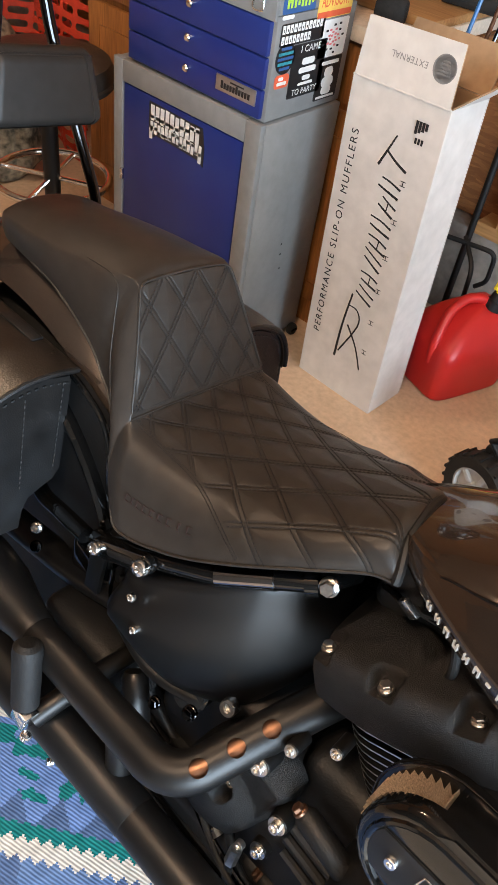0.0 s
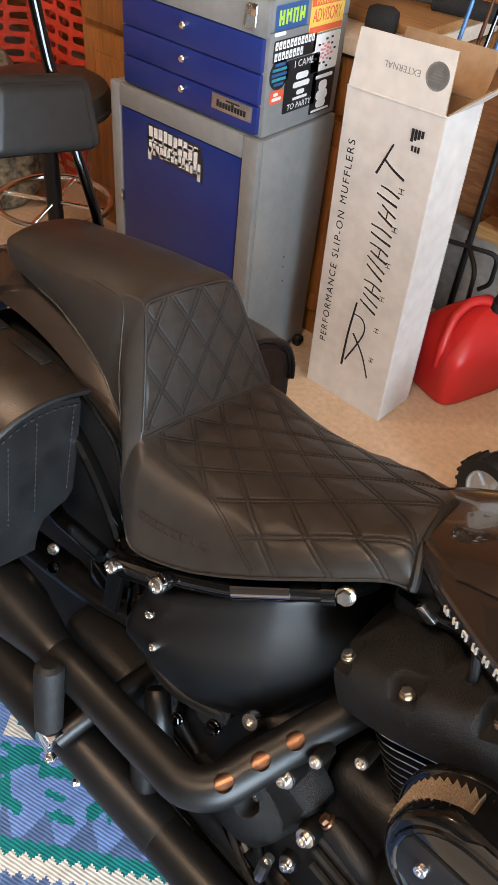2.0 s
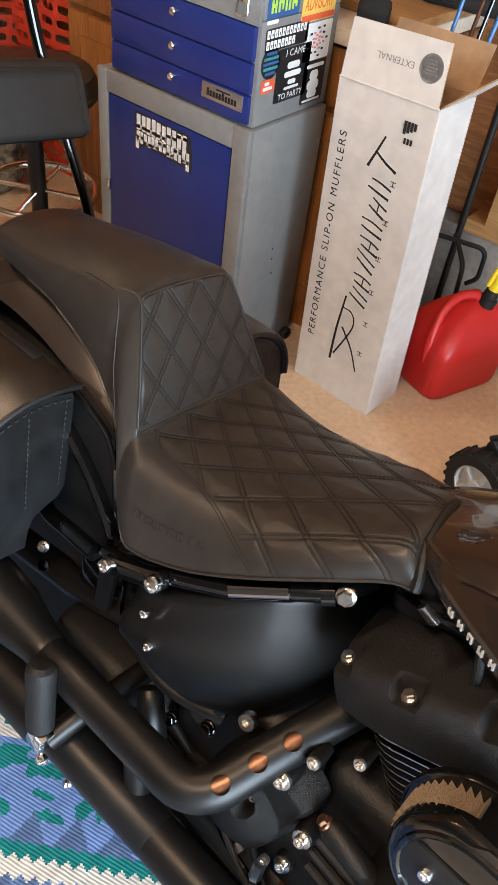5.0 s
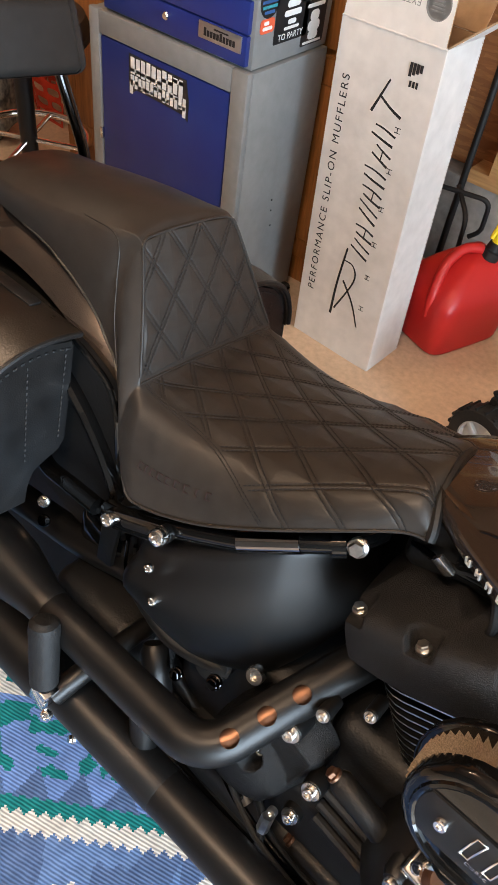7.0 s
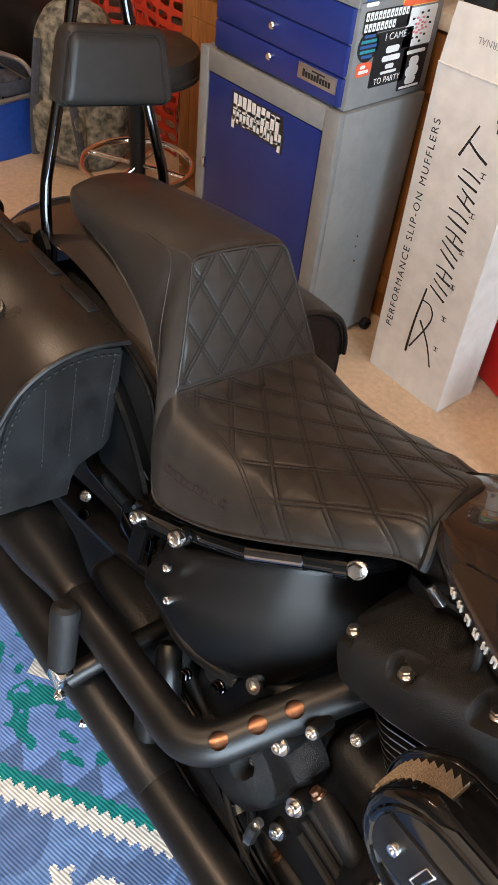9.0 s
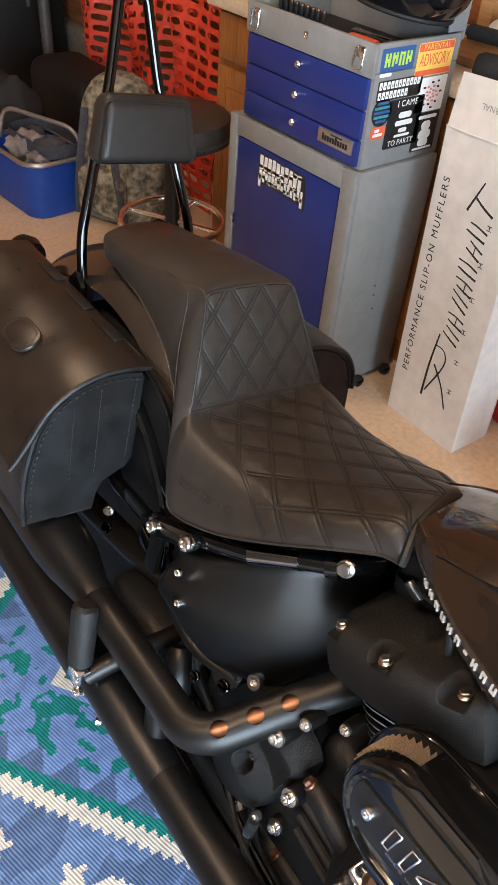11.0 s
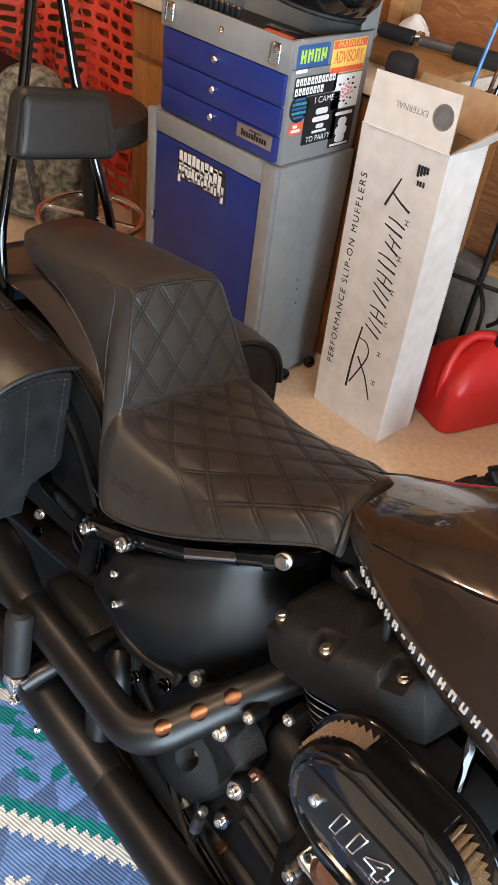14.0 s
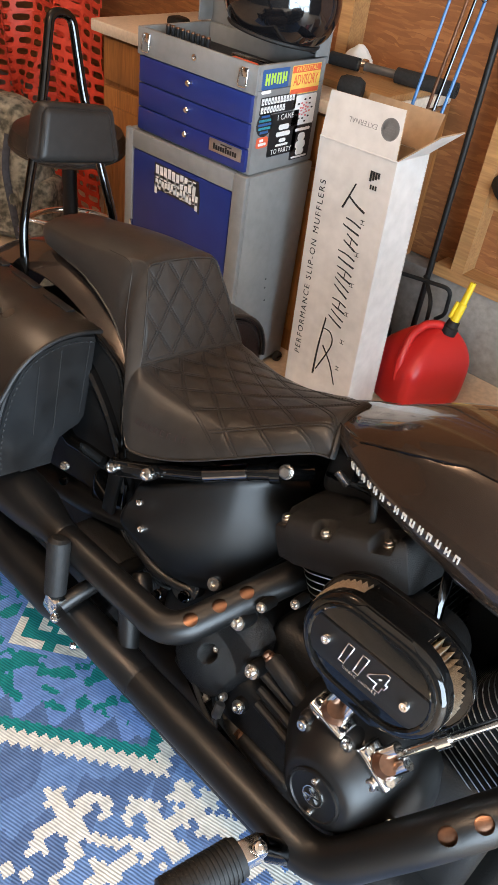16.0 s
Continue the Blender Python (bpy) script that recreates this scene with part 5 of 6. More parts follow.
part("rear_fender", fender_shell(0.424, 0.103, 0.046, 50, 168), TANK_PAINT, bike, "glossy dark brown metallic fender", smooth=55)
for s in (-1, 1):
    strut = [(AX + 0.338 * math.cos(radians(a)), s * 0.124, AZ + 0.338 * math.sin(radians(a))) for a in range(20, 125, 5)]
    part("fender_strut", tubed(strut, 0.011, 10, squash=2.2), GLOSS_BLACK, bike)
part("inner_fender", fender_shell(0.397, 0.110, 0.066, -5, 60, 20), GLOSS_BLACK, bike)
edge = spline([(-0.66, -0.122, 0.672), (-0.618, -0.125, 0.676), (-0.578, -0.125, 0.664), (-0.545, -0.125, 0.647), (-0.525, -0.125, 0.61), (-0.514, -0.125, 0.556), (-0.497, -0.125, 0.50)], 6)
panel = part("fender_side", prism(bmesh.new(), [(q.x, q.z) for q in edge] + [(-0.52, 0.36), (-0.66, 0.40), (-0.70, 0.55)], 0.112, 0.122, Matrix(((1, 0, 0, 0), (0, 0, -1, 0), (0, 1, 0, 0), (0, 0, 0, 1)))), DARK, bike, "black side panel of the inner fender")
part("panel_edge", tubed(edge, 0.0045, 10), GLOSS_BLACK, panel)
bolt(bike, (-0.73, -0.075, 0.705), (0.3, -0.5, 1), 0.004, "round", CHROME, "strut_bolt")
part("turn_signal", lathe(bmesh.new(), [(0.0, -0.02), (0.028, -0.02), (0.034, 0.0), (0.03, 0.018), (0, 0.024)], facing((-1.06, -0.12, 0.66), (-1, -0.2, 0)), 24), GLOSS_BLACK, bike)

# ---- backrest ----
rise = [(-0.868, 0.104, 0.64), (-0.870, 0.104, 0.70), (-0.884, 0.105, 0.768), (-0.945, 0.044, 0.985), (-0.976, 0.022, 1.115)]
bar = part("sissy_bar", tubed(bend([(x, -y, z) for x, y, z in rise] + rise[::-1], 0.03, 8), 0.0085, 16), BLACK_CHROME, bike, "glossy black backrest bar")
for s in (-1, 1):
    part("side_plate", prism(bmesh.new(), [(-0.018, -0.05), (0.02, -0.05), (0.024, 0.04), (0.0, 0.06), (-0.02, 0.04)], -0.004, 0.004, facing((-0.872, s * 0.113, 0.655), (0, s, 0))), GLOSS_BLACK, bar)


def wedge(bm, m):
    """Narrows a block towards its top and sets it in place."""
    for v in bm.verts:
        v.co.y *= 1 - 2.0 * (v.co.z + 0.05)
    bmesh.ops.transform(bm, matrix=m, verts=bm.verts[:])
    return bm


pad = part("backrest_pad", wedge(boxed(-0.026, 0.026, -0.098, 0.098, -0.052, 0.052, bevel=0.02, seg=5), pose(-0.918, 0.010, 0.928, 0, -12, 0)), PAD_VINYL, bike, "black vinyl backrest pad")
face = wedge(boxed(0.010, 0.031, -0.088, 0.088, -0.046, 0.046, bevel=0.014, seg=5), pose(-0.918, 0.004, 0.925, 0, -12, 0))
part("pad_panel", face, PAD_VINYL, pad)
st = bmesh.new()
edge = [Vector((0.0275, y, z)) for y, z in [(-0.076 + 0.152 * k / 30, 0.044) for k in range(31)]]
edge2 = [Vector((0.0275, -0.076, 0.044 - 0.088 * k / 20)) for k in range(21)]
for e in (edge, edge2):
    e = [pose(-0.918, 0.004, 0.925, 0, -12, 0) @ q for q in e]
    stitch_row(st, e, [Vector((1, -0.3, 0.3)).normalized()] * len(e), lift=0.001)
part("stitching", st, THREAD, pad, smooth=None)

# ---- saddlebags ----
BAG = [(-0.137, 0.692), (-0.17, 0.697), (-0.207, 0.694), (-0.245, 0.68), (-0.275, 0.655), (-0.297, 0.61), (-0.310, 0.55), (-0.313, 0.50), (-0.310, 0.448), (-0.26, 0.447), (-0.20, 0.446), (-0.197, 0.475), (-0.188, 0.497), (-0.168, 0.508), (-0.150, 0.516), (-0.141, 0.53), (-0.138, 0.60)]


def saddlebag(side, x0, x1, label):
    """A leather bag hung on one side of the rear wheel (side -1 right, 1 left), with its lid, straps and sewn front."""
    loops = []
    for x, g in ((x0 + 0.012, 0.965), (x0 + 0.003, 0.985), (x0, 1.0), (x0 - 0.2, 1.01), (x1, 1.0), (x1 - 0.01, 0.97)):
        lp = []
        for y, z in BAG:
            cy, cz = -0.225, 0.57
            lp.append((x, -side * (cy + (y - cy) * g), cz + (z - cz) * g))
        loops.append(lp)
    bag = part("saddlebag", loft(bmesh.new(), loops), BAG_LEATHER, bike, label, smooth=50)
    # front gusset welt and seams
    pts = [Vector((x0 + 0.006, -side * y, z)) for y, z in BAG[1:9]]
    part("welt", tubed(spline(pts, 5), 0.005, 8), BAG_LEATHER, bag)
    pts = [Vector((x0 + 0.006, -side * y, z)) for y, z in BAG[9:]] + [Vector((x0 + 0.006, side * 0.137, 0.68))]
    part("welt", tubed(pts, 0.0035, 8), BAG_LEATHER, bag)
    sb = bmesh.new()
    fx = Vector((1, 0, 0.15)).normalized()
    lines = [[(-0.150 - 0.004 * (k / 20), 0.68 - 0.135 * k / 20) for k in range(21)],
             [(-0.205, 0.672 - 0.15 * k / 20) for k in range(21)],
             [(-0.245, 0.65 - 0.13 * k / 20) for k in range(21)]]
    for ln in lines:
        p = [Vector((x0 + 0.0135, -side * y, z)) for y, z in ln]
        stitch_row(sb, p, [fx] * len(p), pitch=0.009, length=0.005, r=0.0009, lift=0.0004)
    cy, cz = -0.225, 0.57
    p = spline([Vector((x0 + 0.0135, -side * (cy + (y - cy) * 0.9), cz + (z - cz) * 0.9)) for y, z in BAG[:9]], 6)
    stitch_row(sb, p, [fx] * len(p), pitch=0.011, length=0.006, r=0.0012, lift=0.0006)
    part("lacing", sb, LACE, bag, smooth=None)
    # lid: a curved flap over top and outer side
    LID = [(-0.132, 0.702), (-0.17, 0.706), (-0.21, 0.703), (-0.25, 0.688), (-0.284, 0.660), (-0.308, 0.62), (-0.326, 0.59), (-0.338, 0.575)]
    if side > 0:
        LID = LID[:4] + [(-0.278, 0.664), (-0.298, 0.63), (-0.306, 0.60)]
    top = spline([(0, y, z) for y, z in LID], 5)
    under = [q + Vector((0, 0.006, -0.007)) for q in top][::-1]
    loops = []
    for k in range(13):
        x = x0 + 0.016 + (x1 - x0 - 0.02) * k / 12
        wob = 0.0025 * math.sin(k * 1.3)
        loops.append([(x, -side * q.y, q.z + wob * min(1, (q.y + 0.13) / -0.05)) for q in top + under])
    lid = part("lid", loft(bmesh.new(), loops), LIT_LID_LEATHER, bag, "smooth dark leather lid", smooth=50)
    edge = [Vector((x0 + 0.0165, -side * q.y, q.z - 0.004)) for q in top]
    part("edge_binding", tubed(edge, 0.0042, 8), BAG_LEATHER, lid)
    for sx in (-0.70, -0.80, -0.90):
        tab = part("hinge_tab", boxed(sx - 0.036, sx + 0.036, -0.009, 0.009, -0.001, 0.0028, bevel=0.0012, m=Matrix.Translation((0, side * 0.146, 0.7045))), BAG_LEATHER, lid)
        for q in (-0.024, 0, 0.024):
            bolt(tab, (sx + q, side * 0.146, 0.7075), (0, 0, 1), 0.003, "round", BLACK_CHROME, "rivet")
    patch = prism(bmesh.new(), stadium(0.078, 0.048, 8), -0.003, 0.0025, facing((-0.752, side * 0.258, 0.6855), (0, side * 0.48, 0.88), (0, side * -0.8, 0.5)), bevel=0.002)
    patch = part("patch", patch, LIT_LID_LEATHER, lid)
    rim = [facing((-0.752, side * 0.258, 0.6855), (0, side * 0.48, 0.88), (0, side * -0.8, 0.5)) @ Vector((x, y, 0.0025)) for x, y in stadium(0.066, 0.036, 8)]
    stitch_row(sb2 := bmesh.new(), rim + rim[:1], [Vector((0, side * 0.48, 0.88))] * (len(rim) + 1), pitch=0.006, length=0.004)
    part("lacing", sb2, LACE, lid, smooth=None)
    return bag


saddlebag(-1, -0.612, -1.02, "black leather saddlebag with sewn seams")
saddlebag(1, -0.60, -1.02, "black leather saddlebag with sewn seams").location.z = -0.018
# dark block added to close the see-through gap between bag and fender
part("dark_gap_filler", boxed(-1.0, -0.64, -0.140, -0.085, 0.585, 0.640, bevel=0.006), DARK, bike)
part("bag_bracket", tubed(bend([(-0.70, -0.13, 0.50), (-0.62, -0.15, 0.47), (-0.56, -0.16, 0.49), (-0.50, -0.165, 0.50)], 0.02), 0.012, 12), GLOSS_BLACK, bike)
bolt(bike, (-0.60, -0.170, 0.430), (0.4, -0.8, 0.4), 0.007, "hex", STEEL)
bolt(bike, (-0.585, -0.18, 0.41), (0.4, -0.8, 0.4), 0.007, "hex", BLACK_CHROME)

# ---- frame under the seat ----
part("frame_tube", tubed(bend([(-0.49, -0.155, 0.50), (-0.462, -0.158, 0.512), (-0.370, -0.152, 0.562), (-0.296, -0.138, 0.599), (-0.236, -0.112, 0.634), (-0.197, -0.088, 0.650), (-0.19, -0.03, 0.635)], 0.03), 0.0125, 16), GLOSS_BLACK, bike)
part("strut_plate", prism(bmesh.new(), stadium(0.115, 0.026), -0.004, 0.006, facing((-0.423, -0.170, 0.537), (0, -1, 0.05)) @ pose(0, 0, 0, 0, 0, 27), bevel=0.002), GLOSS_BLACK, bike)
part("plate_slot", prism(bmesh.new(), stadium(0.05, 0.010), 0.005, 0.0075, facing((-0.423, -0.170, 0.537), (0, -1, 0.05)) @ pose(0, 0, 0, 0, 0, 27), bevel=0.001), SATIN_BLACK, bike)
bolt(bike, (-0.465, -0.180, 0.517), (0.1, -1, 0.3), 0.010, "round", CHROME, "frame_bolt")
bolt(bike, (-0.382, -0.180, 0.558), (0.1, -1, 0.3), 0.0115, "round", CHROME, "frame_bolt")
bolt(bike, (-0.185, -0.103, 0.665), (0.25, -1, 0.35), 0.0092, "hex", STEEL, "seat_bolt")
part("tube_sleeve", tubed([(-0.300, -0.139, 0.597), (-0.240, -0.114, 0.632)], 0.0138, 16), SMOKED_CHROME, bike)
part("tube_clamp", tubed([(-0.214, -0.098, 0.643), (-0.202, -0.090, 0.648)], 0.017, 16), GLOSS_BLACK, bike)
for s in (-1, 1):
    part("swing_arm", tubed(bend([(-0.80, s * 0.13, 0.31), (-0.55, s * 0.13, 0.36), (-0.42, s * 0.12, 0.40)], 0.05), 0.024, 14), SATIN_BLACK, bike)
part("frame_upright", prism(bmesh.new(), [(-0.013, -0.055), (0.012, -0.055), (0.014, 0.04), (0.008, 0.052), (-0.010, 0.052), (-0.014, 0.04)], -0.004, 0.004, facing((-0.484, -0.152, 0.455), (0.1, -1, 0.05)), bevel=0.002), SATIN_BLACK, bike)
part("frame_tube", tubed(bend([(-0.485, -0.12, 0.50), (-0.47, -0.11, 0.40), (-0.43, -0.11, 0.28), (-0.3, -0.11, 0.2)], 0.05), 0.015, 12), SATIN_BLACK, bike)
part("frame_rail", tubed(bend([(-0.44, -0.13, 0.24), (-0.2, -0.13, 0.17), (0.35, -0.12, 0.17), (0.5, -0.08, 0.35)], 0.08), 0.016, 12), GLOSS_BLACK, bike)
part("rear_frame", boxed(-0.52, -0.43, -0.12, 0.12, 0.22, 0.52, bevel=0.02), DARK, bike)
part("battery_box", boxed(-0.43, -0.22, -0.06, 0.12, 0.33, 0.56, bevel=0.02), DARK, bike)

# ---- side cover: a drum-shaped shell below the frame tube ----
outline = [(-0.430 + 0.06 * k / 6, -0.175 + 0.010 * max(0, 1 - k / 1.5) ** 2) for k in range(6)]
outline += [(-0.370 + 0.2 * math.sin(t), 0.025 - 0.2 * math.cos(t)) for t in (radians(80) * k / 30 for k in range(31))]
loops = []
for k, (x, y) in enumerate(outline):
    zt = 0.502 + 0.60 * (x + 0.425) if x < -0.24 else 0.611 + 0.28 * (x + 0.24) - 0.9 * max(0, x + 0.205)
    zb = 0.425 - 0.035 * min(1, (x + 0.43) / 0.12) + 0.10 * max(0, (x + 0.225) / 0.05) ** 1.6
    n = Vector((0, -1)) if x <= -0.37 else Vector(((x + 0.37) / 0.2, (y - 0.025) / 0.2))
    at = lambda off, z: Vector((x - n.x * off, y - n.y * off, z))
    lp = [at(0.07, zt + 0.002), at(0.030, zt + 0.001), at(0.022, zt - 0.002), at(0.017, zt - 0.008), at(0.0145, zt - 0.015), at(0.012, zt - 0.026)]
    for q in range(1, 11):
        u = q / 10
        lp.append(at(0.022 * (1 - u / 0.67) ** 2 - 0.010 + 0.06 * max(0, u - 0.86), zt - 0.026 - (zt - 0.026 - zb) * u))
    lp.append(at(0.06, zb + 0.004))
    loops.append(lp)
cover = part("side_cover", loft(bmesh.new(), loops), MATTE_COVER, bike, "matte black curved side cover", smooth=50)
bolt(cover, (-0.387, -0.180, 0.497), (0.1, -1, 0.2), 0.0065, "round", CHROME, "screw")
bolt(cover, (-0.366, -0.187, 0.459), (0.1, -1, 0.2), 0.0065, "round", CHROME, "screw")
part("cover_edge", tubed([(-0.437, -0.168, 0.495), (-0.434, -0.170, 0.455), (-0.425, -0.168, 0.42)], 0.0026, 8), BLACK_CHROME, cover)
part("lower_guard", tubed(spline([(-0.415, -0.165, 0.415), (-0.34, -0.165, 0.382), (-0.26, -0.135, 0.372)], 8), 0.008, 10, squash=0.5), SATIN_BLACK, bike)

# ---- engine ----
part("crankcase", boxed(-0.13, 0.30, -0.11, 0.12, 0.17, 0.42, bevel=0.03, seg=3), DARK, bike)
part("backbone", boxed(-0.16, 0.48, -0.05, 0.05, 0.63, 0.72, bevel=0.02, seg=3), DARK, bike)
part("primary_cover", boxed(-0.38, 0.48, 0.10, 0.22, 0.16, 0.44, bevel=0.05, seg=4), GLOSS_BLACK, bike, "gloss black primary cover")
part("left_engine_side", boxed(-0.26, 0.46, 0.06, 0.15, 0.36, 0.66, bevel=0.02, seg=2), DARK, bike)
part("oil_tank", boxed(-0.36, -0.20, -0.03, 0.15, 0.50, 0.60, bevel=0.03, seg=3), DARK, bike)
part("oil_pan", boxed(-0.40, 0.34, -0.165, 0.12, 0.13, 0.215, bevel=0.03, seg=3), DARK, bike)
part("gearbox", boxed(-0.36, -0.10, -0.11, 0.12, 0.19, 0.40, bevel=0.03, seg=3), DARK, bike)
REAR = pose(-0.055, 0, 0.645, 0, -24, 0)      # rear cylinder head
FRONT = pose(0.322, 0, 0.632, 0, 24, 0)


def cylinder(m, count):
    """A finned barrel: a dark core and thin plates with bright machined rims."""
    core = part("cylinder", boxed(-0.075, 0.075, -0.085, 0.085, -0.27, -0.02, bevel=0.02, m=m), DARK, bike)
    part("head", boxed(-0.104, 0.104, -0.124, 0.118, -0.066, -0.040, bevel=0.010, seg=3, m=m), DARK, core)
    for k in range(count):
        z = -0.072 - 0.0125 * k
        bm = bmesh.new()
        g = 1.0 - 0.012 * k
        prism(bm, rounded_rect(0.102 * g, 0.118 * g, 0.045), -0.0011, 0.0011, m @ Matrix.Translation((0, 0, z)))
        up = m.to_3x3() @ Vector((0, 0, 1))
        bm.normal_update()
        for f in bm.faces:
            f.material_index = 0 if abs(f.normal.dot(up)) > 0.5 else 1
        part("fin", bm, [DARK, FIN_EDGE], core)
    return core


cylinder(REAR, 12)
cylinder(FRONT, 14)


def rocker_cover(m, bolts):
    """A cast cover with rounded plan corners, two humps and sunk bolt seats."""
    bm = bmesh.new()
    nu, nw = 120, 120
    rows = []
    for a in range(nu + 1):
        row = []
        for b in range(nw + 1):
            su, sw = math.sin((-1 + 2 * a / nu) * math.pi / 2), math.sin((-1 + 2 * b / nw) * math.pi / 2)
            r = max(abs(su), abs(sw))
            e = max(0.0, 1 - r ** 16) ** 0.45
            x = 0.127 * su * math.sqrt(1 - 0.20 * sw * sw)
            y = -0.014 + 0.142 * sw * math.sqrt(1 - 0.20 * su * su)
            # the wall tucks in towards the foot
            tuck = 1 - 0.05 * (1 - e)
            h = -0.048 + 0.068 * e
            for hx in (-0.050, 0.056):
                g = max(abs(x - hx) / 0.042, abs(y + 0.008) / 0.075)
                h += 0.011 / (1 + math.exp((g - 1) * 8)) * e
            for bx, by in bolts:
                rr = (((x - bx) / 0.0150) ** 4 + (max(0.0, y - by) / 0.0145) ** 4) ** 0.25
                h -= max(0.0, h - 0.001) / (1 + math.exp((rr - 1) * 22))
            row.append(bm.verts.new(m @ Vector((x * tuck, -0.014 + (y + 0.014) * tuck, h))))
        rows.append(row)
    for a in range(nu):
        for b in range(nw):
            bm.faces.new((rows[a][b], rows[a + 1][b], rows[a + 1][b + 1], rows[a][b + 1]))
    cov = part("rocker_cover", bm, WRINKLE, bike, "wrinkle-black cast rocker cover", smooth=70)
    part("cover_skirt", prism(bmesh.new(), rounded_rect(0.106, 0.120, 0.04), -0.056, -0.044, m @ Matrix.Translation((0, -0.012, 0))), GLOSS_BLACK, cov)
    for bx, by in bolts:
        bolt(cov, m @ Vector((bx, by, 0.006)), m.to_3x3() @ Vector((0, -0.1, 1)), 0.0068, "hex")
    return cov


rocker_cover(REAR, [(-0.103, -0.116), (-0.019, -0.134), (0.073, -0.120)])
rocker_cover(FRONT, [(-0.085, -0.105), (0.0, -0.118), (0.085, -0.105)])
part("spark_wire", tubed(spline([(-0.06, -0.07, 0.70), (-0.045, -0.095, 0.71), (-0.035, -0.10, 0.685), (-0.04, -0.09, 0.66)], 6), 0.005, 10), RUBBER, bike)
for k in range(4):
    a = Vector((-0.150 + 0.012 * k, -0.045 - 0.008 * k, 0.665 + 0.006 * k))
    part("cable", tubed(spline([a, a + Vector((0.05, -0.025 + 0.006 * k, 0.024)), a + Vector((0.11, -0.012, 0.030)), a + Vector((0.17, 0.01, 0.022))], 6), 0.0042 - 0.0004 * k, 8), RUBBER if k % 2 else GLOSS_BLACK, bike)
part("cable_clip", boxed(-0.012, 0.012, -0.004, 0.004, -0.007, 0.007, bevel=0.002, m=pose(-0.105, -0.085, 0.70, 20, 30, 10)), STEEL, bike)
part("coil", boxed(-0.10, 0.03, -0.075, -0.02, 0.69, 0.735, bevel=0.008), GLOSS_BLACK, bike)
part("tank_mount", tubed([(-0.10, -0.05, 0.70), (0.10, -0.05, 0.73)], 0.014, 12), GLOSS_BLACK, bike)
part("lever", tubed(spline([(0.085, -0.10, 0.70), (0.105, -0.13, 0.66), (0.118, -0.145, 0.61)], 6), [0.008] * 6 + [0.006] * 6 + [0.003], 10, squash=0.25), BLACK_CHROME, bike)

# ---- air cleaner ----
ACN = Vector((0.0, -1, 0.06)).normalized()
ACM = facing(Vector((0.0865, -0.232, 0.5965)) - ACN * 0.238, ACN)
acb = part("air_cleaner", prism(bmesh.new(), stadium(0.230, 0.154), 0.178, 0.187, ACM, bevel=0.002), GLOSS_BLACK, bike, "gloss black oval air cleaner")
part("intake", prism(bmesh.new(), stadium(0.140, 0.088), 0.10, 0.179, ACM), DARK, acb)
oval = stadium(0.198, 0.132, 40)
ring = []
for (xa, ya), (xb, yb) in zip(oval, oval[1:] + oval[:1]):
    q = max(1, round(math.hypot(xb - xa, yb - ya) / 0.0008))
    ring += [(xa + (xb - xa) * e / q, ya + (yb - ya) * e / q) for e in range(q)]
zz = []
for k in range(124):
    x, y = ring[int(k * len(ring) / 124)]
    g = 1.0 if k % 2 else 0.82
    cx = max(-0.033, min(0.033, x))
    zz.append((cx * 1.2 + (x - cx) * g * 1.02 - 0.002, y * g * 1.02))
part("filter", prism(bmesh.new(), zz, 0.186, 0.219, ACM), BRASS_MESH, acb, "pleated wire-mesh filter", smooth=None)
part("cover_rim", prism(bmesh.new(), stadium(0.210, 0.142), 0.2165, 0.238, ACM, bevel=0.010, seg=5), GLOSS_BLACK, acb)
rim = [ACM @ Vector((x, y, 0.2375)) for x, y in stadium(0.180, 0.112)]
part("rim_bead", tubed(rim + rim[:1], 0.004, 8, caps=False), GLOSS_BLACK, acb)
inset = [(x, max(-0.034, min(0.020, y))) for x, y in stadium(0.174, 0.102)]
plate = part("face_plate", prism(bmesh.new(), inset, 0.235, 0.2405, ACM, bevel=0.0015), MATTE_COVER, acb, "satin black face plate")
bolt(plate, ACM @ Vector((-0.0605, -0.004, 0.241)), ACN, 0.0062, "socket", CHROME, "screw")
bolt(plate, ACM @ Vector((0.0605, -0.006, 0.241)), ACN, 0.0062, "socket", CHROME, "screw")
for ch, dx in (("1", -0.024), ("1", -0.003), ("4", 0.022)):
    lettering("numeral", ch, 0.039, ACM @ Matrix.Translation((dx * 1.08 - 0.006, -0.004, 0.2410)) @ Matrix.Diagonal((1.2, 1, 1, 1)), CHROME, plate, 0.0, 1.0, "silver outlined numeral", shear=0.12, outline=0.0008)
lettering("caption", "CUBIC INCHES", 0.0056, ACM @ Matrix.Translation((-0.002, -0.0225, 0.2412)), CHROME, plate, 0.0004, 1.5)
for s, x0, x1 in ((1, -0.052, 0.046), (-1, -0.06, 0.06)):
    strap = bmesh.new()
    loops = []
    for k in range(9):
        h = 0.186 + 0.034 * k / 8
        loops.append([ACM @ Vector((x, s * (0.070 - 0.002 * abs(k - 4) / 4 + dz), h)) for x, dz in ((x0, -0.004), (x0 + 0.01, 0.0), (0, 0.002), (x1 - 0.01, 0.0), (x1, -0.004), (x1, -0.012), (x0, -0.012))])
    part("bridge", loft(strap, loops), GLOSS_BLACK, acb)
wire = [ACM @ Vector((x, y, 0.1875)) for x, y in stadium(0.229, 0.153)]
part("rim_wire", tubed(wire + wire[:1], 0.0014, 8, caps=False), BLACK_CHROME, acb)

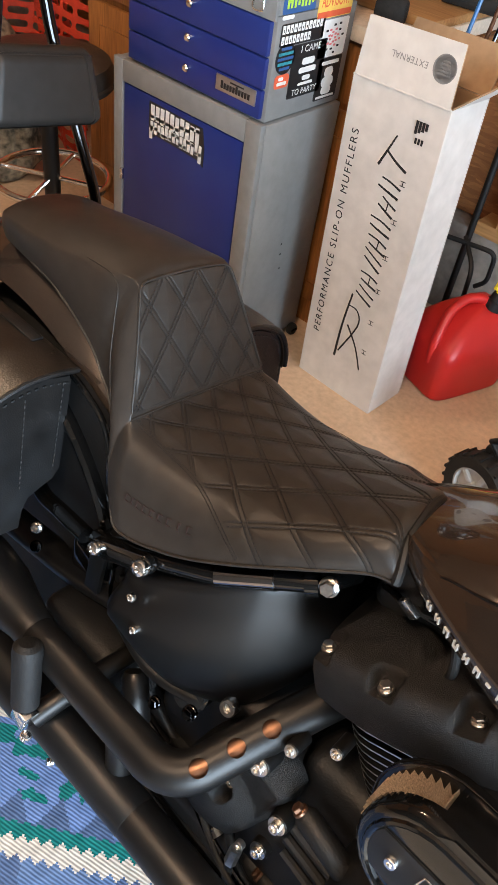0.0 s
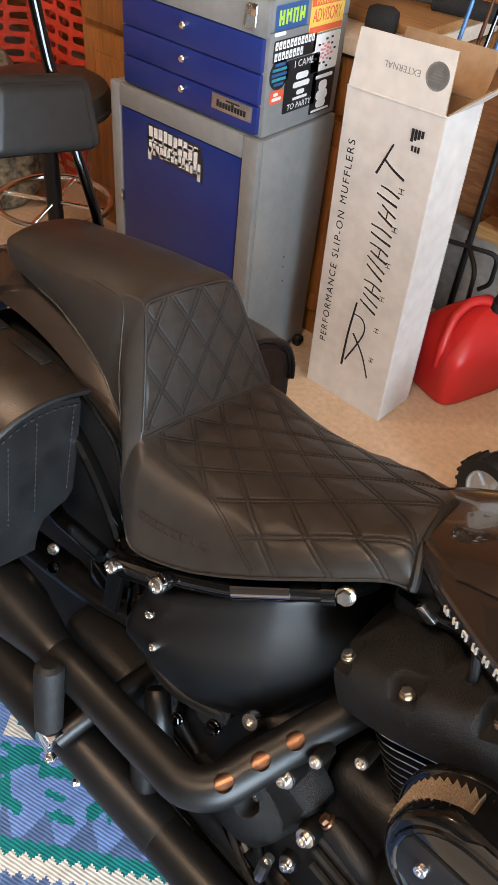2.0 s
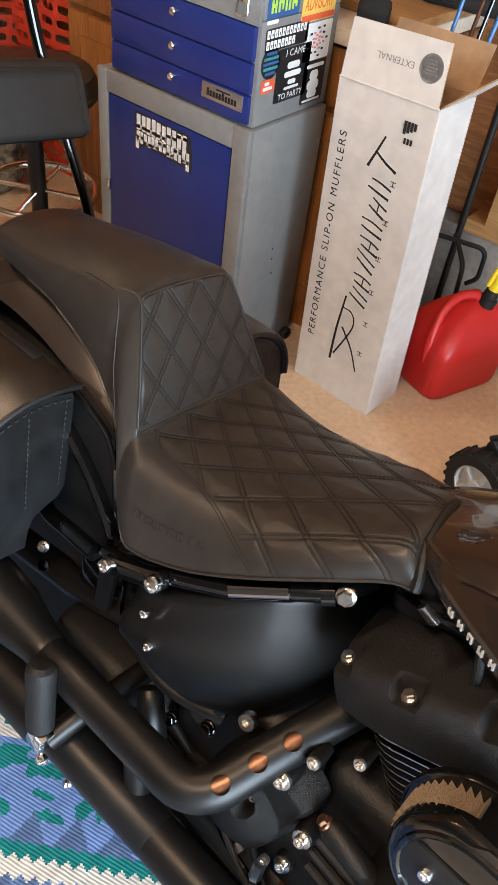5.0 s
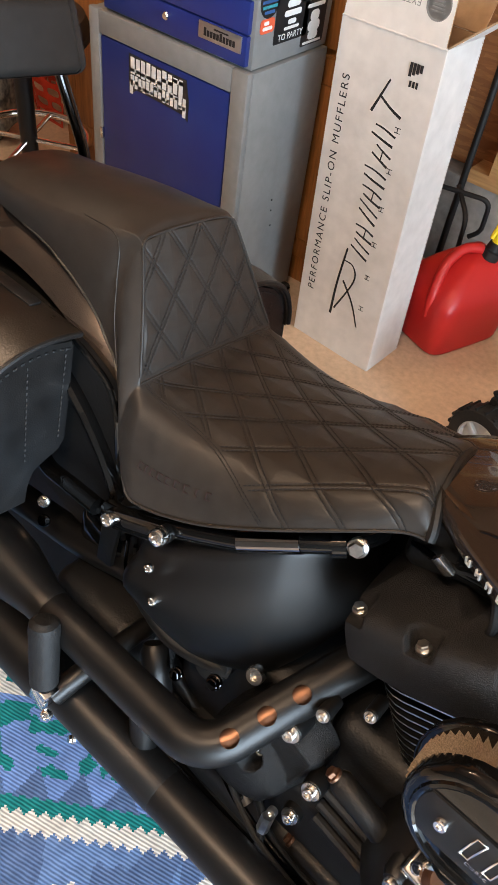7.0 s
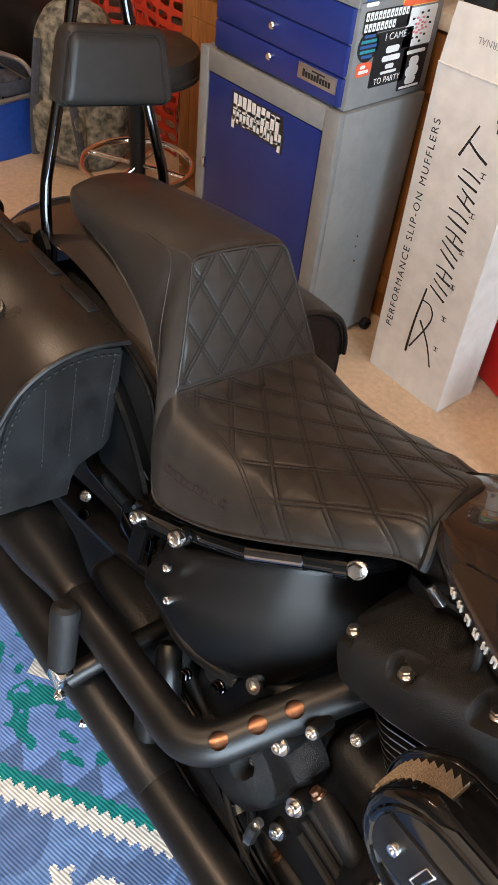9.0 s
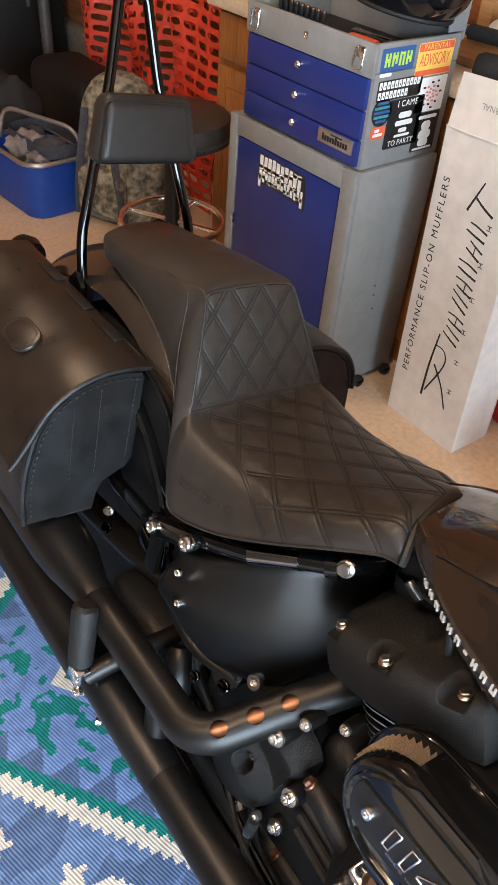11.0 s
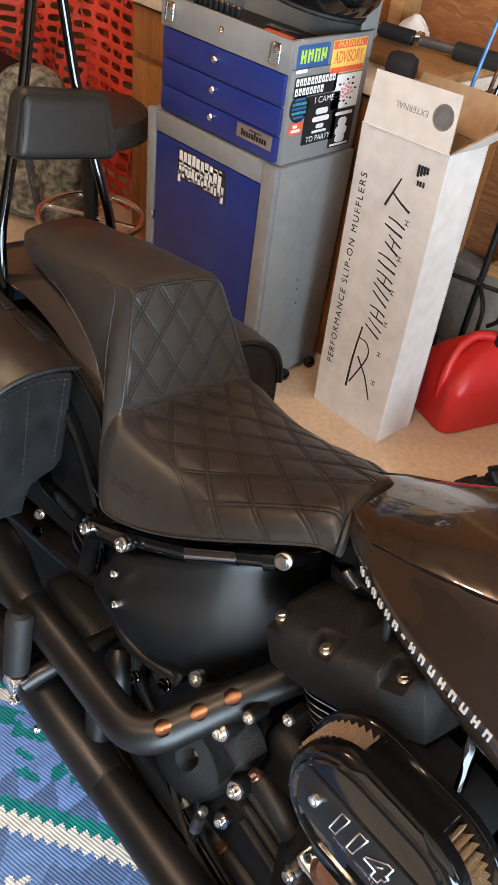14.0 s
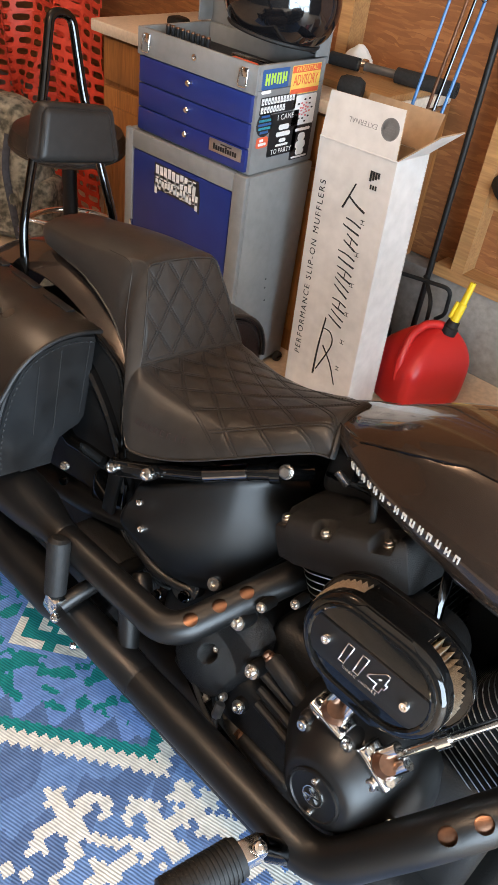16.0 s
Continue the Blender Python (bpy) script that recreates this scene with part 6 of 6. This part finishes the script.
# ---- timing cover ----
TM = facing((0.096, 0, 0.353), (0, -1, 0))
tc = part("timing_cover", lathe(bmesh.new(), [(0.118, 0.10), (0.116, 0.15), (0.108, 0.165), (0.088, 0.195), (0.066, 0.225), (0.056, 0.236), (0.05, 0.239), (0, 0.239)], TM, 56), MATTE_COVER, bike, "satin black timing cover")
part("medallion", lathe(bmesh.new(), [(0.042, 0.237), (0.042, 0.243), (0.039, 0.2445), (0.037, 0.2425), (0, 0.2425)], TM, 40), SATIN_BLACK, tc)
em = bmesh.new()
for a in (20, 75, 130):
    box(em, -0.0125, 0.0125, -0.0015, 0.0015, 0.242, 0.2446, m=TM @ pose(0, 0, 0, 0, 0, a))
lathe(em, [(0.017, 0.242), (0.017, 0.244), (0.0152, 0.244), (0.0152, 0.242)], TM, 32)
part("emblem", em, STEEL, tc, smooth=None)
for a in (100, -80):
    bolt(tc, TM @ Vector((0.030 * math.cos(radians(a)), 0.030 * math.sin(radians(a)), 0.244)), (0, -1, 0), 0.0045, "socket")
for q in ((0.097, 0.436), (0.148, 0.410), (0.168, 0.328), (0.145, 0.262), (0.03, 0.405)):
    boss = part("boss", lathe(bmesh.new(), [(0.016, 0.10), (0.015, 0.196), (0.011, 0.204), (0, 0.204)], facing((q[0], 0, q[1]), (0, -1, 0)), 20), MATTE_COVER, tc)
    bolt(boss, (q[0], -0.205, q[1]), (0, -1, 0), 0.0085, "socket")
# tappet blocks, chrome
for cx, cz, tilt in ((0.058, 0.446, 12), (0.143, 0.436, 26)):
    lb = part("tappet_block", boxed(-0.031, 0.031, -0.017, 0.017, -0.010, 0.010, bevel=0.004, seg=3, m=pose(cx, -0.195, cz, 20, tilt, 0)), CHROME, bike, "polished tappet block")
    for dx in (-0.024, 0.024):
        bolt(lb, pose(cx, -0.195, cz, 20, tilt, 0) @ Vector((dx * 0.92, -0.006, 0.010)), pose(0, 0, 0, 20, tilt, 0) @ Vector((0, 0, 1)), 0.0068, "socket", CHROME)
        part("pushrod_tube", tubed([pose(cx, -0.195, cz, 20, tilt, 0) @ Vector((dx * 0.5, 0, 0.01)), pose(cx, -0.195, cz, 20, tilt, 0) @ Vector((dx * 0.45, 0.016, 0.046))], 0.009, 14), CHROME, lb)
    part("collar", lathe(bmesh.new(), [(0.017, 0.0), (0.019, 0.008), (0.014, 0.02), (0, 0.02)], pose(cx, -0.195, cz, 20, tilt, 0) @ Matrix.Translation((0, 0, 0.012)), 20), COPPER, lb)
part("shift_rod", tubed([(0.152, -0.18, 0.452), (0.227, -0.135, 0.566), (0.25, -0.12, 0.60)], 0.006, 12), CHROME, bike)
part("rod_joint", lathe(bmesh.new(), [(0.011, -0.01), (0.011, 0.01)], facing((0.19, -0.158, 0.51), (0.5, 0.3, 0.8)), 14), CHROME, bike)
bolt(bike, (0.188, -0.185, 0.349), (0.2, -1, 0.4), 0.014, "hex", STEEL, "sensor")

# ---- gearbox side cover: a plate with a raised rim and a deep round bowl ----
bm = bmesh.new()
CGX, CGZ = -0.178, 0.318
rows = []
for a in range(89):
    row = []
    for b in range(89):
        su, sw = math.sin((-1 + a / 44) * math.pi / 2), math.sin((-1 + b / 44) * math.pi / 2)
        r = max(abs(su), abs(sw))
        e = max(0.0, 1 - r ** 9) ** 0.5
        x = 0.069 * su * math.sqrt(1 - 0.40 * sw * sw)
        z = 0.112 * sw * math.sqrt(1 - 0.40 * su * su)
        gx, gz = CGX + x + 0.30 * z, CGZ + z
        d = math.hypot(gx + 0.188, gz - 0.302) / 0.068
        h = 0.042 * e + 0.030 * max(0.0, 1 - d ** 2.2) ** 0.7
        h += 0.003 * math.exp(-((r - 0.78) / 0.07) ** 2) * e
        hole = math.hypot(gx + 0.172, gz - 0.343) / 0.0125
        h -= 0.026 / (1 + math.exp((hole - 1) * 14)) - 0.002 * math.exp(-((hole - 1.3) / 0.2) ** 2)
        row.append(bm.verts.new((gx, -0.122 - h, gz)))
    rows.append(row)
for a in range(88):
    for b in range(88):
        bm.faces.new((rows[a][b], rows[a][b + 1], rows[a + 1][b + 1], rows[a + 1][b]))
gc = part("gearbox_cover", bm, WRINKLE, bike, "wrinkle-black gearbox cover", smooth=70)
bolt(gc, (-0.170, -0.166, 0.345), (0.1, -1, 0.25), 0.0055, "socket", STEEL)
for q, r in (((-0.144, -0.172, 0.430), 0.0088), ((-0.092, -0.175, 0.372), 0.0088), ((-0.101, -0.163, 0.270), 0.0085), ((-0.126, -0.150, 0.466), 0.006), ((-0.084, -0.132, 0.499), 0.0055)):
    boss = part("boss", lathe(bmesh.new(), [(r * 1.6, -0.03), (r * 1.6, -0.0045), (r * 1.5, -0.002), (0, -0.002)], facing(q, (0.05, -1, 0.1)), 24), SATIN_BLACK, gc)
    bolt(boss, q, (0.05, -1, 0.25), r, "washer")
bolt(gc, (-0.117, -0.190, 0.299), (0.1, -0.9, 0.3), 0.0068, "socket", STEEL)
part("drain_nut", lathe(bmesh.new(), [(0.0085, 0), (0.0085, 0.024), (0.0065, 0.026), (0, 0.026)], facing((-0.120, -0.186, 0.276), (0.1, -0.3, -0.9)), 6), STEEL, gc)
part("drain_hose", tubed(spline([(-0.118, -0.193, 0.254), (-0.108, -0.195, 0.21), (-0.08, -0.18, 0.155), (0.0, -0.17, 0.14)], 7), 0.0065, 10), RUBBER, gc)
# bolts and clutter behind the side cover
for q, r in (((-0.218, -0.150, 0.440), 0.0115), ((-0.30, -0.14, 0.372), 0.007), ((-0.345, -0.14, 0.365), 0.007)):
    bolt(bike, q, (0.1, -0.9, 0.4), r, "socket", STEEL if r > 0.01 else BLACK_CHROME)
part("brake_reservoir", lathe(bmesh.new(), [(0.0, 0), (0.026, 0.002), (0.028, 0.03), (0.024, 0.036), (0, 0.038)], facing((-0.29, -0.11, 0.36), (0.1, -0.9, 0.4)), 24), DARK, bike)
part("lower_case", boxed(-0.15, 0.04, -0.150, -0.10, 0.17, 0.31, bevel=0.02, seg=3), DARK, bike)
for a, b in (((-0.079, -0.155, 0.402), (0.0, -0.160, 0.385)), ((-0.086, -0.148, 0.200), (0.03, -0.150, 0.195))):
    a, b = Vector(a), Vector(b)
    stud = part("through_stud", tubed([a, a.lerp(b, 0.08), a.lerp(b, 0.92), b], [0.011, 0.0155, 0.0155, 0.011], 20), DARK, bike)
    bolt(stud, a - (b - a).normalized() * 0.003 + Vector((0, -0.004, 0.004)), a - b + Vector((0, -0.03, 0.03)), 0.0078, "hex", COPPER)
for k in range(3):
    part("case_rib", tubed([(-0.085 + 0.004 * k, -0.152, 0.36 - 0.032 * k), (0.03, -0.156, 0.345 - 0.032 * k)], 0.008, 10), DARK, bike)
for k, (a, b, c) in enumerate((((-0.16, -0.155, 0.245), (-0.10, -0.17, 0.20), (0.02, -0.17, 0.18)), ((-0.25, -0.16, 0.27), (-0.15, -0.185, 0.235), (0.0, -0.19, 0.21)), ((-0.23, -0.17, 0.29), (-0.12, -0.20, 0.24), (0.03, -0.21, 0.23)))):
    part("oil_line", tubed(spline([a, b, c], 8), 0.0065 - 0.001 * k, 10), RUBBER if k != 1 else BLACK_CHROME, bike)
for q in ((-0.195, -0.168, 0.255), (-0.165, -0.175, 0.243)):
    part("hose_clamp", tubed([Vector(q), Vector(q) + Vector((0.012, -0.002, -0.004))], 0.009, 10), STEEL, bike)
for k in range(5):
    part("oil_cooler_fin", boxed(-0.06, 0.02, -0.15, -0.11, 0.19 + 0.014 * k, 0.194 + 0.014 * k), DARK, bike)
for k in range(6):
    a = (-0.50 + 0.02 * k, -0.10 - 0.012 * (k % 3), 0.46 - 0.015 * k)
    part("wiring", tubed(spline([a, (-0.47 + 0.02 * k, -0.135, 0.38 - 0.01 * k), (-0.40 + 0.015 * k, -0.13, 0.33), (-0.36, -0.12, 0.27 + 0.01 * k)], 6), 0.004, 8), RUBBER, bike)
part("brake_caliper", boxed(-0.56, -0.47, -0.14, -0.08, 0.36, 0.44, bevel=0.015), GLOSS_BLACK, bike)
part("swing_pivot", boxed(-0.56, -0.40, -0.185, -0.05, 0.17, 0.335, bevel=0.025, seg=3), DARK, bike)
mc = part("master_cylinder", tubed([(-0.365, -0.165, 0.352), (-0.36, -0.168, 0.345), (-0.325, -0.185, 0.30), (-0.318, -0.187, 0.293)], [0.014, 0.019, 0.019, 0.013], 20), SATIN_BLACK, bike)
bolt(mc, (-0.315, -0.172, 0.345), (0.1, -0.9, 0.4), 0.0075, "hex", BLACK_CHROME)
bolt(bike, (-0.262, -0.165, 0.382), (0.1, -0.9, 0.4), 0.0085, "hex", BLACK_CHROME)
part("running_rail", tubed([(-0.46, -0.195, 0.232), (-0.2, -0.205, 0.215), (0.06, -0.205, 0.195)], 0.013, 14), GLOSS_BLACK, bike)
part("lower_pan", boxed(-0.52, 0.10, -0.205, 0.02, 0.10, 0.165, bevel=0.02, seg=3), DARK, bike)
part("shock_link", tubed([(-0.52, -0.10, 0.30), (-0.40, -0.10, 0.24)], 0.022, 14), DARK, bike)

# ---- exhaust ----


def holed_shield(path, r, holes, hr, name, label):
    """A tube with round holes cut through it."""
    bm = tube(bmesh.new(), path, r, 72, caps=False)
    dead = []
    for f in bm.faces:
        c = f.calc_center_median()
        for p, n in holes:
            d = c - p
            if d.dot(n) > 0 and (d - n * d.dot(n)).length < hr:
                dead.append(f)
                break
    bmesh.ops.delete(bm, geom=dead, context="FACES")
    for v in bm.verts:
        if v.is_boundary:
            for p, n in holes:
                d = v.co - p
                lat = d - n * d.dot(n)
                if d.dot(n) > 0 and lat.length < hr * 1.6:
                    v.co = v.co + lat.normalized() * (hr - lat.length)
    me_ob = part(name, bm, SATIN_BLACK, bike, label, smooth=50)
    return me_ob


UP = bend([(-0.115, -0.02, 0.502), (-0.142, -0.085, 0.474), (-0.202, -0.252, 0.400), (-0.30, -0.252, 0.396), (-0.475, -0.252, 0.391)], 0.06, 24)
UPD = []
for a, b in zip(UP, UP[1:]):
    k = max(1, int((b - a).length / 0.0022))
    UPD += [a + (b - a) * i / k for i in range(k)]
UPD.append(UP[-1])
holes = []
for s in (0.33, 0.57, 0.82):
    p = Vector((-0.142, -0.085, 0.474)).lerp(Vector((-0.202, -0.252, 0.400)), s)
    d = Vector((-0.06, -0.165, -0.07)).normalized()
    n = Vector((0.2, -0.3, 0.85))
    n = (n - d * n.dot(d)).normalized()
    holes.append((p, n))
shield = holed_shield(UPD, 0.0262, holes, 0.0112, "upper_pipe", "satin black exhaust shield with three holes")
part("inner_pipe", tubed(UP, 0.0205, 24), COPPER, shield, "bare coppery pipe inside the shield")
part("upper_muffler", tubed([(-0.470, -0.252, 0.391), (-0.474, -0.252, 0.391), (-0.492, -0.252, 0.391), (-0.555, -0.251, 0.394), (-0.60, -0.252, 0.395), (-1.30, -0.256, 0.392)], [0.0268, 0.0285, 0.0292, 0.043, 0.047, 0.048], 32), SATIN_BLACK, bike)
LO = bend([(0.34, -0.06, 0.50), (0.262, -0.19, 0.44), (0.15, -0.254, 0.266), (0.05, -0.254, 0.265), (-0.235, -0.255, 0.264)], 0.09, 24)
LOD = []
for a, b in zip(LO, LO[1:]):
    k = max(1, int((b - a).length / 0.0024))
    LOD += [a + (b - a) * i / k for i in range(k)]
LOD.append(LO[-1])
holes = []
for p in (Vector((0.256, -0.192, 0.430)), Vector((0.277, -0.165, 0.452))):
    q = min(LOD, key=lambda v: (v - p).length)
    n = Vector((0.12, -0.62, 0.62))
    i = LOD.index(q)
    d = (LOD[min(i + 1, len(LOD) - 1)] - LOD[i - 1]).normalized()
    holes.append((q, (n - d * n.dot(d)).normalized()))
shield = holed_shield(LOD, 0.0315, holes, 0.0122, "lower_pipe", "satin black exhaust shield with round holes")
part("inner_pipe", tubed(LO, 0.0250, 24), COPPER, shield)
part("lower_muffler", tubed([(-0.235, -0.255, 0.264), (-0.2365, -0.255, 0.264), (-0.42, -0.256, 0.262), (-0.46, -0.256, 0.261), (-1.30, -0.26, 0.252)], [0.0312, 0.0322, 0.034, 0.042, 0.046], 32), SATIN_BLACK, bike)
part("crossover", tubed([(-0.318, -0.236, 0.375), (-0.305, -0.236, 0.33), (-0.292, -0.240, 0.285)], [0.018, 0.018, 0.018], 18), SATIN_BLACK, bike)

# ---- pegs ----
peg = part("passenger_peg", tubed([(-0.4455, -0.285, 0.425), (-0.4445, -0.286, 0.420), (-0.442, -0.287, 0.410), (-0.424, -0.297, 0.328)], [0.012, 0.0185, 0.020, 0.0185], 24), RUBBER, bike, "folded rubber passenger peg")
part("clevis", boxed(-0.014, 0.014, -0.012, 0.012, -0.022, 0.012, bevel=0.003, m=pose(-0.418, -0.300, 0.316, 0, 10, 0)), CHROME, peg)
part("peg_mount", tubed(bend([(-0.410, -0.293, 0.306), (-0.405, -0.265, 0.322), (-0.400, -0.21, 0.335), (-0.395, -0.12, 0.34)], 0.02), [0.015] * 8 + [0.014] * 8, 14), SATIN_BLACK, peg)
bolt(peg, (-0.398, -0.312, 0.298), (0.35, -0.9, 0.3), 0.008, "round", CHROME)
bolt(bike, (-0.375, -0.285, 0.235), (-0.5, -0.8, 0.2), 0.0055, "hex", STEEL)
fp = part("rider_peg", tubed([(0.046, -0.455, 0.270), (0.048, -0.45, 0.271), (0.074, -0.345, 0.290)], [0.022, 0.028, 0.026], 28), RUBBER, bike, "ribbed rubber rider peg")
for k in range(16):
    t = 0.06 + 0.86 * k / 15
    c0 = Vector((0.048, -0.45, 0.271)).lerp(Vector((0.074, -0.345, 0.290)), t)
    d = (Vector((0.074, -0.345, 0.290)) - Vector((0.048, -0.45, 0.271))).normalized() * 0.0018
    part("rib", tubed([c0 - d, c0 + d], 0.0288, 24), RUBBER, fp)
part("clevis", boxed(-0.016, 0.016, -0.02, 0.016, -0.014, 0.014, bevel=0.004, m=pose(0.080, -0.328, 0.292, 0, 0, -14)), CHROME, fp)
part("peg_mount", tubed(bend([(0.083, -0.315, 0.292), (0.10, -0.285, 0.27), (0.13, -0.20, 0.20), (0.14, -0.12, 0.18)], 0.03), 0.017, 14), BLACK_CHROME, fp)
bolt(fp, (0.088, -0.325, 0.307), (0.2, -0.3, 0.9), 0.010, "round", CHROME)

# ---- fuel tank: x, z of the middle, half width, height above and below ----
TANK = [(-0.182, 0.750, 0.030, 0.008, 0.024), (-0.160, 0.752, 0.058, 0.014, 0.032), (-0.128, 0.754, 0.084, 0.024, 0.036), (-0.09, 0.757, 0.109, 0.044, 0.044), (-0.02, 0.762, 0.144, 0.076, 0.056), (0.08, 0.767, 0.174, 0.104, 0.072), (0.20, 0.770, 0.190, 0.122, 0.086), (0.32, 0.775, 0.180, 0.125, 0.086), (0.43, 0.78, 0.130, 0.105, 0.05), (0.49, 0.785, 0.06, 0.06, 0.04)]


def shoulder(x):
    """How far up the flank the shoulder's crease runs."""
    return min(0.72, 0.36 + 0.32 * (max(0.0, x + 0.09) / 0.124) ** 0.6)


loops = []
for jj in range(8 * (len(TANK) - 1) + 1):
    x, zc, w, h, hb = catmull(TANK, jj / 8)
    lp = []
    for k in range(64):
        an = math.tau * k / 64
        cs, sn = math.cos(an), math.sin(an)
        if sn >= 0:
            y, z = w * math.copysign(abs(cs) ** 0.85, cs), zc + h * sn ** 1.05
            s0 = shoulder(x)
            ridge = math.exp(-((an if cs > 0 else math.pi - an) - math.asin(s0)) ** 2 / 0.003)
            z += 0.004 * ridge
            y *= 1 - 0.055 * math.sin(math.pi * min(1, sn / s0)) * min(1, max(0, (x + 0.12) / 0.1))
        else:
            y, z = w * math.copysign(abs(cs) ** 0.35, cs), zc - 0.75 * hb * (-sn) ** 0.8
        lp.append((x, y, z))
    loops.append(lp)
tank = part("fuel_tank", loft(bmesh.new(), loops), TANK_PAINT, bike, "glossy dark brown metallic fuel tank", smooth=70)


def tank_skin(x, sn):
    for q in range(8 * (len(TANK) - 1)):
        if catmull(TANK, q / 8)[0] <= x <= catmull(TANK, (q + 1) / 8)[0]:
            a, b = catmull(TANK, q / 8), catmull(TANK, (q + 1) / 8)
            t = (x - a[0]) / (b[0] - a[0])
            _, zc, w, h, hb = (u + (v - u) * t for u, v in zip(a, b))
            break
    cs = math.sqrt(1 - sn * sn)
    if sn >= 0:
        return Vector((x, -w * cs ** 0.85, zc + h * sn ** 1.05))
    return Vector((x, -w * cs ** 0.35, zc - 0.75 * hb * (-sn) ** 0.8))


# the maker's name as plain silver blocks along the lower edge
for k in range(15):
    if k == 6:
        w2, h2 = 0.0026, 0.0013
    else:
        w2, h2 = 0.0034, 0.0046
    x = -0.084 + 0.0139 * k
    low = -0.04 - 0.26 * max(0.0, 1 - k / 13) ** 1.6
    p = tank_skin(x, low)
    ax = (tank_skin(x + 0.004, low) - p).normalized()
    upv = (tank_skin(x, low + 0.06) - tank_skin(x, low - 0.06)).normalized()
    n = ax.cross(upv).normalized()
    n = n if n.y < 0 else -n
    upv = n.cross(ax)
    m = Matrix.Translation(p + n * 0.0006) @ Matrix((ax, upv, n)).transposed().to_4x4()
    b2 = bmesh.new()
    box(b2, -w2, -w2 + 0.0018, -h2, h2, -0.001, 0.0009, m=m)
    if h2 > 0.002:
        box(b2, w2 - 0.0018, w2, -h2, h2, -0.001, 0.0009, m=m)
        box(b2, -w2 + 0.0018, w2 - 0.0018, -0.0011 + 0.0034 * ((k * 7) % 3 - 1), 0.0011 + 0.0034 * ((k * 7) % 3 - 1), -0.001, 0.0009, m=m)
    else:
        box(b2, -w2 + 0.0018, w2, -h2, h2, -0.001, 0.0009, m=m)
    part("badge_block", b2, SILVER, tank, smooth=None)
# black line along the shoulder, drawing in the shade of its crease
line = [tank_skin(x, shoulder(x)) + Vector((0, -0.0005, 0.0036)) for x in (-0.09 + 0.45 * k / 60 for k in range(61))]
part("shoulder_line", tubed(line, 0.0012, 6), GLOSS_BLACK, tank)
# hidden front of the machine, so that it stands
part("front_tyre", lathe(bmesh.new(), [(0.24, -0.05), (0.30, -0.055), (0.335, -0.02), (0.335, 0.02), (0.30, 0.055), (0.24, 0.05)], facing((0.86, 0, 0.335), (0, -1, 0)), 48), RUBBER, bike)
part("front_rim", lathe(bmesh.new(), [(0.02, -0.04), (0.05, -0.04), (0.21, -0.02), (0.245, -0.04), (0.245, 0.04), (0.21, 0.02), (0.05, 0.04), (0.02, 0.04)], facing((0.86, 0, 0.335), (0, -1, 0)), 48), GLOSS_BLACK, bike)
for s in (-1, 1):
    part("fork_leg", tubed([(0.86, s * 0.09, 0.335), (0.58, s * 0.09, 0.92)], 0.025, 18), GLOSS_BLACK, bike)
part("handlebar", tubed(bend([(0.42, -0.40, 1.05), (0.50, -0.36, 1.09), (0.56, -0.12, 0.96), (0.56, 0.12, 0.96), (0.50, 0.36, 1.09), (0.42, 0.40, 1.05)], 0.06), 0.0127, 14), GLOSS_BLACK, bike)
part("side_stand", tubed([(-0.05, 0.10, 0.18), (-0.02, 0.235, 0.045)], 0.012, 12), GLOSS_BLACK, bike)
